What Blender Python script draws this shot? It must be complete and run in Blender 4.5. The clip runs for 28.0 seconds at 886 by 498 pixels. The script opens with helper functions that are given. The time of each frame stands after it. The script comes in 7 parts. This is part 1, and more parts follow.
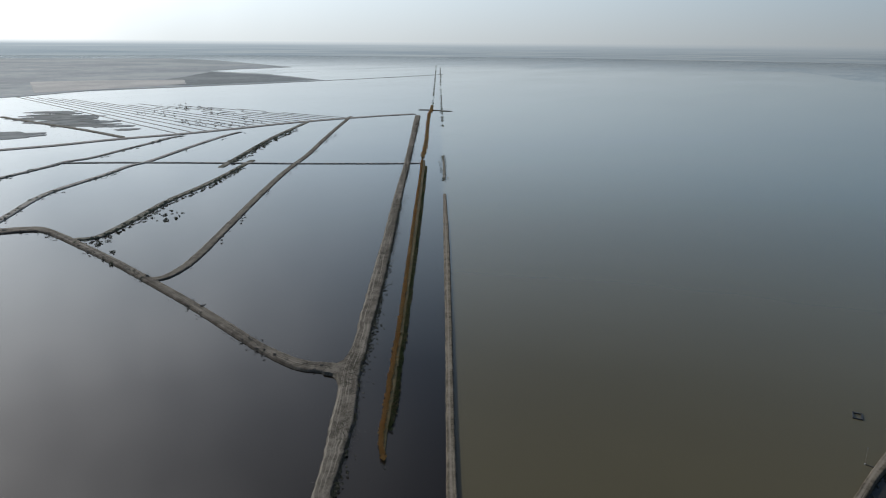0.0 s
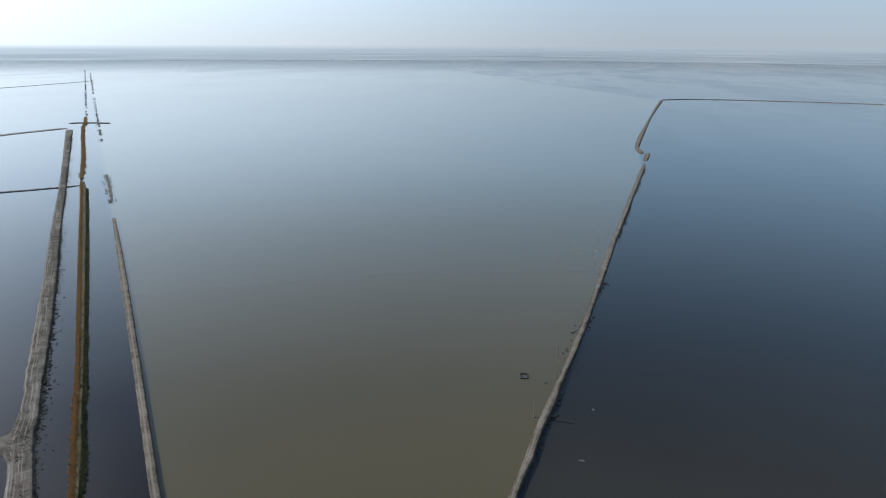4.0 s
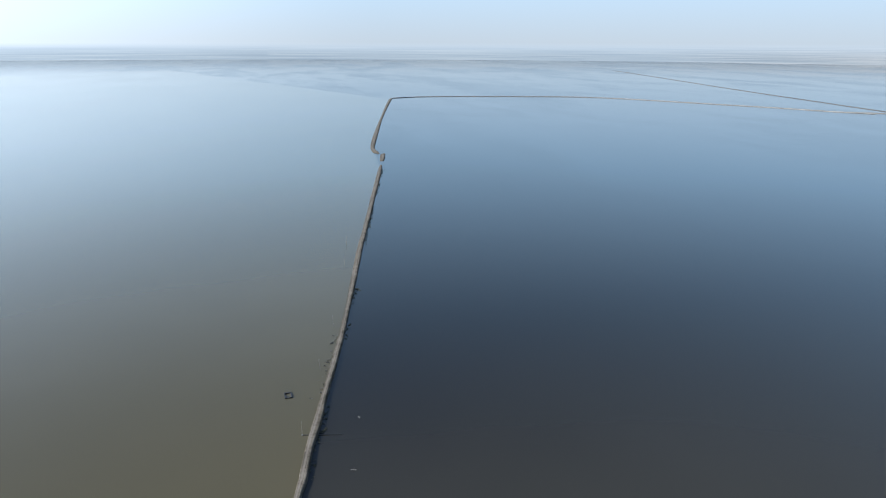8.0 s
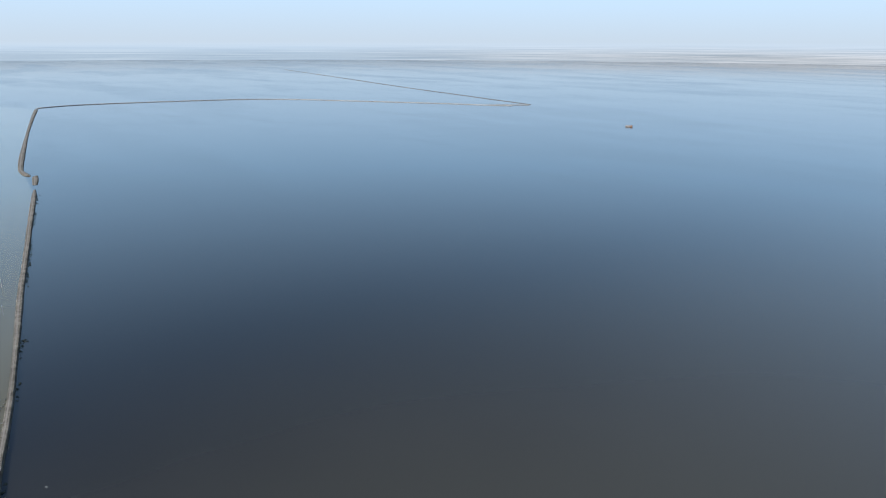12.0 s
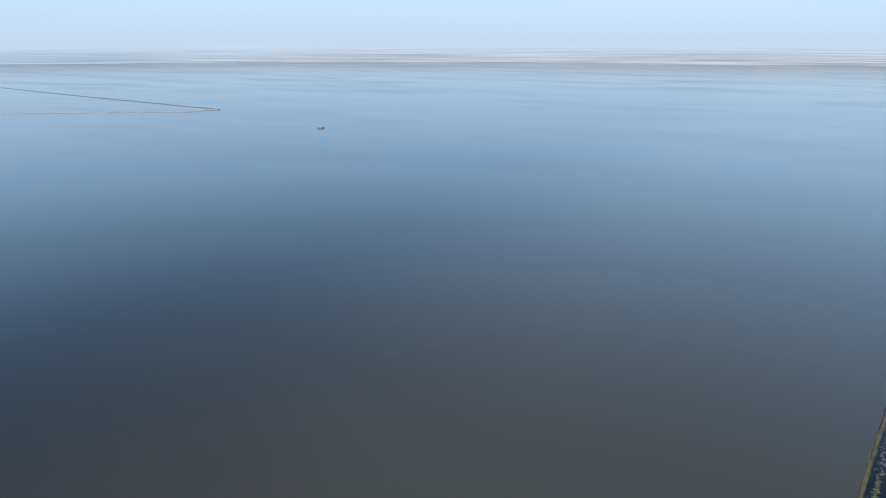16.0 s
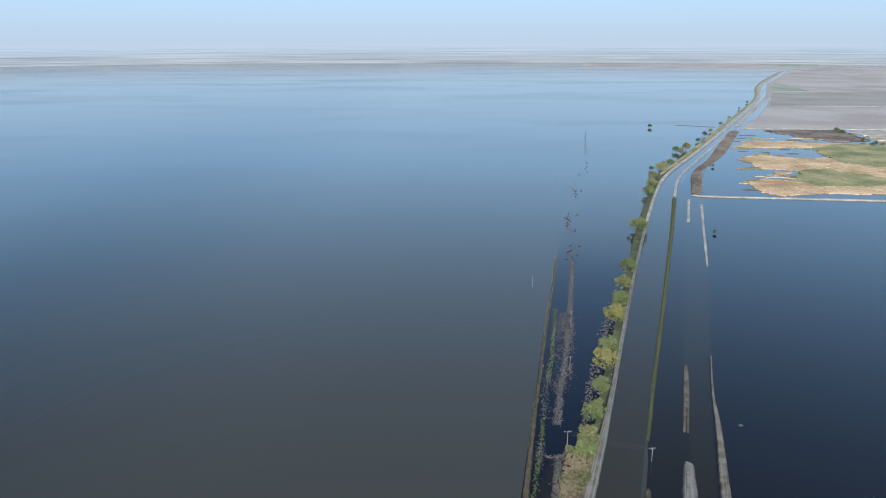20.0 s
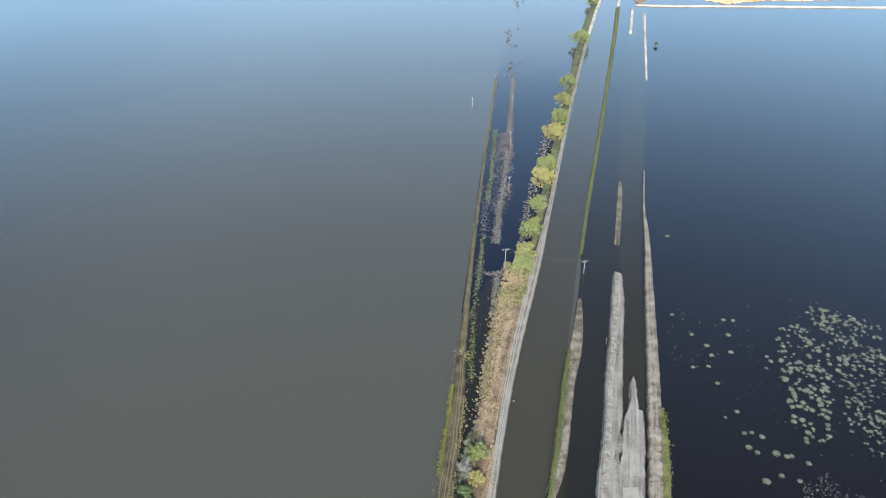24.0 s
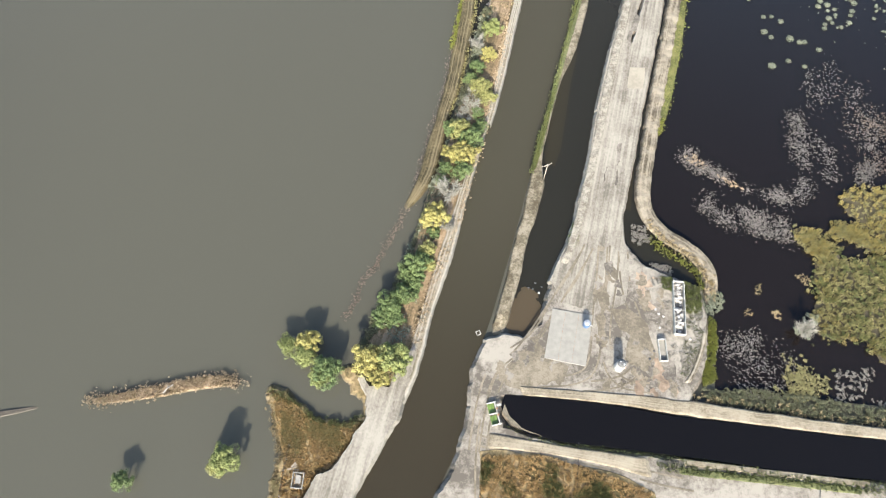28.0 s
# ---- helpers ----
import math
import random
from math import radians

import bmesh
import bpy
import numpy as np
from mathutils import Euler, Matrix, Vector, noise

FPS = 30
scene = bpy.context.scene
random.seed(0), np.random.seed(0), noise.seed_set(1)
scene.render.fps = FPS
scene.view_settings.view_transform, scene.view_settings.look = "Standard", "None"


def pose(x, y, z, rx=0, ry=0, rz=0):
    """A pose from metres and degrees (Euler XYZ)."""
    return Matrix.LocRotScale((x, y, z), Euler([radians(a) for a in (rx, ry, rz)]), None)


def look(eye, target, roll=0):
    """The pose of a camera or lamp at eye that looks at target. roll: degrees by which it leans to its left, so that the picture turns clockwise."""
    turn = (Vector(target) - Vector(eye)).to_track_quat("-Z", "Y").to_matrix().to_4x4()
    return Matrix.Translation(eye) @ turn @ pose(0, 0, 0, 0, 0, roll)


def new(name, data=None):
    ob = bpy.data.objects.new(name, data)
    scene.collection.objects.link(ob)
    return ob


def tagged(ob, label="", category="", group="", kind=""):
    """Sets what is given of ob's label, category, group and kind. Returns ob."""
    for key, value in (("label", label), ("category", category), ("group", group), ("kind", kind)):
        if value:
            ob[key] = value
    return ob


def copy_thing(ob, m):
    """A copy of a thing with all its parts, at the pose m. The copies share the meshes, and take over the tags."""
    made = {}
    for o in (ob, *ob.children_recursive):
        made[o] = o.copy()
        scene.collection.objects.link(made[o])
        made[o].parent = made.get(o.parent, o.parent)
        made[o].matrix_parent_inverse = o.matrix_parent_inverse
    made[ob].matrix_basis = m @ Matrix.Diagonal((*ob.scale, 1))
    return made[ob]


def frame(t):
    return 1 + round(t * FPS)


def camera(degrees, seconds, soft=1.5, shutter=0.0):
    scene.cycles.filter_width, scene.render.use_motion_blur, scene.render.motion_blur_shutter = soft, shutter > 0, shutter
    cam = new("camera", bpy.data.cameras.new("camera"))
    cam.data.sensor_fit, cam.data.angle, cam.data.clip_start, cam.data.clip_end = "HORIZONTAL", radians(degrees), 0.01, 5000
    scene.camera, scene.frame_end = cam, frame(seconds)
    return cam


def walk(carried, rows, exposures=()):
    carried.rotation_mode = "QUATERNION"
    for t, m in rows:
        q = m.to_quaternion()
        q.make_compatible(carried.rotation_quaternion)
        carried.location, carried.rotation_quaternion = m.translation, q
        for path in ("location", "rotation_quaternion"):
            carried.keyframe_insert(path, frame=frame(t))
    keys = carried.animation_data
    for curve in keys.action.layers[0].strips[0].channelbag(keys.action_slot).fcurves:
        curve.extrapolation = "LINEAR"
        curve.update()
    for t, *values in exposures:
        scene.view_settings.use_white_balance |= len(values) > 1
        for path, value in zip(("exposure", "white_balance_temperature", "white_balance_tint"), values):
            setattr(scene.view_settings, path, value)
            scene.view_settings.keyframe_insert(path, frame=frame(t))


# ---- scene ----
from mathutils.geometry import tessellate_polygon


def view(x, y, z, yaw, pitch, roll):
    return pose(x, y, z, 0, 0, yaw) @ pose(0, 0, 0, 90 + pitch) @ pose(0, 0, 0, 0, 0, roll)


cam = camera(64.83, 28.0, 1.1)
walk(cam, [
    (0.0, view(0.00, 0.00, 93.60, 123.504, -16.650, 0.585)),
    (0.5, view(-0.08, 0.36, 94.19, 120.323, -16.600, 0.518)),
    (1.0, view(-0.05, 0.81, 94.83, 116.684, -16.618, 0.358)),
    (1.5, view(-0.05, 1.34, 95.54, 113.181, -16.609, 0.360)),
    (2.0, view(0.01, 1.62, 96.20, 109.967, -16.589, 0.315)),
    (2.5, view(0.06, 1.74, 96.76, 106.894, -16.577, 0.276)),
    (3.0, view(0.13, 1.81, 97.30, 103.793, -16.539, 0.320)),
    (3.5, view(0.23, 1.94, 97.87, 100.735, -16.515, 0.311)),
    (4.0, view(0.39, 2.22, 98.51, 97.689, -16.454, 0.313)),
    (4.5, view(0.72, 2.49, 99.14, 94.675, -16.473, 0.250)),
    (6.5, view(1.50, 2.61, 102.37, 86.695, -16.581, 0.240)),
    (7.0, view(2.20, 2.36, 103.53, 83.221, -16.579, 0.257)),
    (7.5, view(3.02, 2.05, 104.69, 79.781, -16.610, 0.283)),
    (8.0, view(3.94, 1.69, 105.82, 76.393, -16.579, 0.303)),
    (8.5, view(4.89, 1.28, 106.92, 72.995, -16.586, 0.250)),
    (9.0, view(5.72, 1.03, 108.05, 69.573, -16.603, 0.359)),
    (9.5, view(6.43, 0.91, 109.23, 66.195, -16.630, 0.438)),
    (10.0, view(7.13, 0.88, 110.38, 62.845, -16.655, 0.421)),
    (10.5, view(7.88, 1.01, 111.46, 59.646, -16.683, 0.386)),
    (11.0, view(8.76, 1.16, 112.48, 56.700, -16.691, 0.340)),
    (11.5, view(9.81, 1.42, 113.40, 53.785, -16.661, 0.378)),
    (12.0, view(11.02, 1.57, 114.24, 50.794, -16.670, 0.300)),
    (12.5, view(12.35, 1.78, 115.01, 47.639, -16.653, 0.110)),
    (14.5, view(19.80, 3.56, 117.03, 36.368, -16.613, 0.256)),
    (15.0, view(20.81, 3.81, 117.56, 33.298, -16.579, 0.284)),
    (15.5, view(21.61, 4.00, 118.10, 30.093, -16.573, 0.252)),
    (16.0, view(22.15, 4.12, 118.66, 26.753, -16.581, 0.134)),
    (16.5, view(22.45, 4.16, 119.25, 23.515, -16.591, 0.037)),
    (17.0, view(22.49, 4.12, 119.90, 20.098, -16.576, 0.003)),
    (17.5, view(22.48, 3.90, 120.60, 16.660, -16.584, -0.048)),
    (18.0, view(22.40, 3.60, 121.34, 13.225, -16.582, -0.069)),
    (18.5, view(22.34, 3.32, 122.10, 9.788, -16.584, -0.114)),
    (19.0, view(22.25, 3.15, 122.81, 6.403, -16.601, -0.130)),
    (19.5, view(22.11, 3.14, 123.44, 3.119, -16.629, -0.102)),
    (20.0, view(22.02, 3.24, 123.99, -0.002, -16.618, -0.106)),
    (20.5, view(21.94, 3.44, 124.48, -2.583, -16.576, -0.228)),
    (22.5, view(23.75, 3.60, 124.52, -5.039, -18.302, -0.334)),
    (23.0, view(23.93, 3.77, 124.81, -4.969, -22.561, -0.293)),
    (23.5, view(24.04, 3.93, 125.15, -4.905, -26.946, -0.220)),
    (24.0, view(24.05, 4.03, 125.48, -4.872, -31.344, -0.180)),
    (24.5, view(23.95, 4.05, 125.79, -4.883, -35.681, -0.135)),
    (25.0, view(23.87, 4.15, 126.12, -4.285, -40.024, -0.037)),
    (25.5, view(23.84, 4.19, 126.47, -2.351, -44.287, 0.030)),
    (26.0, view(23.92, 4.00, 126.83, 1.060, -48.544, 0.173)),
    (26.5, view(24.07, 3.79, 127.17, -1.390, -52.846, 0.248)),
    (27.0, view(24.03, 3.77, 127.43, -5.648, -57.064, 0.124)),
    (27.5, view(23.95, 3.77, 127.62, -5.996, -61.376, 0.233)),
    (28.0, view(23.92, 3.76, 127.74, -3.449, -65.674, 0.477)),
], [(0.0, -0.66, 6600, 9), (3.0, -0.25, 6300, 10), (5.5, 0.12, 6150, 10), (8.0, 0.35, 6080, 10), (14.0, 0.42, 5920, 10), (20.0, 0.27, 5680, 8), (22.5, 0.4, 5700, 8), (23.3, 0.7, 5850, 9), (24.2, 1.38, 6250, 8), (25.0, 1.8, 6600, 11), (26.0, 2.08, 6850, 9), (28.0, 1.95, 6980, 8)])

# ---- light ----
SUN_AZ, SUN_EL = 171.0, 31.0          # degrees: turn from +y towards -x, and height
world = bpy.data.worlds.new("sky")
scene.world = world
world.use_nodes = True
wn, wl = world.node_tree.nodes, world.node_tree.links
sky = wn.new("ShaderNodeTexSky")
sky.sky_type, sky.sun_disc = "NISHITA", False
sky.sun_elevation, sky.sun_rotation = radians(SUN_EL), radians(-SUN_AZ)
sky.altitude, sky.air_density, sky.dust_density, sky.ozone_density = 0, 0.72, 0.5, 2.3
wn["Background"].inputs["Strength"].default_value = 0.13
geo_w = wn.new("ShaderNodeTexCoord")
sep_w, com_w, max_w = wn.new("ShaderNodeSeparateXYZ"), wn.new("ShaderNodeCombineXYZ"), wn.new("ShaderNodeMath")
max_w.operation = "MAXIMUM"
max_w.inputs[1].default_value = 0.012
wl.new(geo_w.outputs["Generated"], sep_w.inputs[0])
wl.new(sep_w.outputs[2], max_w.inputs[0])
wl.new(sep_w.outputs[0], com_w.inputs[0])
wl.new(sep_w.outputs[1], com_w.inputs[1])
wl.new(max_w.outputs[0], com_w.inputs[2])
wl.new(com_w.outputs[0], sky.inputs["Vector"])
sun = new("sun", bpy.data.lights.new("sun", "SUN"))
sun.data.energy, sun.data.angle, sun.data.color = 4.4, radians(0.6), (1.0, 0.94, 0.85)
sd = Vector((-math.sin(radians(SUN_AZ)) * math.cos(radians(SUN_EL)), math.cos(radians(SUN_AZ)) * math.cos(radians(SUN_EL)), math.sin(radians(SUN_EL))))
sun.matrix_world = look(sd * 300, (0, 0, 0))



def world_math(op, a, b=0.0, clamp=False):
    k = wn.new("ShaderNodeMath")
    k.operation, k.use_clamp = op, clamp
    for sock, v in zip(k.inputs, (a, b)):
        if isinstance(v, (int, float)):
            sock.default_value = v
        else:
            wl.new(v, sock)
    return k.outputs[0]


def world_mix(kind, fac, a, b):
    k = wn.new("ShaderNodeMix")
    k.data_type, k.blend_type, k.clamp_result = "RGBA", kind, False
    for sock, v in ((k.inputs["Factor"], fac), (k.inputs["A"], a), (k.inputs["B"], b)):
        if isinstance(v, (int, float)):
            sock.default_value = v
        elif isinstance(v, tuple):
            sock.default_value = (*v, 1)
        else:
            wl.new(v, sock)
    return k.outputs["Result"]


# haze that thickens towards the horizon, and a bright veil of thin cloud round the sun
haze_ramp = wn.new("ShaderNodeValToRGB")
haze_ramp.color_ramp.interpolation = "EASE"
for stop, at, amount in zip(haze_ramp.color_ramp.elements, (0.05, 0.62), (0.88, 0.0)):
    stop.position, stop.color = at, (amount, amount, amount, 1)
wl.new(sep_w.outputs[2], haze_ramp.inputs[0])
hazy = haze_ramp.outputs[0]
dot_w = wn.new("ShaderNodeVectorMath")
dot_w.operation = "DOT_PRODUCT"
wl.new(geo_w.outputs["Generated"], dot_w.inputs[0])
dot_w.inputs[1].default_value = sd
near_sun = world_math("POWER", world_math("MAXIMUM", dot_w.outputs["Value"], 0.0), 10.0)
cloud = wn.new("ShaderNodeTexNoise")
cloud.inputs["Scale"].default_value, cloud.inputs["Detail"].default_value = 3.2, 4
wl.new(geo_w.outputs["Generated"], cloud.inputs["Vector"])
veil = world_math("MULTIPLY", near_sun, world_math("ADD", world_math("MULTIPLY", cloud.outputs["Fac"], 2.2), -0.3))
base_sky = world_mix("MIX", hazy, sky.outputs[0], (3.8, 5.85, 7.75))
grey = world_math("SUBTRACT", 1.0, world_math("DIVIDE", sep_w.outputs[2], 0.17), True)
base_sky = world_mix("MIX", world_math("MULTIPLY", grey, 0.85), base_sky, (3.6, 3.82, 3.95))
sunward = world_math("POWER", world_math("MAXIMUM", world_math("ADD", world_math("MULTIPLY", sep_w.outputs[0], sd.x / math.cos(radians(SUN_EL))), world_math("MULTIPLY", sep_w.outputs[1], sd.y / math.cos(radians(SUN_EL)))), 0.0), 1.5)
low = world_math("POWER", world_math("SUBTRACT", 1.0, world_math("DIVIDE", sep_w.outputs[2], 0.43), True), 0.55)
dim = world_math("ADD", 0.55, world_math("MULTIPLY", world_math("DIVIDE", sep_w.outputs[2], 0.13, True), 0.45))
lit_haze = world_mix("ADD", world_math("MULTIPLY", world_math("MULTIPLY", sunward, low), dim), base_sky, (11.0, 11.7, 12.1))
wl.new(world_mix("ADD", veil, lit_haze, (29.0, 28.6, 28.2)), wn["Background"].inputs["Color"])


# ---- materials ----
def material(name):
    m = bpy.data.materials.new(name)
    m.use_nodes = True
    return m, m.node_tree.nodes, m.node_tree.links, m.node_tree.nodes["Principled BSDF"]


def ramp(n, stops):
    r = n.new("ShaderNodeValToRGB")
    e = r.color_ramp.elements
    e[0].position, e[0].color = stops[0][0], (*stops[0][1], 1)
    e[1].position, e[1].color = stops[-1][0], (*stops[-1][1], 1)
    for p, c in stops[1:-1]:
        e.new(p).color = (*c, 1)
    return r


def noise_node(n, l, scale, detail=4, vec=None, rough=0.55):
    t = n.new("ShaderNodeTexNoise")
    t.inputs["Scale"].default_value, t.inputs["Detail"].default_value, t.inputs["Roughness"].default_value = scale, detail, rough
    if vec is None:
        vec = n.new("ShaderNodeNewGeometry").outputs["Position"]
    l.new(vec, t.inputs["Vector"])
    return t.outputs["Fac"]


def mix(n, l, fac, a, b):
    m = n.new("ShaderNodeMix")
    m.data_type = "RGBA"
    for sock, v in ((m.inputs["Factor"], fac), (m.inputs["A"], a), (m.inputs["B"], b)):
        if isinstance(v, (int, float)):
            sock.default_value = v
        elif isinstance(v, tuple):
            sock.default_value = (*v, 1)
        else:
            l.new(v, sock)
    return m.outputs["Result"]


def mathn(n, l, op, a, b=0.0, clamp=False):
    m = n.new("ShaderNodeMath")
    m.operation, m.use_clamp = op, clamp
    for sock, v in zip(m.inputs, (a, b)):
        if isinstance(v, (int, float)):
            sock.default_value = v
        else:
            l.new(v, sock)
    return m.outputs[0]


def bump(n, l, b, height, strength, dist):
    k = n.new("ShaderNodeBump")
    k.inputs["Strength"].default_value, k.inputs["Distance"].default_value = strength, dist
    l.new(height, k.inputs["Height"])
    l.new(k.outputs[0], b.inputs["Normal"])


def earth(name, cols, scale=0.25, rough=0.95, fine=2.2, relief=0.1, tracks=None, streak=None):
    """Bare or overgrown ground: three colours by coarse and fine noise; tracks: colour of the wheel ruts along a strip."""
    m, n, l, b = material(name)
    coarse, small = noise_node(n, l, scale, 5), noise_node(n, l, fine, 6, None, 0.65)
    both = mathn(n, l, "ADD", mathn(n, l, "MULTIPLY", coarse, 0.52), mathn(n, l, "MULTIPLY", small, 0.36))
    speck = noise_node(n, l, fine * 3.5, 3, None, 0.7)
    both = mathn(n, l, "ADD", both, mathn(n, l, "MULTIPLY", mathn(n, l, "SUBTRACT", speck, 0.2), 0.2))
    if streak is not None:
        mp = n.new("ShaderNodeMapping")
        mp.vector_type = "TEXTURE"
        mp.inputs["Rotation"].default_value = (0, 0, radians(-streak))
        mp.inputs["Scale"].default_value = (0.9, 22.0, 1)
        l.new(n.new("ShaderNodeNewGeometry").outputs["Position"], mp.inputs["Vector"])
        both = mathn(n, l, "ADD", mathn(n, l, "MULTIPLY", both, 0.62), mathn(n, l, "MULTIPLY", noise_node(n, l, 1.0, 5, mp.outputs[0], 0.6), 0.38))
    r = ramp(n, [(0.425, cols[0]), (0.5, cols[1]), (0.575, cols[2])])
    l.new(both, r.inputs[0])
    out = r.outputs[0]
    if tracks:
        uv = n.new("ShaderNodeUVMap")
        sep = n.new("ShaderNodeSeparateXYZ")
        l.new(uv.outputs[0], sep.inputs[0])
        sway = mathn(n, l, "MULTIPLY", mathn(n, l, "SUBTRACT", noise_node(n, l, 0.06, 3), 0.5), 0.07)
        u = mathn(n, l, "ADD", sep.outputs[0], sway)
        rut = n.new("ShaderNodeCombineXYZ")
        l.new(mathn(n, l, "MULTIPLY", u, 10.0), rut.inputs[0])
        l.new(mathn(n, l, "MULTIPLY", sep.outputs[1], 0.035), rut.inputs[1])
        lines = ramp(n, [(0.5, (0, 0, 0)), (0.62, (0.85, 0.85, 0.85))])
        l.new(noise_node(n, l, 1.0, 3, rut.outputs[0], 0.6), lines.inputs[0])
        crown = mathn(n, l, "MULTIPLY", mathn(n, l, "SUBTRACT", 0.36, mathn(n, l, "ABSOLUTE", mathn(n, l, "SUBTRACT", u, 0.47)), True), 8.0, True)
        fac = mathn(n, l, "MULTIPLY", lines.outputs[0], crown)
        for c, w in tracks[1]:
            d = mathn(n, l, "ABSOLUTE", mathn(n, l, "SUBTRACT", u, c))
            s = mathn(n, l, "SUBTRACT", 1.0, mathn(n, l, "DIVIDE", d, w), True)
            fac = mathn(n, l, "MAXIMUM", fac, mathn(n, l, "POWER", s, 0.6))
        fac = mathn(n, l, "MULTIPLY", fac, mathn(n, l, "ADD", mathn(n, l, "MULTIPLY", small, 1.1), 0.25), True)
        out = mix(n, l, fac, out, tracks[0])
    pos = n.new("ShaderNodeSeparateXYZ")
    l.new(n.new("ShaderNodeNewGeometry").outputs["Position"], pos.inputs[0])
    edge = mathn(n, l, "ADD", pos.outputs[2], mathn(n, l, "MULTIPLY", mathn(n, l, "SUBTRACT", small, 0.5), 0.5))
    wet = mathn(n, l, "SUBTRACT", 1.0, mathn(n, l, "DIVIDE", edge, 0.36), True)
    out = mix(n, l, mathn(n, l, "MULTIPLY", wet, 0.8), out, (0.05, 0.043, 0.034))
    l.new(out, b.inputs["Base Color"])
    b.inputs["Roughness"].default_value = rough
    b.inputs["Specular IOR Level"].default_value = 0.2
    bump(n, l, b, small, 0.6, relief)
    return m


def water_material(name, col, col2, rough=0.05, axis=None, start=0.0, end=1.0, calm=None):
    """Muddy water; axis, start, end: the two colours pass into each other along x (0) or y (1) instead of by patches."""
    m, n, l, b = material(name)
    big = noise_node(n, l, 0.004, 4)
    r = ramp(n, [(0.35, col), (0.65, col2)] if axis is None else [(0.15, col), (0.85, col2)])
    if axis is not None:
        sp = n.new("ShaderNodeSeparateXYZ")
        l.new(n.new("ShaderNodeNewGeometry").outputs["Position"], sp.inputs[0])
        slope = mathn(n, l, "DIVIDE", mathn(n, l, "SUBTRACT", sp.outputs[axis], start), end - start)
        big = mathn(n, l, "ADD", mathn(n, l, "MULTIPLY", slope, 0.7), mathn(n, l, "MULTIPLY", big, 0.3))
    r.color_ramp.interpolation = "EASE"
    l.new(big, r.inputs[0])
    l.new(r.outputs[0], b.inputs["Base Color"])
    b.inputs["IOR"].default_value = 1.33
    rr = ramp(n, [(0.2, (rough * 0.8,) * 3), (0.85, (rough * 2.4,) * 3)])
    mp = n.new("ShaderNodeMapping")
    mp.inputs["Rotation"].default_value = (0, 0, radians(12))
    mp.inputs["Scale"].default_value = (0.45, 1.0, 1)
    l.new(n.new("ShaderNodeNewGeometry").outputs["Position"], mp.inputs["Vector"])
    l.new(noise_node(n, l, 0.006, 6, mp.outputs[0], 0.6), rr.inputs[0])
    gloss = rr.outputs[0]
    if calm is not None:
        # slicks of smooth water between ruffled lanes, some hundred metres long
        lanes = n.new("ShaderNodeMapping")
        lanes.inputs["Rotation"].default_value = (0, 0, radians(8))
        lanes.inputs["Scale"].default_value = (0.35, 1.0, 1)
        l.new(n.new("ShaderNodeNewGeometry").outputs["Position"], lanes.inputs["Vector"])
        wind = ramp(n, [(0.47, (0.0, 0.0, 0.0)), (0.56, (1.0, 1.0, 1.0))])
        l.new(noise_node(n, l, 0.0042, 6, lanes.outputs[0], 0.62), wind.inputs[0])
        gloss = mathn(n, l, "ADD", gloss, mathn(n, l, "MULTIPLY", wind.outputs[0], calm * 0.5))
    l.new(gloss, b.inputs["Roughness"])
    bump(n, l, b, noise_node(n, l, 0.9, 3), 0.12, 0.03)
    return m


def leaf_material(name, a, b2):
    m, n, l, b = material(name)
    info = n.new("ShaderNodeObjectInfo")
    geo = n.new("ShaderNodeNewGeometry")
    fac = mathn(n, l, "ADD", mathn(n, l, "MULTIPLY", geo.outputs["Random Per Island"], 0.45), mathn(n, l, "MULTIPLY", info.outputs["Random"], 0.25))
    fac = mathn(n, l, "ADD", fac, mathn(n, l, "MULTIPLY", mathn(n, l, "SUBTRACT", noise_node(n, l, 0.35, 4, geo.outputs["Position"], 0.6), 0.3), 0.75), True)
    l.new(mix(n, l, fac, a, b2), b.inputs["Base Color"])
    b.inputs["Roughness"].default_value = 0.7
    b.inputs["Specular IOR Level"].default_value = 0.25
    return m


def plain(name, col, rough=0.6, metal=0.0, var=0.25, scale=3.0):
    m, n, l, b = material(name)
    r = ramp(n, [(0.3, tuple(c * (1 - var) for c in col)), (0.7, tuple(min(1, c * (1 + var)) for c in col))])
    tc = n.new("ShaderNodeTexCoord")
    l.new(noise_node(n, l, scale, 5, tc.outputs["Object"]), r.inputs[0])
    l.new(r.outputs[0], b.inputs["Base Color"])
    b.inputs["Roughness"].default_value, b.inputs["Metallic"].default_value = rough, metal
    return m


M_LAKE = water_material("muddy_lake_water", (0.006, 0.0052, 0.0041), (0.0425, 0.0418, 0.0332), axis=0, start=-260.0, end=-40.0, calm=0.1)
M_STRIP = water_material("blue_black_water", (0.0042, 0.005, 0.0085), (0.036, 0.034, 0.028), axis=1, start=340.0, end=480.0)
M_OLIVE = water_material("olive_pond_water", (0.071, 0.063, 0.0352), (0.082, 0.0725, 0.0412))
M_WEST = water_material("brown_pond_water", (0.007, 0.0054, 0.0036), (0.01, 0.0078, 0.005))
M_DARK = water_material("dark_pond_water", (0.0095, 0.0089, 0.0064), (0.013, 0.0121, 0.009))
M_CANAL = water_material("canal_water", (0.0185, 0.0152, 0.0093), (0.029, 0.0266, 0.0182), axis=1, start=15.0, end=85.0)
M_BLACK = water_material("black_drain_water", (0.0025, 0.002, 0.0018), (0.004, 0.0033, 0.003))
M_SHOAL = water_material("shoal_water", (0.036, 0.0275, 0.017), (0.047, 0.036, 0.023))
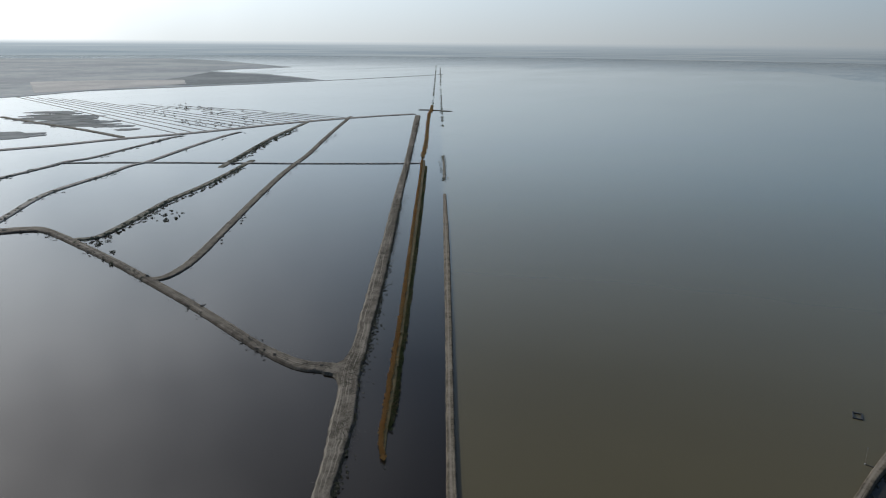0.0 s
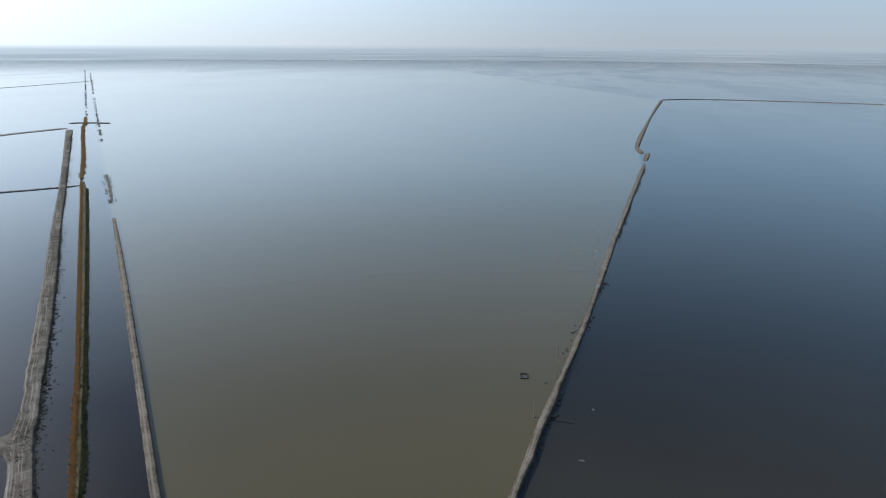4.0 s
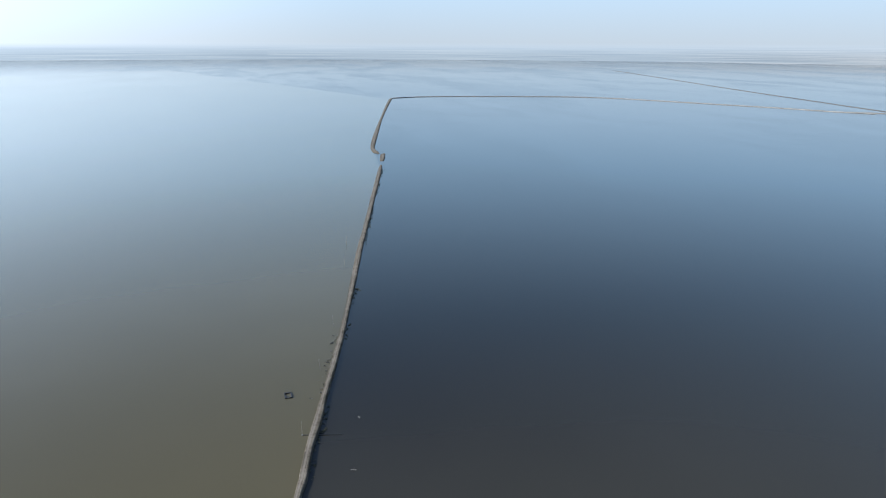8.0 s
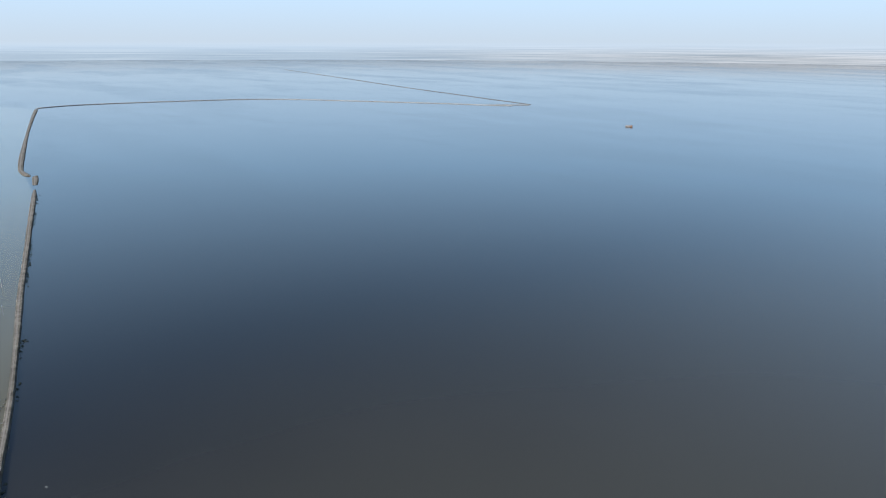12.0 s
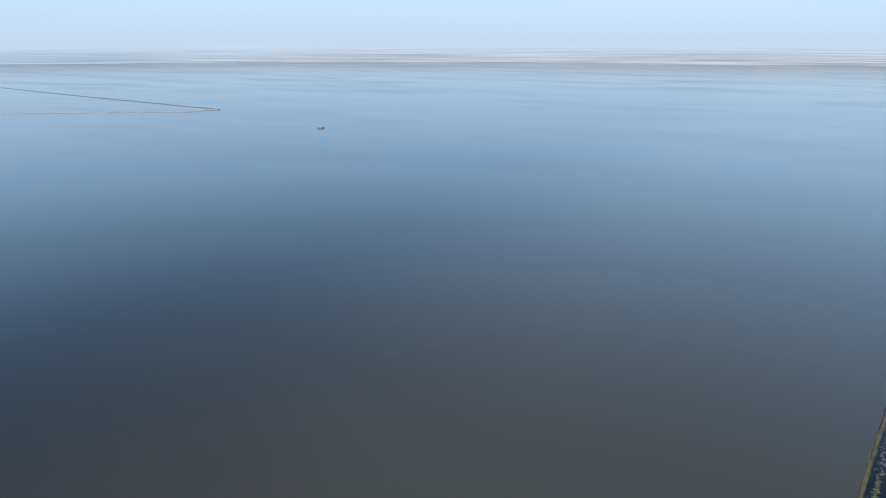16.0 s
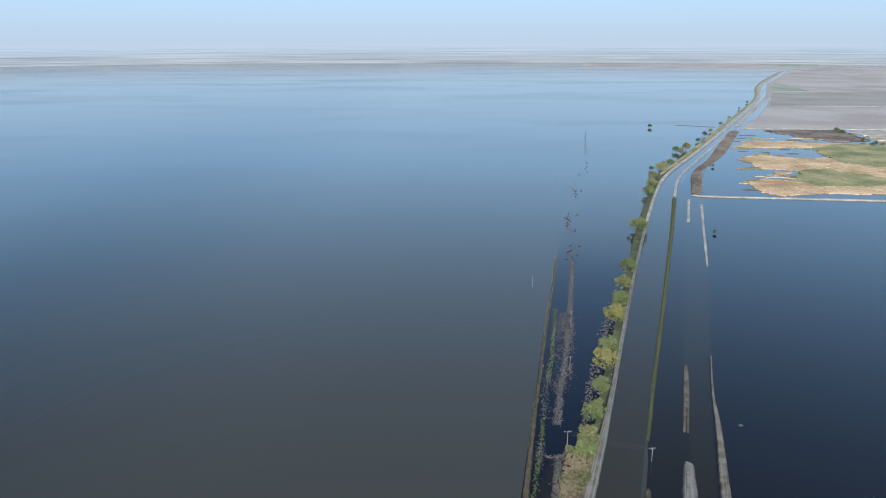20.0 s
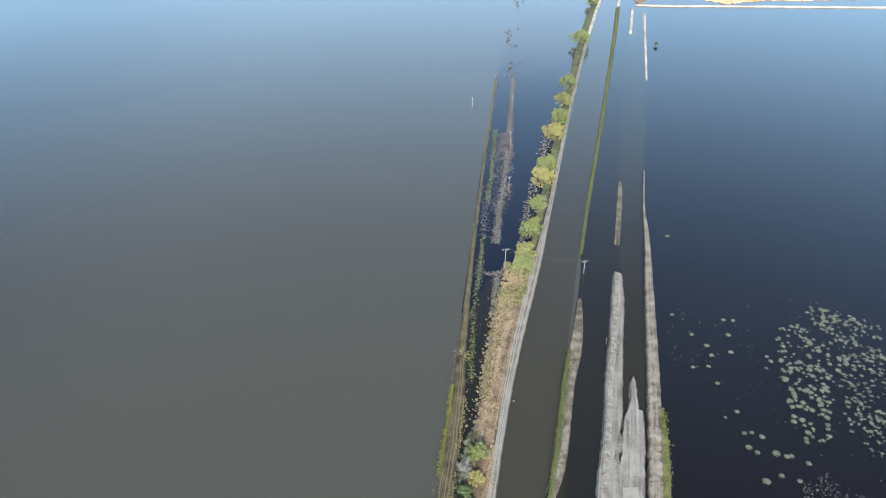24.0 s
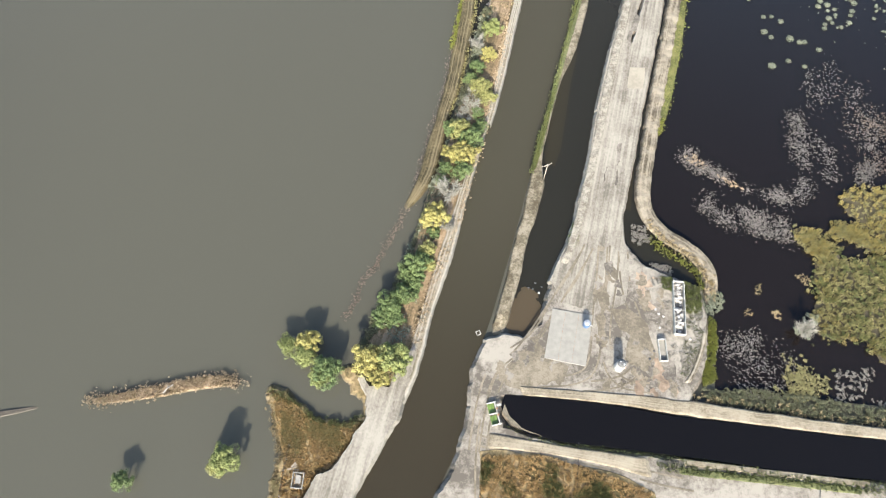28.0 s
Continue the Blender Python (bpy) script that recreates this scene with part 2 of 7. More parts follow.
M_EPOND = water_material("east_pond_water", (0.005, 0.0038, 0.0034), (0.0085, 0.0092, 0.0105), axis=1, start=45.0, end=190.0)
M_DIRT = earth("grey_dirt", [(0.044, 0.0392, 0.032), (0.084, 0.0752, 0.0624), (0.128, 0.117, 0.0992)], fine=1.4, tracks=((0.216, 0.2, 0.172), ((0.13, 0.035),)))
# far levee dirt, its colour lightened to stand in for haze
M_FARDIRT = earth("hazed_grey_dirt", [(0.16, 0.158, 0.146), (0.23, 0.225, 0.21), (0.31, 0.303, 0.285)], fine=1.0)
M_ROAD = earth("pale_dirt_road", [(0.0886, 0.0742, 0.0533), (0.137, 0.117, 0.0878), (0.174, 0.153, 0.118)], relief=0.05, tracks=((0.188, 0.166, 0.13), ()))
M_CAUSEWAY = earth("pale_graded_dirt", [(0.082, 0.074, 0.062), (0.142, 0.129, 0.11), (0.19, 0.176, 0.153)], scale=0.12, relief=0.04, streak=17.4)
M_CHALK = earth("chalky_spoil", [(0.095, 0.084, 0.068), (0.148, 0.135, 0.113), (0.198, 0.183, 0.157)], scale=0.7, fine=3.0, relief=0.12)
M_BANKROAD = earth("worn_bank_road", [(0.072, 0.0634, 0.0446), (0.108, 0.0936, 0.0706), (0.144, 0.128, 0.102)], fine=1.8, tracks=((0.223, 0.207, 0.18), ((0.24, 0.07), (0.47, 0.07), (0.86, 0.13))))
M_LEVEE = earth("tan_levee_dirt", [(0.046, 0.038, 0.027), (0.112, 0.095, 0.072), (0.165, 0.144, 0.114)], fine=1.6, relief=0.1, tracks=((0.172, 0.15, 0.118), ((0.3, 0.06), (0.62, 0.05))))
M_PATCH = earth("repaired_dirt", [(0.158, 0.142, 0.115), (0.176, 0.158, 0.13), (0.194, 0.176, 0.145)], scale=0.4, relief=0.02)
M_BAR = earth("brown_bank_dirt", [(0.0432, 0.036, 0.023), (0.0828, 0.0706, 0.0497), (0.151, 0.132, 0.102)], scale=0.35, fine=1.8, relief=0.06)
M_TRACK = earth("packed_track_dirt", [(0.0718, 0.0616, 0.047), (0.102, 0.0878, 0.0677), (0.14, 0.121, 0.0943)], scale=0.3, relief=0.03)
M_LIME = earth("lime_grass", [(0.033, 0.036, 0.013), (0.064, 0.066, 0.022), (0.1, 0.096, 0.036)], fine=2.0)
M_SEDGE = earth("grey_green_sedge", [(0.036, 0.0418, 0.0187), (0.0612, 0.0684, 0.0302), (0.0936, 0.0972, 0.0468)], fine=2.0)
M_SHELF = water_material("shelf_water", (0.014, 0.012, 0.0073), (0.019, 0.0168, 0.0102))
M_BARE = earth("pale_bare_dirt", [(0.044, 0.0368, 0.0256), (0.088, 0.0752, 0.056), (0.144, 0.126, 0.0992)], fine=1.2, tracks=((0.2, 0.18, 0.15), ((0.42, 0.16),)))
M_YARD = earth("stained_yard_dirt", [(0.066, 0.058, 0.049), (0.13, 0.117, 0.101), (0.18, 0.165, 0.144)], scale=0.14, fine=0.9, relief=0.03)
M_STAIN = earth("dark_yard_soil", [(0.054, 0.0475, 0.041), (0.09, 0.0806, 0.0698), (0.144, 0.13, 0.113)], scale=0.3)
# lightened to stand in for haze over the far levees
M_VERGE = earth("grey_green_verge", [(0.06, 0.062, 0.05), (0.11, 0.108, 0.09), (0.17, 0.162, 0.14)])
M_REED = earth("orange_reeds", [(0.03, 0.03, 0.016), (0.06, 0.052, 0.026), (0.1, 0.078, 0.038)], fine=1.4)
M_GRASS = earth("brown_green_grass", [(0.022, 0.019, 0.01), (0.046, 0.038, 0.02), (0.08, 0.064, 0.036)], fine=2.2, tracks=((0.112, 0.092, 0.058), ((0.52, 0.045), (0.72, 0.055))))
M_MARSH = earth("marsh_ground", [(0.0216, 0.0194, 0.013), (0.0432, 0.0382, 0.0202), (0.072, 0.0612, 0.0302)], fine=1.5)
M_BANK = earth("bank_grass", [(0.036, 0.0432, 0.0158), (0.072, 0.0792, 0.0288), (0.122, 0.112, 0.054)], fine=1.2)
M_DRY = earth("dry_grass", [(0.05, 0.042, 0.02), (0.112, 0.085, 0.046), (0.18, 0.138, 0.082)], fine=1.6)
M_DRYBANK = earth("pinkish_dry_grass", [(0.055, 0.043, 0.024), (0.12, 0.086, 0.052), (0.195, 0.146, 0.1)], fine=2.0, streak=17.4)
M_MUD = earth("wet_mud", [(0.028, 0.024, 0.02), (0.048, 0.041, 0.033), (0.075, 0.064, 0.05)], rough=0.5)
# field and farmland are lightened in place of haze, the farmland tinted blue-grey too
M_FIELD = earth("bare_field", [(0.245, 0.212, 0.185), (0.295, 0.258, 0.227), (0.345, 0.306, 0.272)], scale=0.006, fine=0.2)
M_LAND = earth("hazed_farmland", [(0.23, 0.265, 0.28), (0.28, 0.315, 0.33), (0.34, 0.37, 0.38)], scale=0.004, fine=0.03)
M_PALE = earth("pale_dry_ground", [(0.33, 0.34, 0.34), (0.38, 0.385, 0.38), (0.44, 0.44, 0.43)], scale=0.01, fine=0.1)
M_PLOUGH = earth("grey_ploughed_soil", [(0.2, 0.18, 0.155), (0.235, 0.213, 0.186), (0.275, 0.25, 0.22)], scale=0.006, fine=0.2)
M_BROWN = earth("brown_wet_weeds", [(0.08, 0.06, 0.045), (0.14, 0.105, 0.08), (0.21, 0.165, 0.125)], scale=0.03, fine=0.3)
# blue-grey haze is put into the colour of this far ground
M_HAZED = earth("hazed_far_ground", [(0.11, 0.135, 0.15), (0.15, 0.177, 0.19), (0.19, 0.215, 0.225)], scale=0.006, fine=0.05)
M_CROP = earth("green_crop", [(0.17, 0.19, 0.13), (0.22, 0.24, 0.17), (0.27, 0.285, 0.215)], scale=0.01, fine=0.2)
M_SALT = earth("pale_salt_flat", [(0.2, 0.18, 0.15), (0.28, 0.255, 0.215), (0.36, 0.33, 0.285)], scale=0.1)
M_OCHRE = earth("ochre_marsh_grass", [(0.26, 0.175, 0.09), (0.4, 0.27, 0.145), (0.52, 0.385, 0.235)], scale=0.03, fine=0.3)
M_MEADOW = earth("green_marsh_grass", [(0.13, 0.13, 0.055), (0.21, 0.2, 0.09), (0.31, 0.25, 0.13)], scale=0.03, fine=0.3)


# ---- builders ----
def mesh_object(name, verts, faces, mat, uvs=None, smooth=False):
    me = bpy.data.meshes.new(name)
    me.from_pydata(verts, [], faces)
    if uvs is not None:
        lay = me.uv_layers.new(name="UVMap")
        idx = np.empty(len(me.loops), dtype=np.int32)
        me.loops.foreach_get("vertex_index", idx)
        lay.data.foreach_set("uv", np.asarray(uvs, dtype=np.float32)[idx].ravel())
    me.materials.append(mat)
    if smooth:
        me.polygons.foreach_set("use_smooth", [True] * len(me.polygons))
    me.update()
    return new(name, me)


def wob(x, y, s, seed=0.0):
    return noise.noise((x * s, y * s, seed))


def resample(points, step):
    pts = [np.array(p, float) for p in points]
    out = [pts[0]]
    for a, b in zip(pts, pts[1:]):
        w = len(a) // 2
        d = np.linalg.norm(((b[:2] + b[-2:]) - (a[:2] + a[-2:])) / 2) if w > 1 else np.linalg.norm(b[:2] - a[:2])
        k = max(1, int(d / step))
        out += [a + (b - a) * (i + 1) / k for i in range(k)]
    return out


def smooth_line(pts, rounds=2):
    for _ in range(rounds):
        q = [pts[0]]
        for a, b in zip(pts, pts[1:]):
            q += [a * 0.75 + b * 0.25, a * 0.25 + b * 0.75]
        pts = q + [pts[-1]]
    return pts


PROFILE = ((0.0, -0.35), (0.035, 0.15), (0.08, 0.65), (0.13, 0.93), (0.2, 1.0), (0.35, 1.0), (0.5, 1.01), (0.65, 1.0), (0.8, 1.0), (0.87, 0.93), (0.92, 0.65), (0.965, 0.15), (1.0, -0.35))


def pairs_of(line, width):
    """A centre line and its width as pairs of edge points."""
    pts = [np.array(p, float) for p in line]
    out = []
    for i, p in enumerate(pts):
        d = pts[min(i + 1, len(pts) - 1)] - pts[max(i - 1, 0)]
        d = d / np.linalg.norm(d)
        s = np.array((-d[1], d[0])) * width / 2
        out.append((*(p + s), *(p - s)))
    return out


def strip(name, pairs, height, mat, label, category="levee", step=1.5, ragged=0.7, kind="structure", rel=0.07):
    """A bank between two ragged shore lines, with sloping shoulders and a crown."""
    st = resample(smooth_line([np.array(p, float) for p in pairs]), step)
    verts, faces, uvs, run = [], [], [], 0.0
    last = len(st) - 1
    for i, p in enumerate(st):
        a, b = p[:2], p[2:]
        wide = max(1e-6, np.linalg.norm(b - a))
        d = (b - a) / wide
        rag = min(ragged, 0.09 * wide)
        a = a + d * rag * (0.4 * wob(*a, 0.06) + 0.5 * wob(*a, 0.3, 3) + 0.5 * wob(*a, 0.9, 5) + 0.35 * wob(*a, 2.1, 6))
        b = b + d * rag * (0.4 * wob(*b, 0.06, 7) + 0.5 * wob(*b, 0.3, 9) + 0.5 * wob(*b, 0.9, 11) + 0.35 * wob(*b, 2.1, 12))
        end = min(1.0, min(i, last - i) * step / 4.0)
        close = 0.2 + 0.8 * min(1.0, min(i, last - i) * step / max(2.0, 0.8 * wide)) ** 0.6
        mid_p = (a + b) / 2
        a, b = mid_p + (a - mid_p) * close, mid_p + (b - mid_p) * close
        run += step
        for u, h in PROFILE:
            q = a + (b - a) * u
            z = -0.35 + (h + 0.35) * end * 1.0
            z = z * height if z > 0 else z
            verts.append((q[0], q[1], z + rel * end * wob(*q, 0.6, 5)))
            uvs.append((u, run))
    k = len(PROFILE)
    for i in range(last):
        for j in range(k - 1):
            o = i * k + j
            faces.append((o, o + 1, o + k + 1, o + k))
    return tagged(mesh_object(name, verts, faces, mat, uvs), label, category, "", kind)


def land(name, outline, z, mat, label, category="ground", ragged=1.0, step=4.0, skirt=1.5, kind="structure", freq=0.12):
    """A flat piece of land with a ragged shore that slopes into the water."""
    pts = resample([np.array(p, float) for p in outline] + [np.array(outline[0], float)], step)[:-1]
    pts = [p + ragged * np.array((wob(*p, freq, 1) + 0.6 * wob(*p, freq * 4, 2) + 0.4 * wob(*p, freq * 9, 8), wob(*p, freq, 4) + 0.6 * wob(*p, freq * 4, 6) + 0.4 * wob(*p, freq * 9, 12))) for p in pts]
    area = sum(a[0] * b[1] - a[1] * b[0] for a, b in zip(pts, pts[1:] + pts[:1]))
    if area < 0:
        pts.reverse()
    n = len(pts)
    tri = tessellate_polygon([[Vector((*p, 0)) for p in pts]])
    verts = [(p[0], p[1], z) for p in pts]
    for i, p in enumerate(pts):
        d = pts[(i + 1) % n] - pts[i - 1]
        d = d / max(1e-6, np.linalg.norm(d))
        q = p + skirt * np.array((d[1], -d[0]))
        verts.append((q[0], q[1], -0.4))
    faces = []
    for t in tri:
        a, b, c = (pts[i] for i in t)
        cr = (b[0] - a[0]) * (c[1] - a[1]) - (b[1] - a[1]) * (c[0] - a[0])
        faces.append(tuple(t) if cr > 0 else tuple(reversed(t)))
    for i in range(n):
        j = (i + 1) % n
        faces.append((i, i + n, j + n, j))
    return tagged(mesh_object(name, verts, faces, mat), label, category, "", kind)


def sheet(name, outline, z, mat, label, category="water", kind="structure"):
    pts = [Vector((*p, 0)) for p in outline]
    tri = tessellate_polygon([pts])
    faces = []
    for t in tri:
        a, b, c = (pts[i] for i in t)
        faces.append(tuple(t) if (b - a).cross(c - a).z > 0 else tuple(reversed(t)))
    return tagged(mesh_object(name, [(p.x, p.y, z) for p in pts], faces, mat), label, category, "", kind)


# ---- ground, water and distance ----
R_FLAT, R_END = 4300.0, 4850.0
ring = [(R_FLAT * math.cos(a * math.tau / 128), R_FLAT * math.sin(a * math.tau / 128)) for a in range(128)]
sheet("ground", ring, -1.6, M_MUD, "muddy lake bed under the flood water", "ground")
verts, faces = [(0.0, 0.0, 0.0)], []
RADII = (120.0, 300.0, 700.0, 1500.0, 2800.0, R_FLAT)
for rad in RADII:
    verts += [(rad * math.cos(a * math.tau / 64), rad * math.sin(a * math.tau / 64), 0.0) for a in range(64)]
for a in range(64):
    c = (a + 1) % 64
    faces.append((0, 1 + a, 1 + c))
    for k in range(len(RADII) - 1):
        o = 1 + k * 64
        faces.append((o + a, o + 64 + a, o + 64 + c, o + c))
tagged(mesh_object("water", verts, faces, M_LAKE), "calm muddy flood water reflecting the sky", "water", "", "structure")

# backdrop glows: haze and a brighter sunward side are painted into its emission
m, n, l, b = material("hazy_distance")
n.remove(b)
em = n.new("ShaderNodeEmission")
geo = n.new("ShaderNodeNewGeometry")
sep = n.new("ShaderNodeSeparateXYZ")
l.new(geo.outputs["Position"], sep.inputs[0])
ang = mathn(n, l, "ARCTAN2", sep.outputs[1], sep.outputs[0])
uvw = n.new("ShaderNodeUVMap")
sp2 = n.new("ShaderNodeSeparateXYZ")
l.new(uvw.outputs[0], sp2.inputs[0])
comb = n.new("ShaderNodeCombineXYZ")
l.new(mathn(n, l, "MULTIPLY", ang, 5.0), comb.inputs[0])
l.new(mathn(n, l, "MULTIPLY", sp2.outputs[1], 34.0), comb.inputs[1])
band = noise_node(n, l, 1.0, 6, comb.outputs[0], 0.6)
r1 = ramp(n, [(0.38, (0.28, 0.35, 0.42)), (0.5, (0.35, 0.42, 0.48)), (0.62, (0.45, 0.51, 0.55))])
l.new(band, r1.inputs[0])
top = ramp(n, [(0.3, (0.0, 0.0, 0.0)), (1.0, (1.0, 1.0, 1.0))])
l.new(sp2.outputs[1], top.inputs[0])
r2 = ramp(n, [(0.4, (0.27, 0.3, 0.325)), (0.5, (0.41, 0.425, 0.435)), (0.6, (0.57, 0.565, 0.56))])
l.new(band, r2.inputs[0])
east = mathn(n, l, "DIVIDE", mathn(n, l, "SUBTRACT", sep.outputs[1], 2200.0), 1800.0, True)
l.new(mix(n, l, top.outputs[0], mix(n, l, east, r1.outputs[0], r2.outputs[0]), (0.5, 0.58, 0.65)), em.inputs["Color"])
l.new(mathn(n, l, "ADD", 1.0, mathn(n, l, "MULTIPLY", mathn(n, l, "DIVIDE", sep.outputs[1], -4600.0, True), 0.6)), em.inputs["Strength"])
clear = n.new("ShaderNodeBsdfTransparent")
shade = n.new("ShaderNodeMixShader")
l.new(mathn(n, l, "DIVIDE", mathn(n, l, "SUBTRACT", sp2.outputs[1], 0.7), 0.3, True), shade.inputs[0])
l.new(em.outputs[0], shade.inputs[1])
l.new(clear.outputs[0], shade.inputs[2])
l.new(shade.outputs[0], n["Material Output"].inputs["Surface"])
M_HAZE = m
verts, faces, uvs = [], [], []
RINGS = 8
for i in range(128):
    a = math.pi / 2 + i * math.tau / 128
    turn = (math.degrees(a) - 90 + 180) % 360 - 180                     # turn from +y, to the left
    rim = 82 + 33 * min(1.0, max(0.0, (124 - abs(turn)) / 124))
    for k in range(RINGS + 1):
        v = k / RINGS
        rad = R_FLAT + (R_END - R_FLAT) * v
        verts.append((rad * math.cos(a), rad * math.sin(a), -0.5 + (rim + 0.5) * v ** 1.15))
        uvs.append((i / 128, v))
for i in range(128):
    j = (i + 1) % 128
    for k in range(RINGS):
        o, q = i * (RINGS + 1) + k, j * (RINGS + 1) + k
        faces.append((o, o + 1, q + 1, q))
tagged(mesh_object("backdrop", verts, faces, M_HAZE, uvs, True), "glowing backdrop painted as hazy farmland rising to the horizon", "distance", "", "structure")

# basins of other water, each a little over the main sheet
sheet("water_pond_olive", [(-129.3, -2), (-139.7, -0), (-144.8, 1.5), (-151.4, 3.1), (-163.8, 5.3), (-177.9, 8.4), (-194.3, 11.9), (-213.5, 16), (-236.4, 20.9), (-264.2, 26.3), (-298.5, 32.7), (-342.1, 40.3), (-398.7, 51.5), (-475.8, 66.8), (-586.8, 88.8), (-713.2, 100.3), (-1331, 219.6), (-2753.5, -350.6)] + [(-2416.9, -767)] + [(-2234.9, -1500.4), (-363.5, -241), (-196.8, -129), (-134.3, -87.3), (-99.7, -64.5)], 0.02, M_OLIVE, "olive muddy flood water between levees")
sheet("water_pond_west", [(-99.7, -64.5), (-196.8, -129), (-363.5, -241), (-2234.9, -1500.4), (-1665.8, -1551.8), (-514.8, -1133.6), (-204.1, -905.7), (-25.9, -181.6)], 0.04, M_WEST, "dark brown calm water of the flooded fields")
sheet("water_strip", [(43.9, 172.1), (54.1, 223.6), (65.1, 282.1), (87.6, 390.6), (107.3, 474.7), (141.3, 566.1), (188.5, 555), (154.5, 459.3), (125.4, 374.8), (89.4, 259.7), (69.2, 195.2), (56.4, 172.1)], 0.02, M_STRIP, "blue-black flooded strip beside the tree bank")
sheet("water_strip", [(36.1, 127.4), (45.1, 166.4), (55.7, 192.8), (59.4, 192.5), (51, 158), (42.5, 126.9), (36.8, 112.4), (31.5, 96.7), (29.7, 96.8)], 0.05, M_DARK, "dark water between bank and levee")
sheet("water_canal_middle", [(1.1, 15.4), (11.9, 28.6), (21, 38.6), (39.8, 93.8), (49.9, 125.9)] + [(66.5, 180.5), (87.1, 240.4), (180.9, 525.4), (239.1, 672.1), (388.2, 956.6), (629.8, 1373.3), (879.3, 1849.2), (1398.4, 2913.6), (918.4, 1962.3), (446.5, 1025.3), (283.6, 730), (236.9, 637.9), (140.2, 355.6), (97.3, 231.6), (85.2, 195.2)] + [(62.8, 125.3), (50.5, 88.8), (41.1, 60.7), (36, 46.7), (31.4, 35.9), (29.7, 25.6), (22.5, 12.6)], 0.04, M_CANAL, "brown canal water")
sheet("water_canal_bed", [(236.9, 637.9), (182.1, 474.2), (115.3, 281.9), (87.1, 198.4)] + [(82.1, 178), (63.8, 125.3), (50.8, 89.4)] + [(46.6, 74.9), (39.3, 46.6), (49, 37.1), (67, 36.2), (74.6, 77.6)] + [(91.9, 135.8), (113.2, 206)] + [(130.1, 259.6), (205.7, 474), (240.4, 576.2)], 0.012, M_DARK, "dark still canal water")
sheet("water_canal_east", [(64.1, 125.2), (55.3, 102.2), (47, 79), (43.4, 60.6), (39.3, 46.6), (42.1, 41.9), (45.4, 42.8), (49.8, 56.7), (59, 78.4), (73.6, 124.7)] + [(89.6, 172), (118.9, 259.6), (222.5, 561.1), (272.2, 696.5), (446.5, 1025.3), (283.6, 730), (233.1, 611.8), (143.2, 355.6), (99.4, 231.6), (86.6, 195.2)], 0.06, M_DARK, "dark canal water")
sheet("water_pond_east", [(85.8, 124.1), (74.1, 81.8), (69.9, 71.7), (71, 64.4), (76.9, 59), (79.7, 49.1), (76, 30.4), (106.6, 25.7), (167.8, 14.5), (256.4, 82.9)] + [(613, 503.9), (375.7, 547.3), (237.4, 565.2), (173.4, 384.8), (132.4, 266.4), (109.2, 201.6), (99.8, 171.9)], 0.03, M_EPOND, "dark pond water with floating bushes")
sheet("water_causeway", [(74, 109.6), (76.6, 124.3), (89.3, 160.4), (119.6, 262.6)] + [(118.5, 259.6), (221.6, 561.1), (237.4, 565.2), (174.7, 384.8), (132.4, 266.4)] + [(128.4, 256.8), (105.2, 189), (92.7, 149.5), (81.1, 116.3)] + [(72.2, 92.1), (65.1, 62.1), (63.7, 62.2), (71, 92.2)], 0.08, M_SHELF, "dark mud and shallow water on the causeway")
land("water_shoal", [(38.7, 43.2), (38.4, 45.5), (39.9, 50), (42.3, 52.5), (44.4, 51.4), (46.2, 47.9), (45.4, 44.5), (42.1, 42.5)], 0.1, M_SHOAL, "brown shallow puddle", "water", ragged=0.9, step=0.5, skirt=0.4, freq=0.4)
sheet("water_marsh", [(237.4, 565.2), (378.2, 551.4), (671.1, 517.8), (1209.4, 975), (916.4, 998.4), (652.9, 1002.3), (452, 1018.5), (298.4, 729.8), (229.5, 576.3)], 0.03, M_DARK, "blue marsh water")

# ---- levees of the flooded fields ----
strip("levee", [(-88, -90.9, -90.8, -86.8), (-92.5, -94.4, -95.1, -90.7), (-99.5, -98.9, -102.4, -94.6), (-117.2, -112, -121.2, -106.2), (-127.5, -118.7, -130.9, -113.7), (-138.1, -127.1, -143.1, -123.2), (-151.9, -134.6, -155, -130.1), (-166.6, -144.9, -169.6, -140.7), (-181.6, -155.5, -185.3, -150.1), (-254.9, -204.3, -258.4, -199.4), (-342.3, -264.2, -345.7, -259.6), (-436.7, -326.6, -439.6, -322.7), (-740.4, -536, -745.5, -529.8)], 1.0, M_DIRT, "wide grey dirt levee with wheel ruts")
land("levee_junction", [(-138.0, -132.3), (-140.6, -131.0), (-144.0, -130.9), (-148.6, -132.7), (-153.7, -135.7), (-148.2, -129.3), (-140.3, -124.8), (-137.2, -128.4)], 0.9, M_DIRT, "dirt fillet where two levees meet", "levee", ragged=0.2, step=0.6, skirt=0.8)
land("levee_junction", [(-134.7, -130.3), (-135.5, -127.3), (-134.3, -124.5), (-131.6, -121.3), (-127.4, -117.9), (-133.4, -120.0), (-138.9, -123.7), (-138.0, -129.1)], 0.93, M_DIRT, "dirt fillet where two levees meet", "levee", ragged=0.2, step=0.6, skirt=0.8)
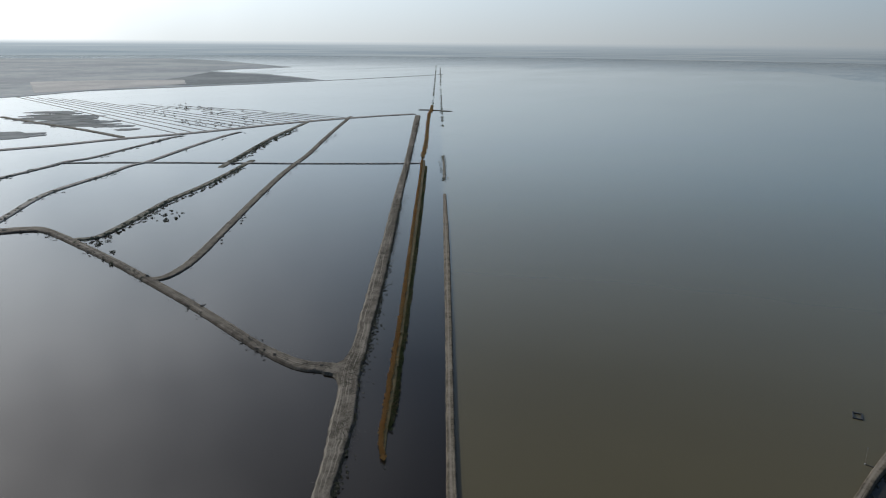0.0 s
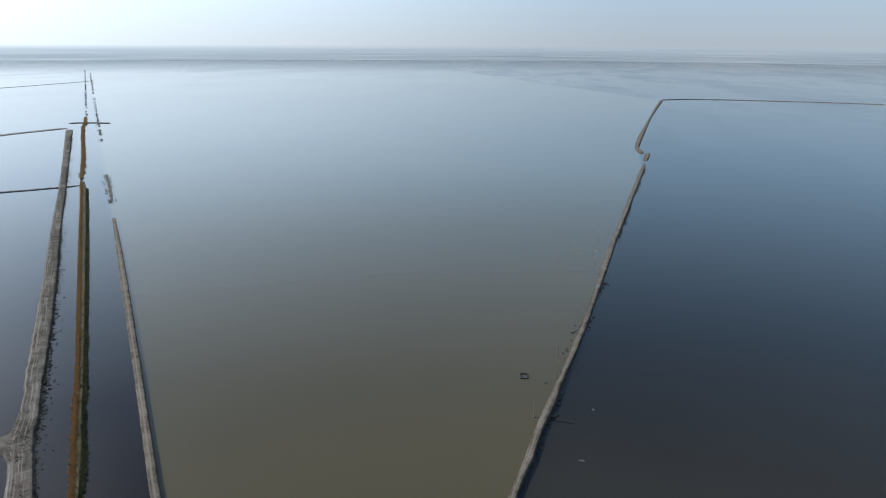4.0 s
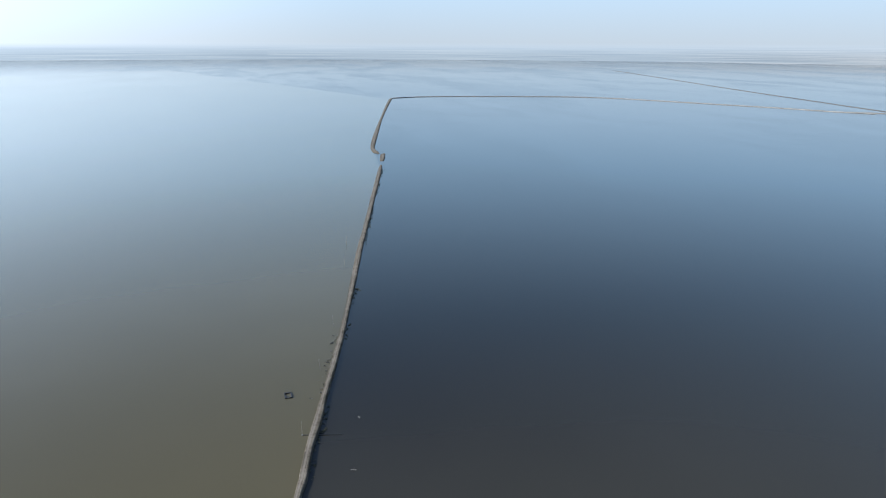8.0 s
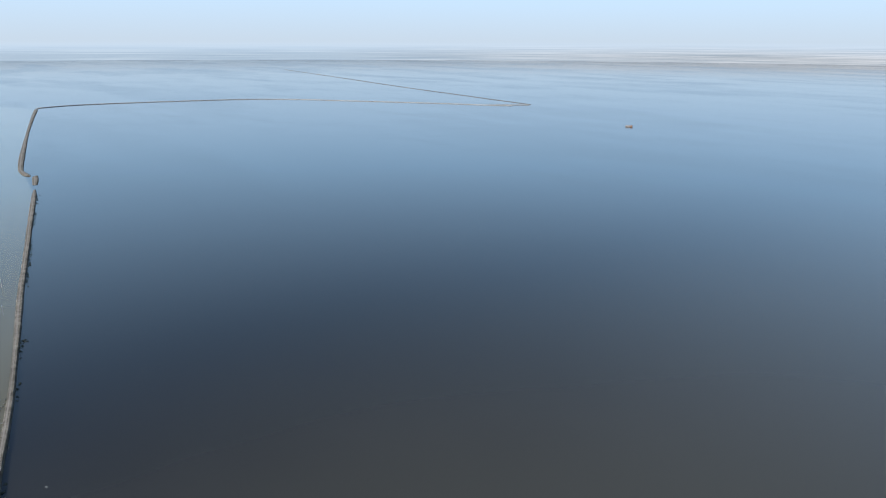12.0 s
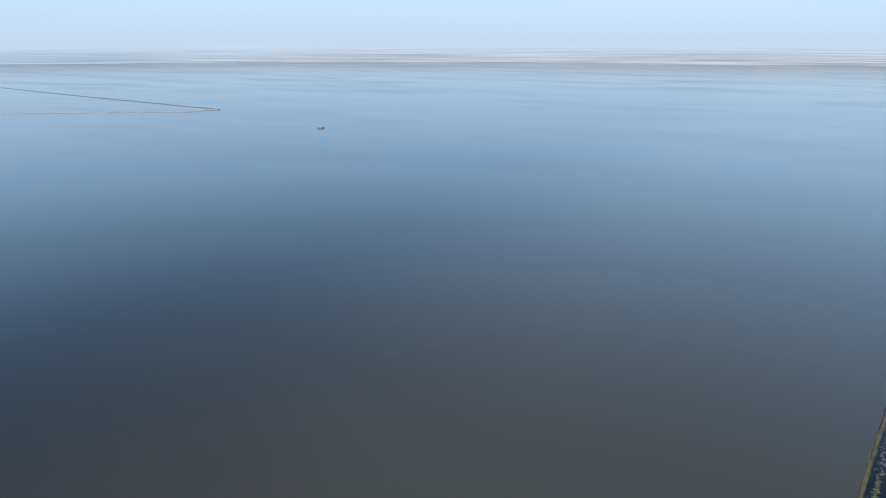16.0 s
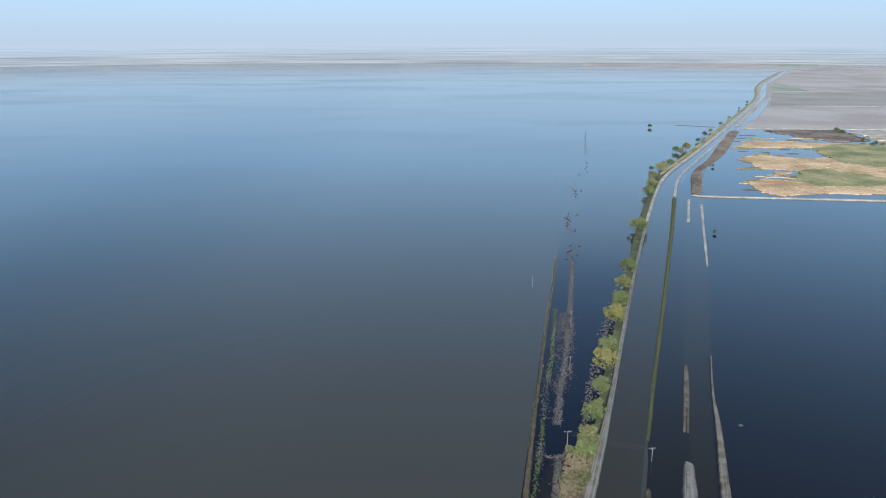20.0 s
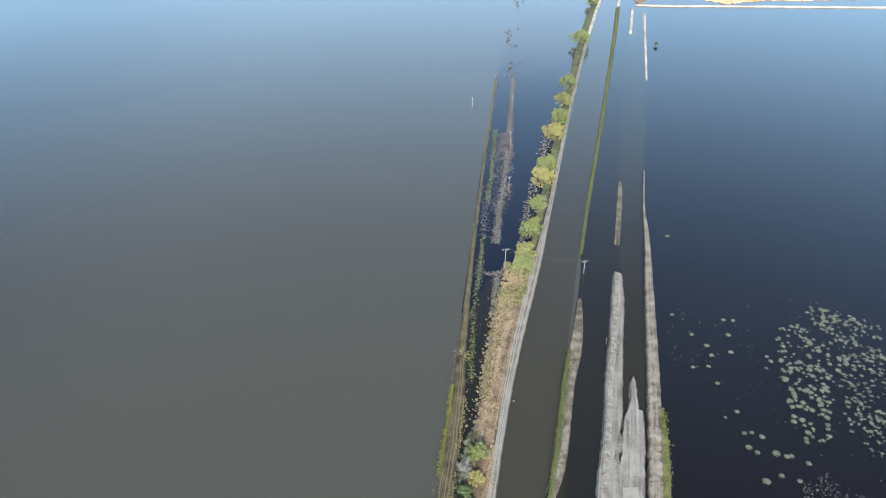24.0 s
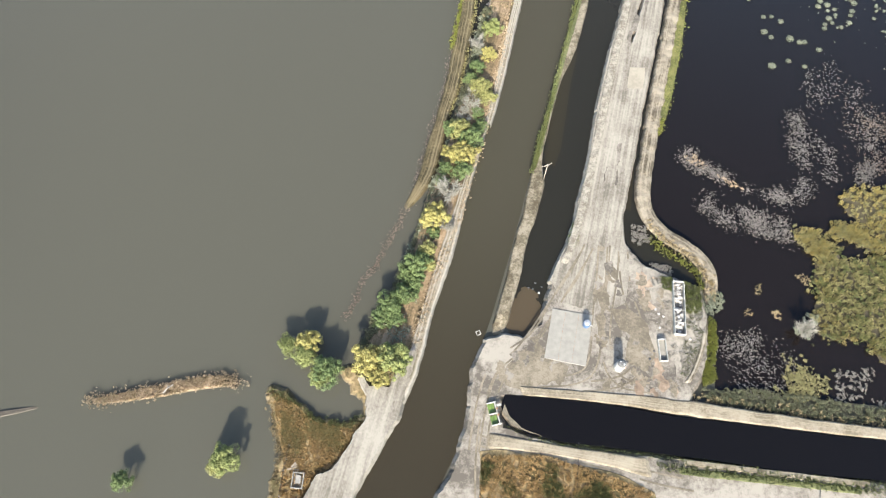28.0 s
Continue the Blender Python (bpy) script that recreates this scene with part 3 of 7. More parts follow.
strip("levee", [(-144.7, -130.8, -137.4, -124.3), (-138.8, -137.2, -133.9, -132.6), (-137.5, -145.3, -131.2, -139), (-138.8, -159.2, -133.1, -153), (-143.5, -178, -136.7, -170), (-148.4, -198.7, -141.6, -190.2), (-153.3, -221.3, -146.9, -212.7), (-157.9, -245.6, -151.3, -236.1), (-163.1, -273.1, -156.8, -263.3), (-168, -302.8, -161.2, -291.3), (-172.6, -334.7, -165.6, -322.2), (-174.5, -353.9, -168.3, -342.3), (-173.5, -362.8, -168.4, -353), (-168, -368.6, -163.1, -358.6), (-159.8, -374.3, -154.6, -363.2), (-141.6, -392.1, -136.6, -379.6)], 0.8, M_DIRT, "pale dirt levee curving between ponds")
strip("levee", pairs_of([(-154.7, -246.5), (-159, -241.6), (-167.8, -243.9), (-181.7, -251.1), (-226.5, -283.5), (-292.9, -331.6), (-351.3, -372.3), (-387.8, -395.9), (-423.9, -417.7), (-510.4, -478.8), (-630.1, -559.3), (-683.9, -594.5)], 5.0), 0.6, M_DIRT, "grey dirt levee with a worn track")
strip("levee", pairs_of([(-170.1, -327.7), (-176.3, -319), (-190.7, -325.7), (-217.9, -342.6), (-251.1, -364.1), (-282.3, -378), (-324.3, -401.1), (-360.5, -423.7), (-381.4, -435.7)], 5.0), 0.6, M_VERGE, "grey levee overgrown with dark brush")
strip("levee", pairs_of([(-339.4, -426.9), (-365.2, -443.5), (-408.8, -473.4), (-478.4, -520), (-554.9, -564.6), (-603.6, -592.3)], 5.5), 0.6, M_VERGE, "grey levee overgrown with dark brush")
strip("levee", pairs_of([(-280, -543.5), (-314.7, -501.7), (-357.3, -440.8), (-387, -397), (-408.1, -368.9), (-439.6, -327.1), (-449.2, -318.7)], 3.6), 0.6, M_FARDIRT, "narrow straight levee between ponds")
strip("levee", pairs_of([(-199.3, -502.9), (-224.9, -513.6), (-249.1, -524.3), (-276, -536.1), (-285.8, -544.5), (-307.1, -543.2), (-350.9, -565.4), (-390.4, -582.5), (-421.2, -600.2), (-441.6, -601.4)], 5.0), 0.6, M_FARDIRT, "narrow levee between ponds")
strip("levee", pairs_of([(-141, -366.6), (-168.2, -392.2), (-185.4, -409.9), (-214.4, -438.5), (-247.8, -456.1), (-276.2, -469.5), (-307.3, -490.3), (-322.5, -491.4), (-367.2, -517.6), (-408.5, -541.1), (-465.5, -570.9), (-496.9, -582.1)], 5.0), 0.6, M_FARDIRT, "narrow levee between ponds")
strip("levee", pairs_of([(-246.2, -651.8), (-286.2, -644.6), (-328.5, -633.3), (-381.6, -631.5), (-449.8, -612.3), (-509.5, -605.5), (-573, -602.7), (-618.6, -592.9), (-658.5, -583.5), (-715.6, -566.5), (-759.8, -546.4)], 11.0), 0.6, M_FARDIRT, "long straight levee with a double track")
strip("levee", pairs_of([(-804.1, -578.2), (-815.2, -564.8), (-816.6, -525.2)], 4.5), 0.8, M_VERGE, "short low levee")
strip("reed_bank", [(-110.1, -88.9, -110.5, -88.3), (-113.2, -92.6, -114.1, -91.2), (-120.2, -97.7, -121.1, -95.9), (-129.2, -103.7, -130.4, -101.5), (-139.3, -110.5, -140.6, -108.2), (-154.1, -120.2, -155.2, -118.1), (-171.6, -131.7, -172.9, -129.5), (-192.7, -145.8, -194.0, -143.5), (-218.7, -163.3, -220, -160.9), (-251.4, -185.6, -253, -182.8), (-294.3, -214.5, -296, -211.6), (-352.5, -253.7, -354.3, -250.5), (-436.2, -310.1, -438.1, -306.8), (-462.5, -328.3, -464.1, -325.8)], 0.45, M_REED, "low bank of orange and green reeds", step=1.0, ragged=0.9)
strip("reed_bank", [(-472.2, -334.4, -473.1, -333.3), (-517.3, -364.5, -518.6, -362.9), (-567.9, -398.1, -568.9, -396.7)], 0.8, M_REED, "broken bank of orange reeds")
strip("reed_bank", [(-620.1, -433.2, -621.2, -431.8), (-697.1, -485.4, -698.4, -483.8), (-781.6, -543.4, -784, -540.4), (-851.6, -588.1, -854.3, -584.9)], 0.8, M_REED, "broken bank of orange reeds")
strip("levee", [(-99.6, -64.6, -101.2, -62.2), (-106.9, -69.3, -108.4, -67.2), (-134.1, -87.5, -135.5, -85.5), (-168.7, -110.4, -170.2, -108.4), (-196.6, -129.2, -198.2, -127), (-272.2, -180.1, -274.1, -177.5), (-363.5, -241, -364.7, -239.4)], 1.1, M_BARE, "brown bare dirt levee")
strip("levee", [(-399.3, -264.9, -400.4, -263.3), (-436.3, -289.5, -437.5, -287.8), (-489.6, -326.2, -490.8, -324.7)], 0.8, M_VERGE, "broken low levee island")
strip("levee", pairs_of([(-1251.5, -1167.1), (-1450.7, -1146.7), (-1671.9, -1139.4), (-1717.7, -1141.3)], 3.5), 0.5, M_VERGE, "far low levee")
strip("levee", pairs_of([(-413.5, -916.9), (-407.8, -827.5), (-406.4, -743.9), (-400.9, -682.1), (-394.9, -634)], 6.0), 0.8, M_VERGE, "narrow levee")
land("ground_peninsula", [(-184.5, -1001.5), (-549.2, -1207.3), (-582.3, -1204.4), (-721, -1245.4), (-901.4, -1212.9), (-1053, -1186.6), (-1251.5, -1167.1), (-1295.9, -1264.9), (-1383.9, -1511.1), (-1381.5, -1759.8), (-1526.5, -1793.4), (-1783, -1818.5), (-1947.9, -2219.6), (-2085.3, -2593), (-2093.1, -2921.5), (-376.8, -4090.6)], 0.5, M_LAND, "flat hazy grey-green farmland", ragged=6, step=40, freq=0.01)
land("ground_parcel", [(-877.4, -1345.6), (-1142.9, -1534.1), (-1342.9, -1693.7), (-1340.2, -1463.7), (-1255.3, -1197.7), (-1080.3, -1217.2), (-923.2, -1241.9)], 0.75, M_HAZED, "dark grey-green field on the far shore, haze in its colour", ragged=3, step=20, freq=0.02)
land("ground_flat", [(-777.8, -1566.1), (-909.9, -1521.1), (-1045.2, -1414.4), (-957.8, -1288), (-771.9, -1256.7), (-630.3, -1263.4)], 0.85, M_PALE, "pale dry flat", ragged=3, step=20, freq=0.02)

# ---- north levee ----
strip("levee", [(-134.9, -1.3, -134.4, 0.8), (-139.7, -0, -139.3, 1.8), (-144.9, 0.9, -144.5, 2.8), (-151.6, 2.3, -151, 4.8), (-164.1, 4.3, -163.6, 6.5), (-178.2, 7.3, -177.5, 10.2), (-194.5, 11.1, -194.1, 12.9), (-213.7, 15.1, -213.2, 17.5), (-236.6, 20, -236.1, 22.3), (-264.3, 25.6, -263.9, 27.4), (-298.8, 31.5, -298.2, 34.2), (-342.4, 38.9, -341.7, 42), (-398.9, 50.5, -398.3, 53.2), (-476.1, 65.2, -475.4, 68.5), (-579.2, 85.2, -586.4, 90.7), (-606.6, 91.8, -609.2, 93.7)], 1.1, M_BARE, "bare grey dirt levee with dark muddy shores")
strip("levee", [(-627.7, 94.5, -627, 98), (-646.9, 97.4, -645.8, 102.6), (-670.7, 101.5, -676.8, 107.5)], 0.8, M_BARE, "small levee island")
strip("levee", [(-667.3, 100.4, -681.5, 102.6), (-679.2, 95.5, -697.3, 100.3), (-713.9, 96.8, -716.8, 102.5), (-811.6, 114.1, -810.4, 119.9), (-980, 147.4, -979.5, 150.6), (-1169.1, 184.4, -1168.3, 189.1), (-1331.3, 217.5, -1330.2, 223.9)], 1.0, M_BARE, "bare dirt levee with a bend")
strip("levee", pairs_of([(-1351.3, 221.9), (-1383.9, 285.1), (-1370.3, 409.8), (-1332.4, 588.6), (-1267.6, 667.3), (-1175.3, 734.2), (-1092.1, 794.6), (-1016.8, 849.2), (-940.2, 891.6), (-901.8, 927.2)] + [(-966.8, 870.3), (-904.4, 957)], 6.5), 1.0, M_FARDIRT, "long thin far levee")
strip("levee", pairs_of([(-908.1, 960.8), (-1072, 989.4)] + [(-1006.1, 976.3), (-1137.4, 1003.7), (-1465.7, 1062.9), (-2019.8, 1188.2), (-2574.5, 1304.2)], 4.5), 0.6, M_DIRT, "long thin far levee")

# ---- west bank, canals and causeway ----
strip("reed_bank", [(89.2, 400.5, 89.9, 400.3), (77.3, 340.7, 78.0, 340.6), (66.1, 285.4, 67.1, 285.3), (59.4, 250.2, 60.5, 250.1), (53.1, 218.7, 54.4, 218.6), (48.4, 194.3, 50.0, 194.2), (43.8, 170.1, 46.0, 169.9), (40.3, 152.5, 43.2, 152.3)], 0.5, M_GRASS, "thin brown reed levee half under water", step=1.5, ragged=1.0)
strip("reed_bank", [(40.5, 155, 43.5, 154.8), (37.4, 136.5, 41.0, 136.2), (33.9, 119.6, 37.9, 119.3), (30.0, 102.3, 34.1, 102.1), (27.2, 92.2, 30.8, 93.2), (24.6, 84.4, 28.5, 84.3), (23.4, 79.5, 26.9, 78.4), (21.8, 75.4, 24.3, 74), (19.5, 70.9, 20.4, 70.2)], 0.95, M_GRASS, "low brown grassy levee with a worn double track", step=0.9, ragged=0.7)
strip("bank", [(1380, 2914.6, 1386, 2912), (903, 2037, 909, 2035), (717, 1580, 722, 1578), (521, 1217, 526, 1215.8), (402, 988, 407.5, 986.8), (294, 787, 300, 786.4), (228, 664, 233, 667)], 0.9, M_MEADOW, "pale grassy bank of the far canal", step=6.0)
strip("bank", [(228, 664, 234, 667), (193.6, 576.6, 200.2, 576.5), (156.6, 474.4, 160.3, 466.7), (119, 355.7, 122.7, 355.7), (86, 254.7, 89.8, 254.6), (70.9, 205.1, 73.1, 205.1)], 0.9, M_SEDGE, "green grassy bank below the trees", step=2.0)
strip("bank", [(68.4, 198.4, 70.9, 198.4), (59.8, 189.2, 69.8, 188.4), (52.9, 163.1, 60, 162.6), (47.5, 143.6, 53.9, 143.2), (42.2, 126.9, 49.6, 126.4), (38.4, 112.3, 45.4, 111.8), (34.5, 99.5, 42, 98.9), (31.1, 93.4, 39.5, 93), (27.4, 81.3, 35.1, 79.6), (23.3, 69.4, 31.1, 69), (19.5, 58.2, 27.3, 56.6), (15.4, 50.1, 24.3, 48.5), (11.5, 43.5, 22.1, 40.7), (10.1, 39.1, 20.9, 36.4), (9.4, 36.5, 19.3, 33.3)], 1.4, M_DRYBANK, "tree-lined bank of pinkish dry grass", step=1.0)
strip("road", [(1389.4, 2914, 1398.4, 2913.6), (912.1, 2037.8, 924.8, 2037.4), (729, 1600, 733, 1588), (535, 1226, 541, 1221), (416.4, 1001, 420.8, 996), (303.2, 790, 306.8, 787), (230.3, 660, 233.7, 658), (198.3, 576.6, 201.2, 576.5), (162.1, 474.3, 164.8, 474.3)], 1.4, M_SALT, "pale dusty road on the far canal bank", "road", step=4.0)
strip("road", [(162.2, 474.3, 164.7, 474.3), (122.4, 355.7, 124.2, 355.7), (98.4, 281.9, 100.6, 281.9), (81.6, 228.1, 83.4, 228), (68.2, 191.8, 71.8, 191.5), (58.3, 162.7, 61.6, 162.5), (51, 138.9, 53.7, 138.7), (45.7, 118.9, 48, 118.8), (41.1, 102.1, 43.4, 101.9), (37.1, 87.7, 38.8, 87.6), (38.3, 93.8, 40.1, 93.7), (33.4, 79.6, 35.3, 79.6), (30.1, 70.4, 32.3, 70.2), (27.7, 64, 30.4, 62.6), (25, 56.7, 28.4, 56.6), (22.1, 47.4, 24.6, 47.3), (19.7, 40.8, 22.9, 40.7), (17.2, 34, 20.8, 34.3), (12.5, 29.1, 17.3, 27.8), (9.4, 23.2, 14.7, 23), (5.9, 18.1, 11.4, 17.4), (1.6, 14.6, 8.7, 14.3), (-1.6, 10.3, 5.1, 9.9)], 1.62, M_BANKROAD, "brown dirt road with two white wheel lines and a pale shoulder", "road", step=0.8, ragged=0.4)
strip("bank", [(437.4, 1012.1, 440.2, 1012), (287.3, 738.6, 289, 734.5), (239.8, 648.9, 242.9, 648.8), (211.2, 565.5, 214.1, 565.4)], 0.7, M_SALT, "pale dirt bank between far canals", step=3.0)
strip("bank", [(210.5, 565.5, 214.6, 565.4), (180.6, 474.2, 183.7, 474.2), (140.2, 355.6, 142.3, 355.6), (114.8, 281.9, 116.8, 281.9), (98.8, 235.9, 100.4, 235.9), (87.1, 200, 88.1, 200)], 0.7, M_LIME, "narrow bank of bright green grass between canals", step=1.2, ragged=1.0)
strip("bank", [(81, 178.1, 82.1, 178), (76.2, 164.1, 78.6, 161.2), (71.4, 151.1, 75.3, 150.8), (66.9, 137.7, 69.7, 137.4), (61, 117.8, 63, 115.8), (58.1, 109.1, 59.9, 108.1), (54.3, 101.1, 55.8, 101), (50.5, 89.5, 52, 89.3), (50.9, 89.5, 52.1, 89.4), (47.9, 81, 49.3, 80.9), (45.9, 74.9, 49.8, 75.8), (44.1, 68.3, 47.4, 68.2), (41.6, 62.1, 44.4, 61.9), (39.5, 54.8, 43, 55.8), (37, 47.8, 40.3, 48.8), (34.8, 42.3, 38.1, 42.1)], 0.9, M_BAR, "narrow bank of pale dirt and grass", step=0.7, ragged=0.4)
strip("causeway", [(118.1, 257, 119.7, 257), (109.5, 231.6, 111.1, 231.6), (100.5, 205, 101.6, 205)], 0.5, M_BAR, "pale dirt bar", step=1.5)
land("causeway", [(95.9, 188.7), (90.9, 174.4), (86.3, 160.6), (81.9, 148.1), (78, 136.8), (74.7, 126.5), (71.4, 117), (68, 108.3), (65.3, 100.3), (62.8, 92.8)] + [(62.9, 92.6), (60.8, 85.3), (58.8, 78.4), (56.3, 71.7), (54.3, 65.2), (51.9, 60.3), (49.8, 56.7), (47.9, 53.1), (50.4, 48.3), (56.7, 45.7), (61.9, 47.7), (64.1, 55.9), (63.7, 62.2), (64.1, 66), (67.2, 75.2), (70.4, 84.9), (72.5, 91.4)] + [(72.6, 92.1), (75.2, 99.5), (78, 107.6), (81, 116.3), (84, 126.2), (83.1, 126.8), (85.4, 136.3), (85.8, 138.9), (84.4, 136.3), (82.3, 130), (80.7, 127), (79.1, 124.5), (77, 119.4), (75.2, 114), (73, 109.7), (73.6, 113.2), (76.2, 120.4), (79, 127.2), (81.9, 136.5), (85.5, 147.9), (89.6, 160.3), (94.1, 174.1), (97.5, 186.9)], 1.13, M_CAUSEWAY, "broad graded pale dirt causeway with dark stains", "causeway", ragged=0.2, step=0.5, skirt=0.7, freq=0.6)
strip("spoil_ridge", [(96.0, 188.6, 97.2, 188.5), (86.3, 160.6, 88.4, 160.2), (78.0, 136.8, 80.1, 136.4), (71.4, 117, 73.6, 116.6), (65.3, 100.3, 67.6, 99.9), (60.8, 85.3, 63.0, 84.9), (56.3, 71.7, 58.3, 71.2), (52.1, 60.5, 54.0, 59.8), (48.2, 53.3, 49.9, 52.6)], 1.42, M_CHALK, "chalky white spoil ridge along the causeway edge", "ridge", step=0.6, ragged=0.8, rel=0.16)
strip("causeway", [(119.4, 258.5, 119.8, 258.5), (115.9, 247.9, 117, 247.9), (111.6, 234.5, 112.7, 234.4), (107.6, 222, 108.5, 221.9), (104.1, 212.3, 105.1, 212.3), (101.8, 205, 102.6, 204.9)], 0.5, M_BAR, "broken pale dirt bar in shallow water", step=0.8, ragged=0.5)
strip("levee", [(132.4, 268, 132.8, 268), (125.6, 247.2, 126, 247.2), (118.1, 225.4, 118.7, 225.3), (111.3, 204.2, 112, 204.2)], 0.4, M_BAR, "thin pale dirt line in the water", step=0.8, ragged=0.3)
sheet("water_shelf", [(60.6, 113.3), (60.9, 109.2), (58.2, 100.5), (56.3, 92.9), (53.9, 83.5), (52.1, 79.4), (49.8, 80.2), (51, 87.3), (55.1, 100.7), (58.2, 110.1)], 0.075, M_SHELF, "brown shallow shelf beside the narrow bank")
sheet("water_ditch", [(64.8, 69.3), (67.4, 67.2), (71, 61.2), (76, 57.2), (77.7, 51.6), (75.4, 48.8), (67.7, 52.1), (64.1, 57.8)], 0.09, M_DARK, "dark water pocket behind the curving levee")
strip("levee", [(131.9, 266.4, 132.6, 266.4), (119.5, 231.5, 120.4, 231.5), (112.8, 209.7, 115.1, 209.6), (102.7, 179.6, 105.8, 179.3), (92.7, 149.5, 96.5, 149.2), (87.1, 131.8, 91.6, 133.6), (81.7, 116.2, 85.9, 115.9), (76.1, 99.5, 80.4, 99.1), (71.3, 85.1, 75.5, 84.8), (74.3, 93.5, 77.7, 93.4), (70.5, 82, 74.3, 81.8), (67.7, 73.1, 71.6, 72.9), (67.5, 68.2, 71, 69.3), (68.9, 64.2, 71.3, 66.2), (71.1, 61.2, 73.4, 63.2), (74.3, 58.4, 76.4, 60.8), (77, 56, 79.7, 57.9), (78, 53, 81.2, 54.1), (77.7, 49.8, 81, 50), (77, 46.4, 79.5, 46.2)], 1.2, M_LEVEE, "tan dirt levee that curves round the yard's corner", step=0.5, ragged=0.8, rel=0.2)
strip("verge", [(88.6, 127.5, 89.9, 127.2), (84.6, 116, 87, 115.6), (82.3, 109, 84.8, 108.6), (79.1, 99.3, 81.4, 98.9), (77, 93.3, 79.2, 92.9), (74.6, 85.8, 75.8, 85.4)], 1.22, M_LIME, "bright yellow-green grass on the levee slope", "grass", step=0.6, ragged=0.5)
strip("verge", [(61.4, 120.9, 62.8, 120.9), (56.5, 106.9, 57.9, 106.9), (53.5, 98.4, 54.9, 98.3), (50, 88.1, 51.3, 88), (46.7, 77.9, 48.2, 77.8)], 1.0, M_SEDGE, "grey-green sedge on the narrow bank", "grass", step=0.6, ragged=0.5)
strip("verge", [(70.8, 147.8, 71.7, 147.7), (65.7, 133.4, 66.8, 133.3), (60.7, 117.8, 61.8, 117.7), (57.8, 109.1, 58.8, 109)], 1.0, M_SEDGE, "grey-green sedge on the narrow bank", "grass", step=0.6, ragged=0.5)
strip("path", [(76.4, 45.2, 77.9, 45.1), (75.1, 40.2, 76.4, 40.1), (73.2, 35.9, 74.4, 35.8), (70.7, 32.3, 72, 32.2), (68.2, 30.1, 69.8, 29.8)], 1.3, M_BARE, "narrow pale path beside the reeds", "path", step=0.8, ragged=0.3)
land("ground_point", [(-5.9, 34.9), (-3.6, 34.3), (-1.2, 31.8), (2.8, 28.5), (8.9, 27), (10.9, 28.6), (12.2, 31.1), (9.7, 34.7), (7.6, 37.4), (8.4, 38.4), (13.5, 33.6), (17.1, 32.4), (12.9, 26.5), (8.9, 20.8), (3.1, 13.6), (-4.4, 8.6), (-4.1, 17.7), (-2.6, 22.4), (-4.1, 27.9)], 0.62, M_DRY, "point of dry brown grass by the water", ragged=1.0, step=0.4, freq=0.4, skirt=1.3)
land("road", [(21.7, 41.8), (20.7, 37), (19.3, 33.3), (17.7, 28.5), (14.9, 24.2), (12.7, 20.4), (10.9, 17.9), (9.3, 15), (6.1, 8.1), (-4.4, 8.6), (0.6, 14.7), (2.2, 17.2), (3.2, 19), (6.1, 19.8), (8.1, 22.6), (9.9, 25.7), (11.9, 28.4), (12, 32.5), (10.5, 35.7), (11, 36.7), (12.5, 33.9), (16.1, 33.7), (18.6, 38.7)], 1.66, M_CAUSEWAY, "broad pale dirt road widening beside the canal", "road", ragged=0.3, step=0.5, skirt=0.5, freq=0.6)
land("ground_yard", [(50.6, 57.2), (58, 55), (63.9, 60.9), (64.5, 58.4), (66.1, 56.2), (69.1, 54), (72.7, 51.9), (76.5, 50.2), (76.9, 44.6), (75.1, 35.8), (70.3, 28.2), (48.2, 30.4), (36.3, 31.4), (35.6, 29.4), (36.3, 25.3), (47, 21.3), (61.8, 18.8), (76.4, 16.2), (105.2, 11.3), (142.8, 5.4), (135.3, -10.6), (16.2, -4.3), (23.5, 13.5), (26.7, 18), (28.9, 23.7), (30.7, 29.6), (31.8, 36.4), (34.5, 41.7), (38.4, 42.6), (41.5, 41.7), (45.3, 44), (47.4, 50.8), (50.3, 56)], 1.1, M_YARD, "pale dirt work yard with tyre marks", ragged=0.4, step=0.6, skirt=1.0, freq=0.35)
sheet("water_drain", [(37.1, 31.2), (46.6, 30), (58.2, 27.9), (68.2, 25.5), (78.2, 23.9), (88.1, 22.1), (95.9, 20.7), (104.6, 19.5), (146.3, 12.7), (143.7, 7.2), (102.5, 12.8), (86.2, 15.1), (71.8, 18), (57.1, 20.6), (47.2, 22.2), (40.3, 24.1), (37.4, 26.4), (36.1, 29.2)], 1.2, M_BLACK, "black water in the drain")
strip("berm", [(36, 33.5, 37, 31), (44.2, 32.3, 45, 30.2), (58.7, 30.6, 58.2, 28), (68.9, 29.2, 68.2, 25.7), (78.9, 26.9, 78.2, 23.9), (93.7, 23.8, 93, 21.3), (105.4, 21.9, 104.6, 19.4), (137.5, 16.1, 136.3, 13.2)], 1.3, M_ROAD, "pale dirt berm along the drain", step=1.0, ragged=0.35)

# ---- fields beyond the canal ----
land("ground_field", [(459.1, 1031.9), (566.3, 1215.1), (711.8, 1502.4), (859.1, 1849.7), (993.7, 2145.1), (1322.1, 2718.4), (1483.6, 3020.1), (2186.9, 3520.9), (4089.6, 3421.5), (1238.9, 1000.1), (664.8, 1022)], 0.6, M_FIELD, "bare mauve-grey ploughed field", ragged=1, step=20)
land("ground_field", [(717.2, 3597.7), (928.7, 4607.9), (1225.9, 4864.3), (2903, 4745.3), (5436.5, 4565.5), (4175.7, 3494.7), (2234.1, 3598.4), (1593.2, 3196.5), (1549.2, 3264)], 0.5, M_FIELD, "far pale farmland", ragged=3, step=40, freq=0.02)
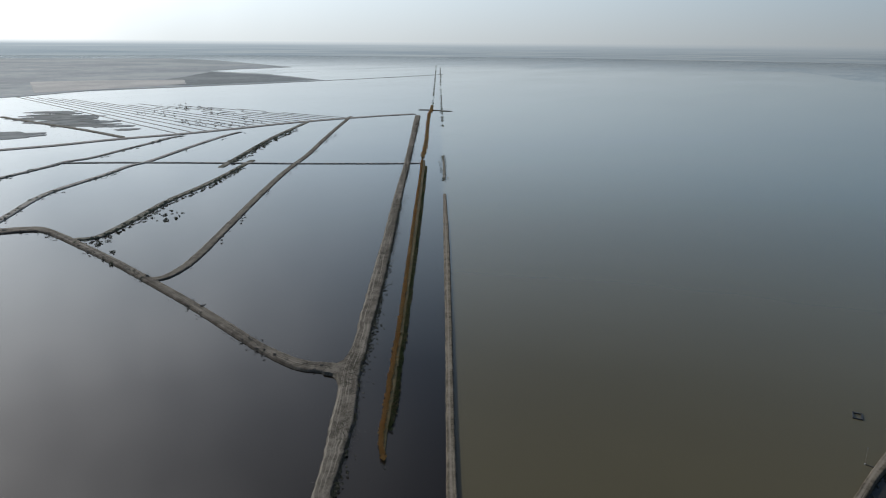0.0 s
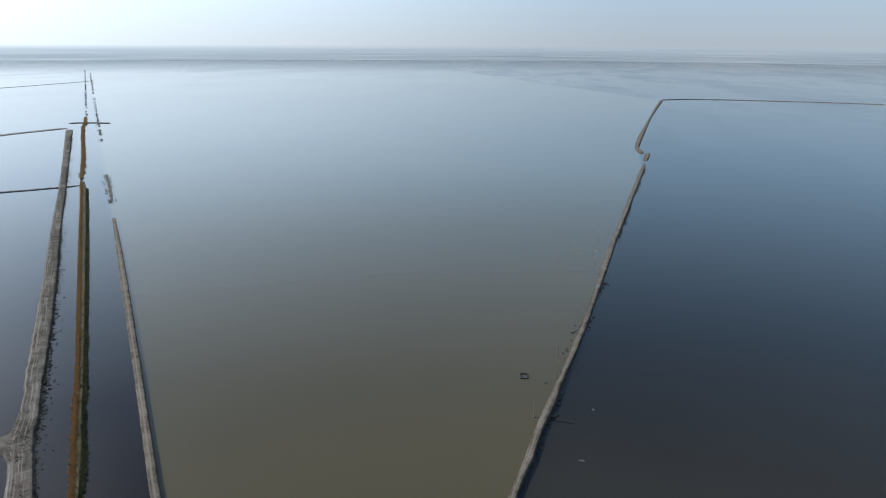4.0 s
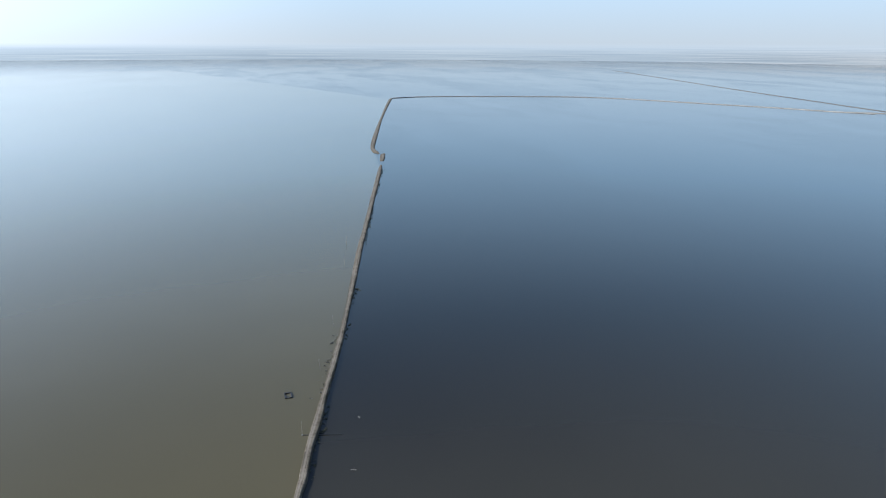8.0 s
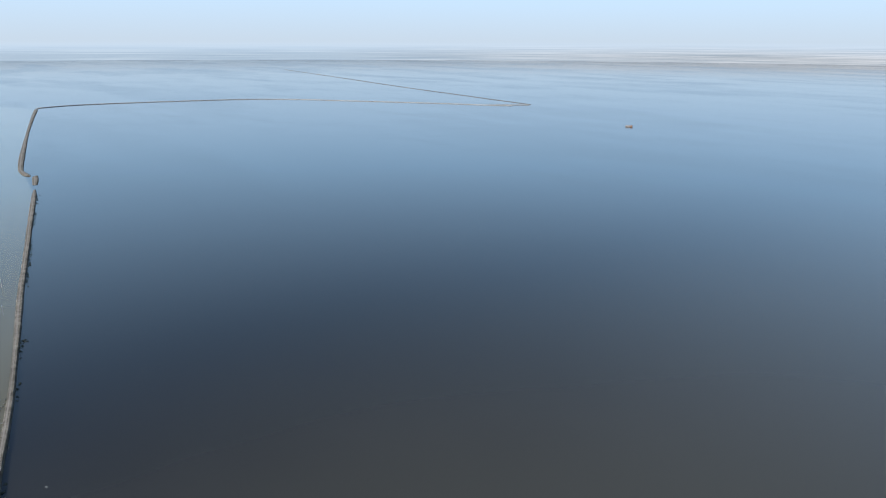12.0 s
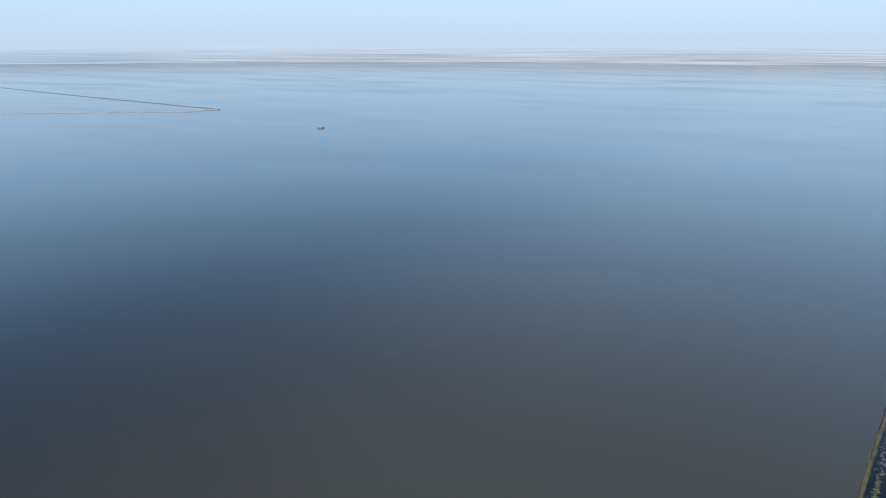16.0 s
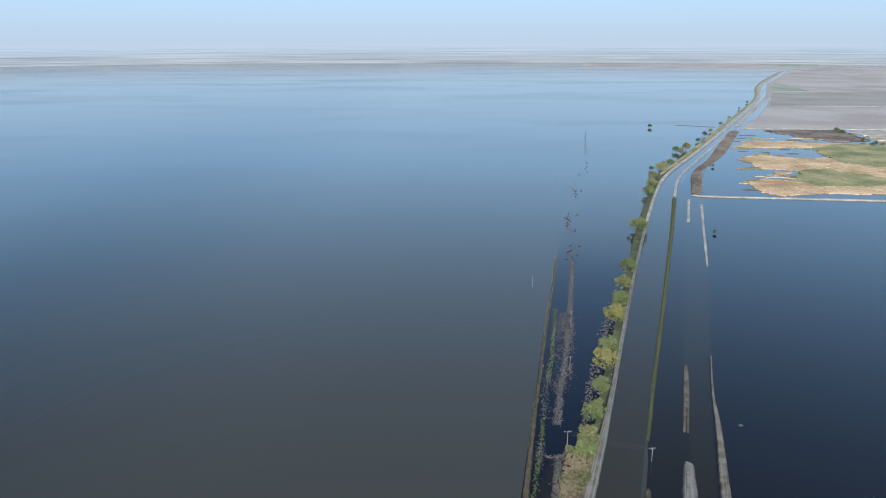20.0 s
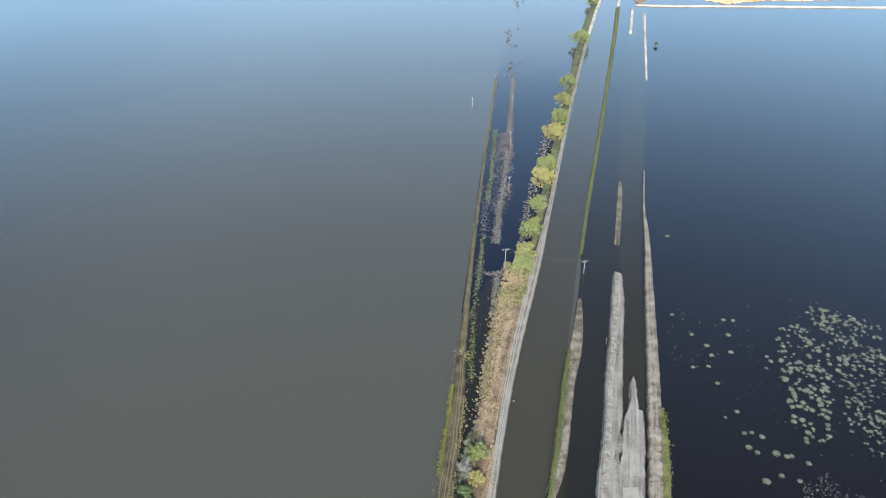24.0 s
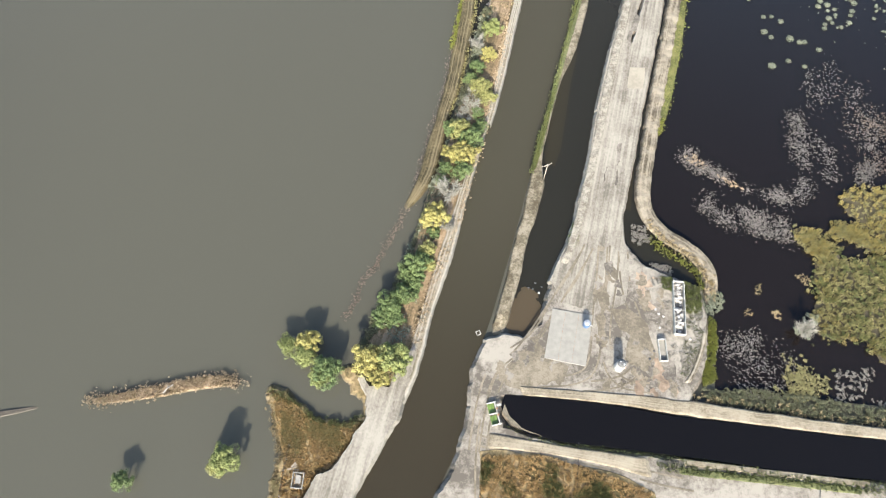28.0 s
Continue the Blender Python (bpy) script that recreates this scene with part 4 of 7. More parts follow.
strip("levee", pairs_of([(228.8, 574.1), (237.2, 567.4), (305.7, 559.3), (376.9, 549.3), (626.7, 516.3)], 4.0), 1.0, M_SALT, "pale straight levee")
strip("bank", [(229.5, 576.3, 236.4, 571.8), (245.9, 624.5, 257.1, 624.4), (265.1, 680.9, 280.6, 696.4), (304.9, 747.7, 317, 747.6), (344.2, 828.5, 360.8, 828.3), (392.5, 927.8, 407.4, 927.6), (430.6, 1005.6, 448.2, 1005.4)], 1.0, M_BROWN, "brown brushy bank", step=2.0, ragged=1.6)
strip("bar", [(194.6, 481.9, 197, 481.9), (221.6, 561.1, 224.3, 561.1)], 0.8, M_SALT, "pale dirt bar")
strip("levee", [(225.9, 544.5, 228.6, 544.5), (202.6, 474, 204.5, 474), (184.3, 418.9, 186.1, 418.8), (171.5, 379.6, 172.8, 379.6)], 0.4, M_SALT, "thin broken pale levee", ragged=1.0)

# ---- plants ----
def fast_mesh(name, verts, quads, mat, mat2=None):
    """A mesh of faces with four corners from arrays."""
    me = bpy.data.meshes.new(name)
    nv, nf = len(verts), len(quads)
    me.vertices.add(nv)
    me.vertices.foreach_set("co", np.asarray(verts, np.float32).ravel())
    me.loops.add(nf * 4)
    me.loops.foreach_set("vertex_index", np.asarray(quads, np.int32).ravel())
    me.polygons.add(nf)
    me.polygons.foreach_set("loop_start", np.arange(nf, dtype=np.int32) * 4)
    me.materials.append(mat)
    me.update(calc_edges=True)
    return me


def leaves(rng, centres, radii, count, size, flat=0.5):
    """Small bent leaf clumps over the shells of lobes: verts and quads."""
    c = np.repeat(np.asarray(centres, float), count, axis=0)
    r = np.repeat(np.asarray(radii, float), count)[:, None]
    d = rng.normal(size=(len(c), 3))
    d /= np.linalg.norm(d, axis=1)[:, None]
    p = c + d * r * rng.uniform(0.72, 1.06, (len(c), 1)) * np.array((1, 1, 0.85))
    nrm = d * flat + rng.normal(size=d.shape) * 0.45 + np.array((0, 0, 0.25))
    nrm /= np.linalg.norm(nrm, axis=1)[:, None]
    t = np.cross(nrm, rng.normal(size=d.shape))
    t /= np.linalg.norm(t, axis=1)[:, None]
    b = np.cross(nrm, t)
    s = size * rng.uniform(0.5, 1.3, (len(c), 1))
    v = np.stack([p - t * s * 0.5, p - b * s * 0.32 + nrm * s * 0.1, p + t * s * 0.5, p + b * s * 0.32 + nrm * s * 0.1], 1).reshape(-1, 3)
    keep = np.repeat(p[:, 2] > 0.12, 4)
    v = v[keep]
    return v, np.arange(len(v)).reshape(-1, 4)


def tube(points, r0, r1, sides=7):
    """A tapered bent stem through points."""
    bm = bmesh.new()
    rings = []
    for i, p in enumerate(points):
        f = i / (len(points) - 1)
        rad = r0 + (r1 - r0) * f
        d = (Vector(points[min(i + 1, len(points) - 1)]) - Vector(points[max(i - 1, 0)])).normalized()
        q = d.to_track_quat("Z", "Y")
        rings.append([bm.verts.new(Vector(p) + q @ Vector((rad * math.cos(k * math.tau / sides), rad * math.sin(k * math.tau / sides), 0))) for k in range(sides)])
    for a, b in zip(rings, rings[1:]):
        for k in range(sides):
            bm.faces.new((a[k], a[(k + 1) % sides], b[(k + 1) % sides], b[k]))
    bm.faces.new(rings[0][::-1])
    bm.faces.new(rings[-1])
    return bm


def part(name, bm, mat, parent, label="", at=None):
    me = bpy.data.meshes.new(name)
    bm.to_mesh(me)
    bm.free()
    me.materials.append(mat)
    ob = new(name, me)
    ob.parent = parent
    if at is not None:
        ob.matrix_basis = at
    if label:
        ob["label"] = label
    return ob


M_BARK = plain("bark", (0.09, 0.07, 0.05), 0.9, 0, 0.4, 8)
LEAF = {
    "g": (leaf_material("green_leaves", (0.065, 0.084, 0.028), (0.168, 0.182, 0.066)), "broad green tree standing on the canal bank"),
    "y": (leaf_material("yellow_leaves", (0.12, 0.112, 0.036), (0.262, 0.232, 0.08)), "rounded willow with yellow-green autumn leaves"),
    "o": (leaf_material("olive_leaves", (0.092, 0.097, 0.034), (0.218, 0.21, 0.08)), "rounded olive-green willow on the bank"),
    "d": (leaf_material("dark_leaves", (0.045, 0.07, 0.028), (0.095, 0.125, 0.045)), "dark green shrubby tree by the water"),
    "w": (leaf_material("grey_leaves", (0.12, 0.115, 0.1), (0.25, 0.238, 0.205)), "grey half-bare shrub with pale twigs"),
}


def make_tree(kind, seed):
    """A tree of unit crown width, 0.8 high: trunk, limbs and a crown of leaf clumps."""
    rng = np.random.default_rng(seed)
    root = tagged(new("tree" if kind != "w" else "shrub"), LEAF[kind][1], "tree" if kind != "w" else "shrub", "trees along the canal")
    tall = 0.74 if kind != "w" else 0.5
    part("trunk", tube([(0, 0, -0.06), (0.015, 0.01, 0.12), (-0.01, 0.02, 0.26), (0.01, 0, 0.42)], 0.035, 0.018), M_BARK, root)
    if kind == "w":
        # bare crown: forked limbs and a spray of thin twigs
        tips = []
        for i in range(9):
            a, out = i * 2.4 + rng.uniform(-0.3, 0.3), rng.uniform(0.12, 0.34)
            tip = (out * math.cos(a), out * math.sin(a), rng.uniform(0.34, 0.58))
            tips.append(tip)
            if i < 5:
                part("limb", tube([(0, 0, 0.12), (tip[0] * 0.4, tip[1] * 0.4, 0.28), tip], 0.014, 0.004, 5), M_BARK, root)
        p0 = np.repeat(np.array(tips), 150, axis=0) * rng.uniform(0.45, 1.0, (1350, 1))
        run = rng.normal(size=p0.shape) * 0.085 + p0 * np.array((0.3, 0.3, 0.1))
        side = np.cross(run, rng.normal(size=p0.shape))
        side *= 0.006 / np.linalg.norm(side, axis=1)[:, None]
        v = np.stack([p0, p0 + run * 0.5 + side, p0 + run, p0 + run * 0.5 - side], 1).reshape(-1, 3)
        crown = new("crown", fast_mesh("crown", v, np.arange(len(v)).reshape(-1, 4), LEAF[kind][0]))
        crown.parent = root
        return root
    lobes, rad, boughs = [], [], []
    count = int(rng.integers(8, 11))
    for i in range(count):
        a = i * 2.4 + rng.uniform(-0.5, 0.5)
        rr = 0.3 * math.sqrt((i + 0.2) / count) * rng.uniform(0.8, 1.2)
        boughs.append((rr * math.cos(a), rr * math.sin(a), tall * (0.66 - 0.9 * rr) + rng.uniform(-0.06, 0.07), rng.uniform(0.14, 0.2)))
    for bx, by, bz, br in boughs:
        lobes.append((bx, by, bz))
        rad.append(br)
        for k in range(7):
            d = rng.normal(size=3)
            d[2] = abs(d[2]) * 0.8
            d /= np.linalg.norm(d)
            lobes.append((bx + d[0] * br, by + d[1] * br, bz + d[2] * br * 0.8))
            rad.append(br * rng.uniform(0.3, 0.52))
    for i in range(9):
        a = i * math.tau / 9 + rng.uniform(-0.3, 0.3)
        out = rng.uniform(0.22, 0.4)
        lobes.append((out * math.cos(a), out * math.sin(a), tall * rng.uniform(0.16, 0.32)))
        rad.append(rng.uniform(0.07, 0.13))
    for p in boughs[1:5]:
        part("limb", tube([(0, 0, 0.2), (p[0] * 0.45, p[1] * 0.45, 0.2 + (p[2] - 0.2) * 0.6), p[:3]], 0.016, 0.005, 5), M_BARK, root)
    v, q = leaves(rng, lobes, rad, 110, 0.036, 1.2)
    crown = new("crown", fast_mesh("crown", v, q, LEAF[kind][0]))
    crown.parent = root
    return root


PLACES = [(66.0, 191.5, 7.0, "g"), (68.2, 200.2, 6.5, "o"), (73.0, 214.4, 7.1, "g"), (77.3, 224.5, 2.6, "o"), (79.4, 233.4, 6.4, "g"), (85.7, 254.5, 8.9, "y"), (90.2, 267.3, 7.9, "g"), (101.1, 300.5, 9.3, "y"), (108.0, 320.0, 9.0, "g"), (115.7, 344.5, 8.2, "o"), (125.0, 371.7, 8.8, "g"), (154.8, 459.9, 10.7, "g"), (193.5, 573.8, 8.9, "g"), (205.5, 607.2, 8.9, "o"), (216.1, 638.9, 8.9, "o"), (236.2, 683.2, 10.0, "y"), (242.7, 699.3, 8.0, "o"), (255.9, 716.1, 8.1, "g"), (307.6, 822.2, 9.3, "o"), (292.5, 796.1, 7.7, "o"), (291.5, 809.1, 7.2, "d"), (328.2, 1043.5, 5.8, "d"), (229.1, 689.7, 4.5, "d"), (346.0, 889.9, 5.7, "d"), (373.8, 945.3, 6.8, "d"), (398.0, 988.1, 5.5, "o")]
PLACES += [(445.7, 1075.4, 5.2, "d"), (492.8, 1164.6, 4.6, "d"), (574.2, 1323.4, 4.2, "d"), (645.9, 1459.5, 4.6, "d"), (329.7, 790.5, 3.2, "o"), (297.2, 708.3, 2.9, "d"), (2533.7, 4970.9, 54.4, "d"), (2292.9, 4422.4, 34.6, "d"), (203.4, 452.6, 2.6, "d"), (578.3, 996.0, 6.4, "d"), (572.3, 970.6, 6.2, "d"), (555.8, 890.7, 6.5, "o"), (544.2, 850.6, 5.5, "d")]
PLACES += [(37.4, 104.7, 3.8, "d"), (35.9, 101.6, 3.5, "d"), (36.9, 88.8, 3.6, "d"), (33.7, 86.0, 3.4, "d"), (29.0, 78.7, 3.5, "d"), (27.9, 75.8, 3.0, "d"), (25.7, 64.2, 2.9, "d"), (20.2, 54.7, 3.5, "d"), (36.0, 97.8, 3.0, "w"), (24.2, 57.1, 2.9, "o"), (17.6, 46.4, 3.6, "d")]
PLACES += [(41.4, 115.4, 4.7, "g"), (37.9, 111.5, 4.4, "w"), (40.3, 108.2, 3.8, "y"), (37.8, 98.9, 5.0, "o"), (38.9, 96.4, 4.2, "o"), (35.0, 94.1, 4.9, "w"), (33.6, 91.9, 3.6, "w"), (36.5, 92.5, 3.2, "d"), (32.5, 87.9, 5.3, "o"), (30.7, 88.5, 4.1, "d"), (34.8, 85.4, 5.3, "d"), (33.0, 81.7, 5.9, "y"), (30.4, 82.1, 4.5, "y"), (32.2, 77.9, 4.7, "d"), (29.2, 73.3, 5.8, "w"), (25.9, 67.2, 6.1, "y"), (28.3, 65.7, 4.1, "w"), (24.3, 60.6, 4.0, "o"), (21.8, 57.1, 5.5, "d"), (23.3, 58.6, 4.0, "d"), (19.4, 51.1, 4.7, "d"), (16.7, 49.0, 5.3, "d"), (15.0, 46.8, 4.2, "d"), (21.6, 53.3, 3.7, "d"), (12.5, 38.7, 6.2, "y"), (17.0, 38.5, 6.6, "g"), (14.3, 35.5, 4.7, "y"), (-2.3, 42.2, 4.2, "g"), (1.4, 42.8, 5.0, "y"), (0.9, 39.9, 4.6, "g"), (4.6, 37.0, 6.0, "d"), (3.6, 36.1, 4.1, "g"), (-12.7, 22.3, 5.5, "g"), (-14.0, 21.2, 3.5, "o"), (-30.0, 19.7, 3.9, "d"), (94.7, 40.5, 4.2, "w")]
KINDS = {k: [make_tree(k, 10 * i + j) for j in range(3)] for i, k in enumerate(LEAF)}
for i, (x, y, w, k) in enumerate(PLACES):
    w = max(2.2, w * (1.18 if y < 150 else 1.3))
    copy_thing(KINDS[k][i % 3], Matrix.LocRotScale((x, y, 0.4 if k != "w" else 0.2), Euler((0, 0, i * 1.7)), (w, w, w * 1.12)))
for k in KINDS:
    for o in KINDS[k]:
        for c in list(o.children):
            bpy.data.objects.remove(c)
        bpy.data.objects.remove(o)


# ---- brush, reeds and water plants ----
def template_brush(rng, n, size, tall):
    """A low dome of twigs and leaf clumps of unit radius."""
    lobes = [(rng.uniform(-0.5, 0.5), rng.uniform(-0.5, 0.5), rng.uniform(0.1, 0.4) * tall) for _ in range(5)]
    return leaves(rng, lobes, [0.45] * 5, n // 5, size, 0.4)[0]


def template_reed(rng, n, tall):
    """A tuft of upright blades."""
    a = rng.uniform(0, math.tau, n)
    r = np.sqrt(rng.uniform(0, 1, n)) * 0.7
    base = np.stack([r * np.cos(a), r * np.sin(a), np.zeros(n)], 1)
    lean = rng.normal(size=(n, 3)) * 0.3
    lean[:, 2] = 0
    side = rng.normal(size=(n, 3)) * np.array((1, 1, 0))
    side *= 0.09 / np.linalg.norm(side, axis=1)[:, None]
    top = base + lean + np.array((0, 0, 1)) * (tall * rng.uniform(0.6, 1.1, n))[:, None]
    mid = base * 0.4 + top * 0.6
    return np.stack([base, mid + side, top, mid - side], 1).reshape(-1, 3)


def scatter(name, places, templates, mat, label, category, seed=0):
    """Many small plants joined into one mesh; places: x, y, z, scale."""
    rng = np.random.default_rng(seed)
    out = []
    for i, (x, y, z, s) in enumerate(places):
        t = templates[i % len(templates)]
        a = rng.uniform(0, math.tau)
        c, d = math.cos(a), math.sin(a)
        out.append(np.stack([(t[:, 0] * c - t[:, 1] * d) * s + x, (t[:, 0] * d + t[:, 1] * c) * s + y, t[:, 2] * s * rng.uniform(0.7, 1.2) + z], 1))
    v = np.concatenate(out)
    return tagged(new(name, fast_mesh(name, v, np.arange(len(v)).reshape(-1, 4), mat)), label, category, "", "stuff")


def along(line, spacing, spread, size, z=0.0, seed=0, gaps=0.0):
    """Places scattered along a line."""
    rng = np.random.default_rng(seed)
    out = []
    for p in resample([np.array(q, float) for q in line], spacing):
        if gaps and wob(*p, 0.05, seed + 0.5) < gaps - 0.5:
            continue
        q = p + rng.normal(size=2) * spread
        out.append((q[0], q[1], z, size * rng.uniform(0.5, 1.4)))
    return out


def inside(poly, count, size, z=0.0, seed=0, clump=None, spread=0.0):
    """Places scattered inside an outline."""
    rng = np.random.default_rng(seed)
    p = np.array(poly, float)
    lo, hi = p.min(0), p.max(0)
    out = []
    for _ in range(count * 40):
        q = lo + (hi - lo) * rng.uniform(size=2)
        odd = False
        for a, b in zip(p, np.roll(p, -1, 0)):
            if (a[1] > q[1]) != (b[1] > q[1]) and q[0] < (b[0] - a[0]) * (q[1] - a[1]) / (b[1] - a[1]) + a[0]:
                odd = not odd
        if odd and (clump is None or wob(*q, clump, seed + 0.3) > rng.uniform(-0.15, 0.25)):
            q = q + rng.normal(size=2) * spread
            out.append((q[0], q[1], z, size * rng.uniform(0.5, 1.35)))
            if len(out) >= count:
                break
    return out


RNG = np.random.default_rng(5)
T_TWIG = [template_brush(RNG, 25, 0.6, 0.9) for _ in range(5)]
T_BRUSH = [template_brush(RNG, 70, 0.42, 0.9) for _ in range(4)]
T_REED = [template_reed(RNG, 26, 1.5) for _ in range(4)]
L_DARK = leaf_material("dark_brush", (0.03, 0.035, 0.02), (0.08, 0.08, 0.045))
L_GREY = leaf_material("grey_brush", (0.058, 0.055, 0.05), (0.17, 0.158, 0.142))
L_PINK = leaf_material("pinkish_brush", (0.06, 0.046, 0.038), (0.165, 0.126, 0.104))
L_GREEN = leaf_material("green_reeds", (0.042, 0.053, 0.02), (0.12, 0.135, 0.05))
L_OCHRE = leaf_material("ochre_grass_blades", (0.19, 0.125, 0.055), (0.44, 0.31, 0.155))
L_LIME = leaf_material("lime_weeds", (0.075, 0.088, 0.018), (0.165, 0.172, 0.042))
L_ORANGE = leaf_material("orange_reed_blades", (0.3, 0.18, 0.065), (0.56, 0.36, 0.15))
L_STRAW = leaf_material("straw_blades", (0.13, 0.1, 0.055), (0.31, 0.248, 0.15))
L_STRAWPILE = leaf_material("pale_straw_blades", (0.17, 0.13, 0.085), (0.4, 0.315, 0.22))
L_GOLD = leaf_material("golden_reed_blades", (0.095, 0.08, 0.028), (0.255, 0.21, 0.08))
L_TWIGS = leaf_material("lavender_grey_stems", (0.05, 0.046, 0.045), (0.175, 0.16, 0.152))
L_OLIVE = leaf_material("olive_reed_blades", (0.075, 0.075, 0.034), (0.25, 0.222, 0.105))
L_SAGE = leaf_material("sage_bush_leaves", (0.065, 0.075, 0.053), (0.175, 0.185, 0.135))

# brush on the flooded-field levees
scatter("brush", along([(-90.3, -87.5), (-101.9, -95.4), (-119.5, -106.7), (-141, -123.1), (-154.6, -130.7), (-182.5, -149.3), (-255.3, -198.7), (-344.8, -260.8), (-438.5, -324.1), (-689, -495.5)], 0.2, 0.8, 0.52, 0.5, 1), T_BRUSH, L_DARK, "dark green brush along the levee shore", "brush")
scatter("brush", along([(-133.7, -115.3), (-148.9, -124.7), (-166.9, -136.3), (-220.9, -173), (-282.8, -215.2), (-346.7, -258.2)], 2.5, 1.0, 0.4, 0.0, 2), T_BRUSH, L_DARK, "small dark bushes at the levee foot", "brush")
# sage and grey leaves stand in for haze on the far levees
scatter("brush", along([(-168.9, -316), (-188.3, -321.8), (-213.4, -335.9), (-246.5, -357.6), (-277.8, -372.2), (-318.7, -394.4), (-353.2, -416.6)], 1.6, 0.9, 1.3, 0.5, 3), T_BRUSH, L_SAGE, "haze-paled grey-green brush on the pond levee", "brush")
scatter("brush", along([(-358.2, -435.3), (-400.4, -463.8), (-467.3, -508.1), (-540.5, -550.1)], 2.0, 1.5, 1.5, 0.5, 4), T_BRUSH, L_SAGE, "haze-paled dark brush on the pond levee", "brush")
scatter("brush", along([(-174.1, -245.5), (-222.9, -279.1), (-287.3, -325.4), (-376.2, -386.1), (-444.1, -427.2), (-612.7, -544)], 3.0, 1.8, 0.8, 0.4, 5, 0.5), T_BRUSH, L_GREY, "haze-paled grey brush on the pond levee", "brush")
scatter("brush", along([(-140.7, -129.9), (-133.1, -140.9), (-138.5, -172.1), (-148.4, -214.6), (-158.6, -266), (-167.7, -325.9), (-167.4, -356.3), (-156.7, -367.6)], 1.4, 1.6, 0.7, 0.6, 6, 0.4), T_BRUSH, L_GREY, "dry grey brush on the levee", "brush")
scatter("brush", along([(-224, -511.5), (-276, -536.1), (-305.5, -540.6), (-349, -562.5), (-418.7, -596.7)] + [(-490.7, -574.9), (-403.9, -535.2), (-319.4, -486.8), (-273.7, -465.5), (-211.9, -433.7), (-166.4, -388.5)], 4.0, 1.5, 1.3, 0.5, 7, 0.5), T_BRUSH, L_SAGE, "haze-paled dark brush on narrow levees", "brush")
ORANGE = [(-110.2, -88.8), (-113.4, -92.3), (-120.4, -97.4), (-129.4, -103.3), (-139.5, -110.1), (-154.3, -119.8), (-171.8, -131.3), (-192.9, -145.4), (-218.9, -162.9), (-251.6, -185.1), (-294.6, -214), (-352.8, -253.2), (-436.5, -309.6), (-460, -326)]
SEDGE = [(-121.2, -95.7), (-130.5, -101.2), (-140.7, -107.9), (-155.3, -117.8), (-172.9, -129.3), (-194, -143.3), (-220.1, -160.6), (-253.1, -182.5), (-296.1, -211.2), (-354.4, -250.1), (-438.2, -306.5)]
scatter("reeds", along(ORANGE, 0.06, 0.3, 0.38, 0.3, 8), T_REED, L_ORANGE, "orange-brown dry reeds on the low bank", "reeds")
scatter("reeds", along(SEDGE, 0.12, 0.35, 0.36, 0.2, 9), T_REED, L_GREEN, "green reeds on the low bank", "reeds")
scatter("reeds", along(SEDGE, 0.2, 0.4, 0.4, 0.1, 91, 0.5), T_REED, L_STRAW, "brown reeds on the low bank", "reeds")
scatter("brush", along([(-107, -86), (-109.5, -88), (-112, -90)], 0.25, 0.3, 0.2, 0.0, 92), T_TWIG, L_DARK, "sparse dark stems off the end of the reeds", "brush")
scatter("reeds", along([(-472.5, -334), (-518, -363.7), (-568.5, -397.2)] + [(-620.5, -432.7), (-697.5, -484.9), (-782.6, -542.2)] + [(-810.5, -557.7), (-867.7, -597.1)], 0.9, 0.8, 1.1, 0.2, 10), T_REED, L_ORANGE, "broken row of orange reeds", "reeds")
# paler sage leaves again take the place of haze
scatter("brush", along([(-399.3, -264.9), (-437, -288.5), (-490.2, -325.5)], 2.5, 1.5, 1.0, 0.3, 11), T_BRUSH, L_SAGE, "haze-paled dark brush on broken levees", "brush")
scatter("brush", along([(-660.5, -439.7), (-943.4, -630.7), (-1312.9, -879.6), (-2141.4, -1437.6)], 2.0, 0.9, 0.9, 0.0, 111, 0.5) + along([(-810.5, -557.7), (-884.4, -606.5), (-1152.6, -788), (-1498.4, -1021.1), (-2324.5, -1579.2)], 2.0, 0.8, 0.8, 0.0, 112, 0.5), T_BRUSH, L_SAGE, "haze-paled grey drowned brush along two sunken levees", "brush")
scatter("brush", along([(-94, -92.2), (-107.1, -99.8), (-119.5, -108.6), (-132, -117.9), (-141.7, -125.2), (-156.9, -134.8), (-172.5, -145.3), (-190.7, -157.6), (-257.1, -201.2), (-344.6, -261), (-438.5, -324.1), (-689.9, -494.4)], 0.06, 1.5, 0.22, 0.95, 113, 0.42), T_TWIG, L_DARK, "dark tufts of weed on the levee top", "brush")
scatter("brush", along([(-94, -92.2), (-107.1, -99.8), (-119.5, -108.6), (-132, -117.9), (-139.3, -128.6), (-135.8, -138.9), (-135.9, -156.1), (-140, -173.9), (-150.2, -217.1), (-159.9, -268.1), (-169.3, -328.8), (-170.7, -357.3), (-157.2, -368.7)], 0.12, 1.4, 0.2, 0.75, 114, 0.42), T_TWIG, L_GREY, "grey tufts of weed on the levee top", "brush")
scatter("brush", along([(-104.8, -66.4), (-134.9, -86.3), (-169.4, -109.4), (-197.3, -128.2), (-273.1, -178.9)], 0.14, 0.8, 0.2, 1.0, 115, 0.42) + along([(-140.6, 0.8), (-156.2, 3.9), (-174.8, 8.2), (-213.4, 16.4), (-264.1, 26.5), (-342, 40.6), (-475.9, 66)], 0.14, 0.7, 0.2, 1.0, 116, 0.42), T_TWIG, L_DARK, "dark tufts of weed on the bare levee", "brush")
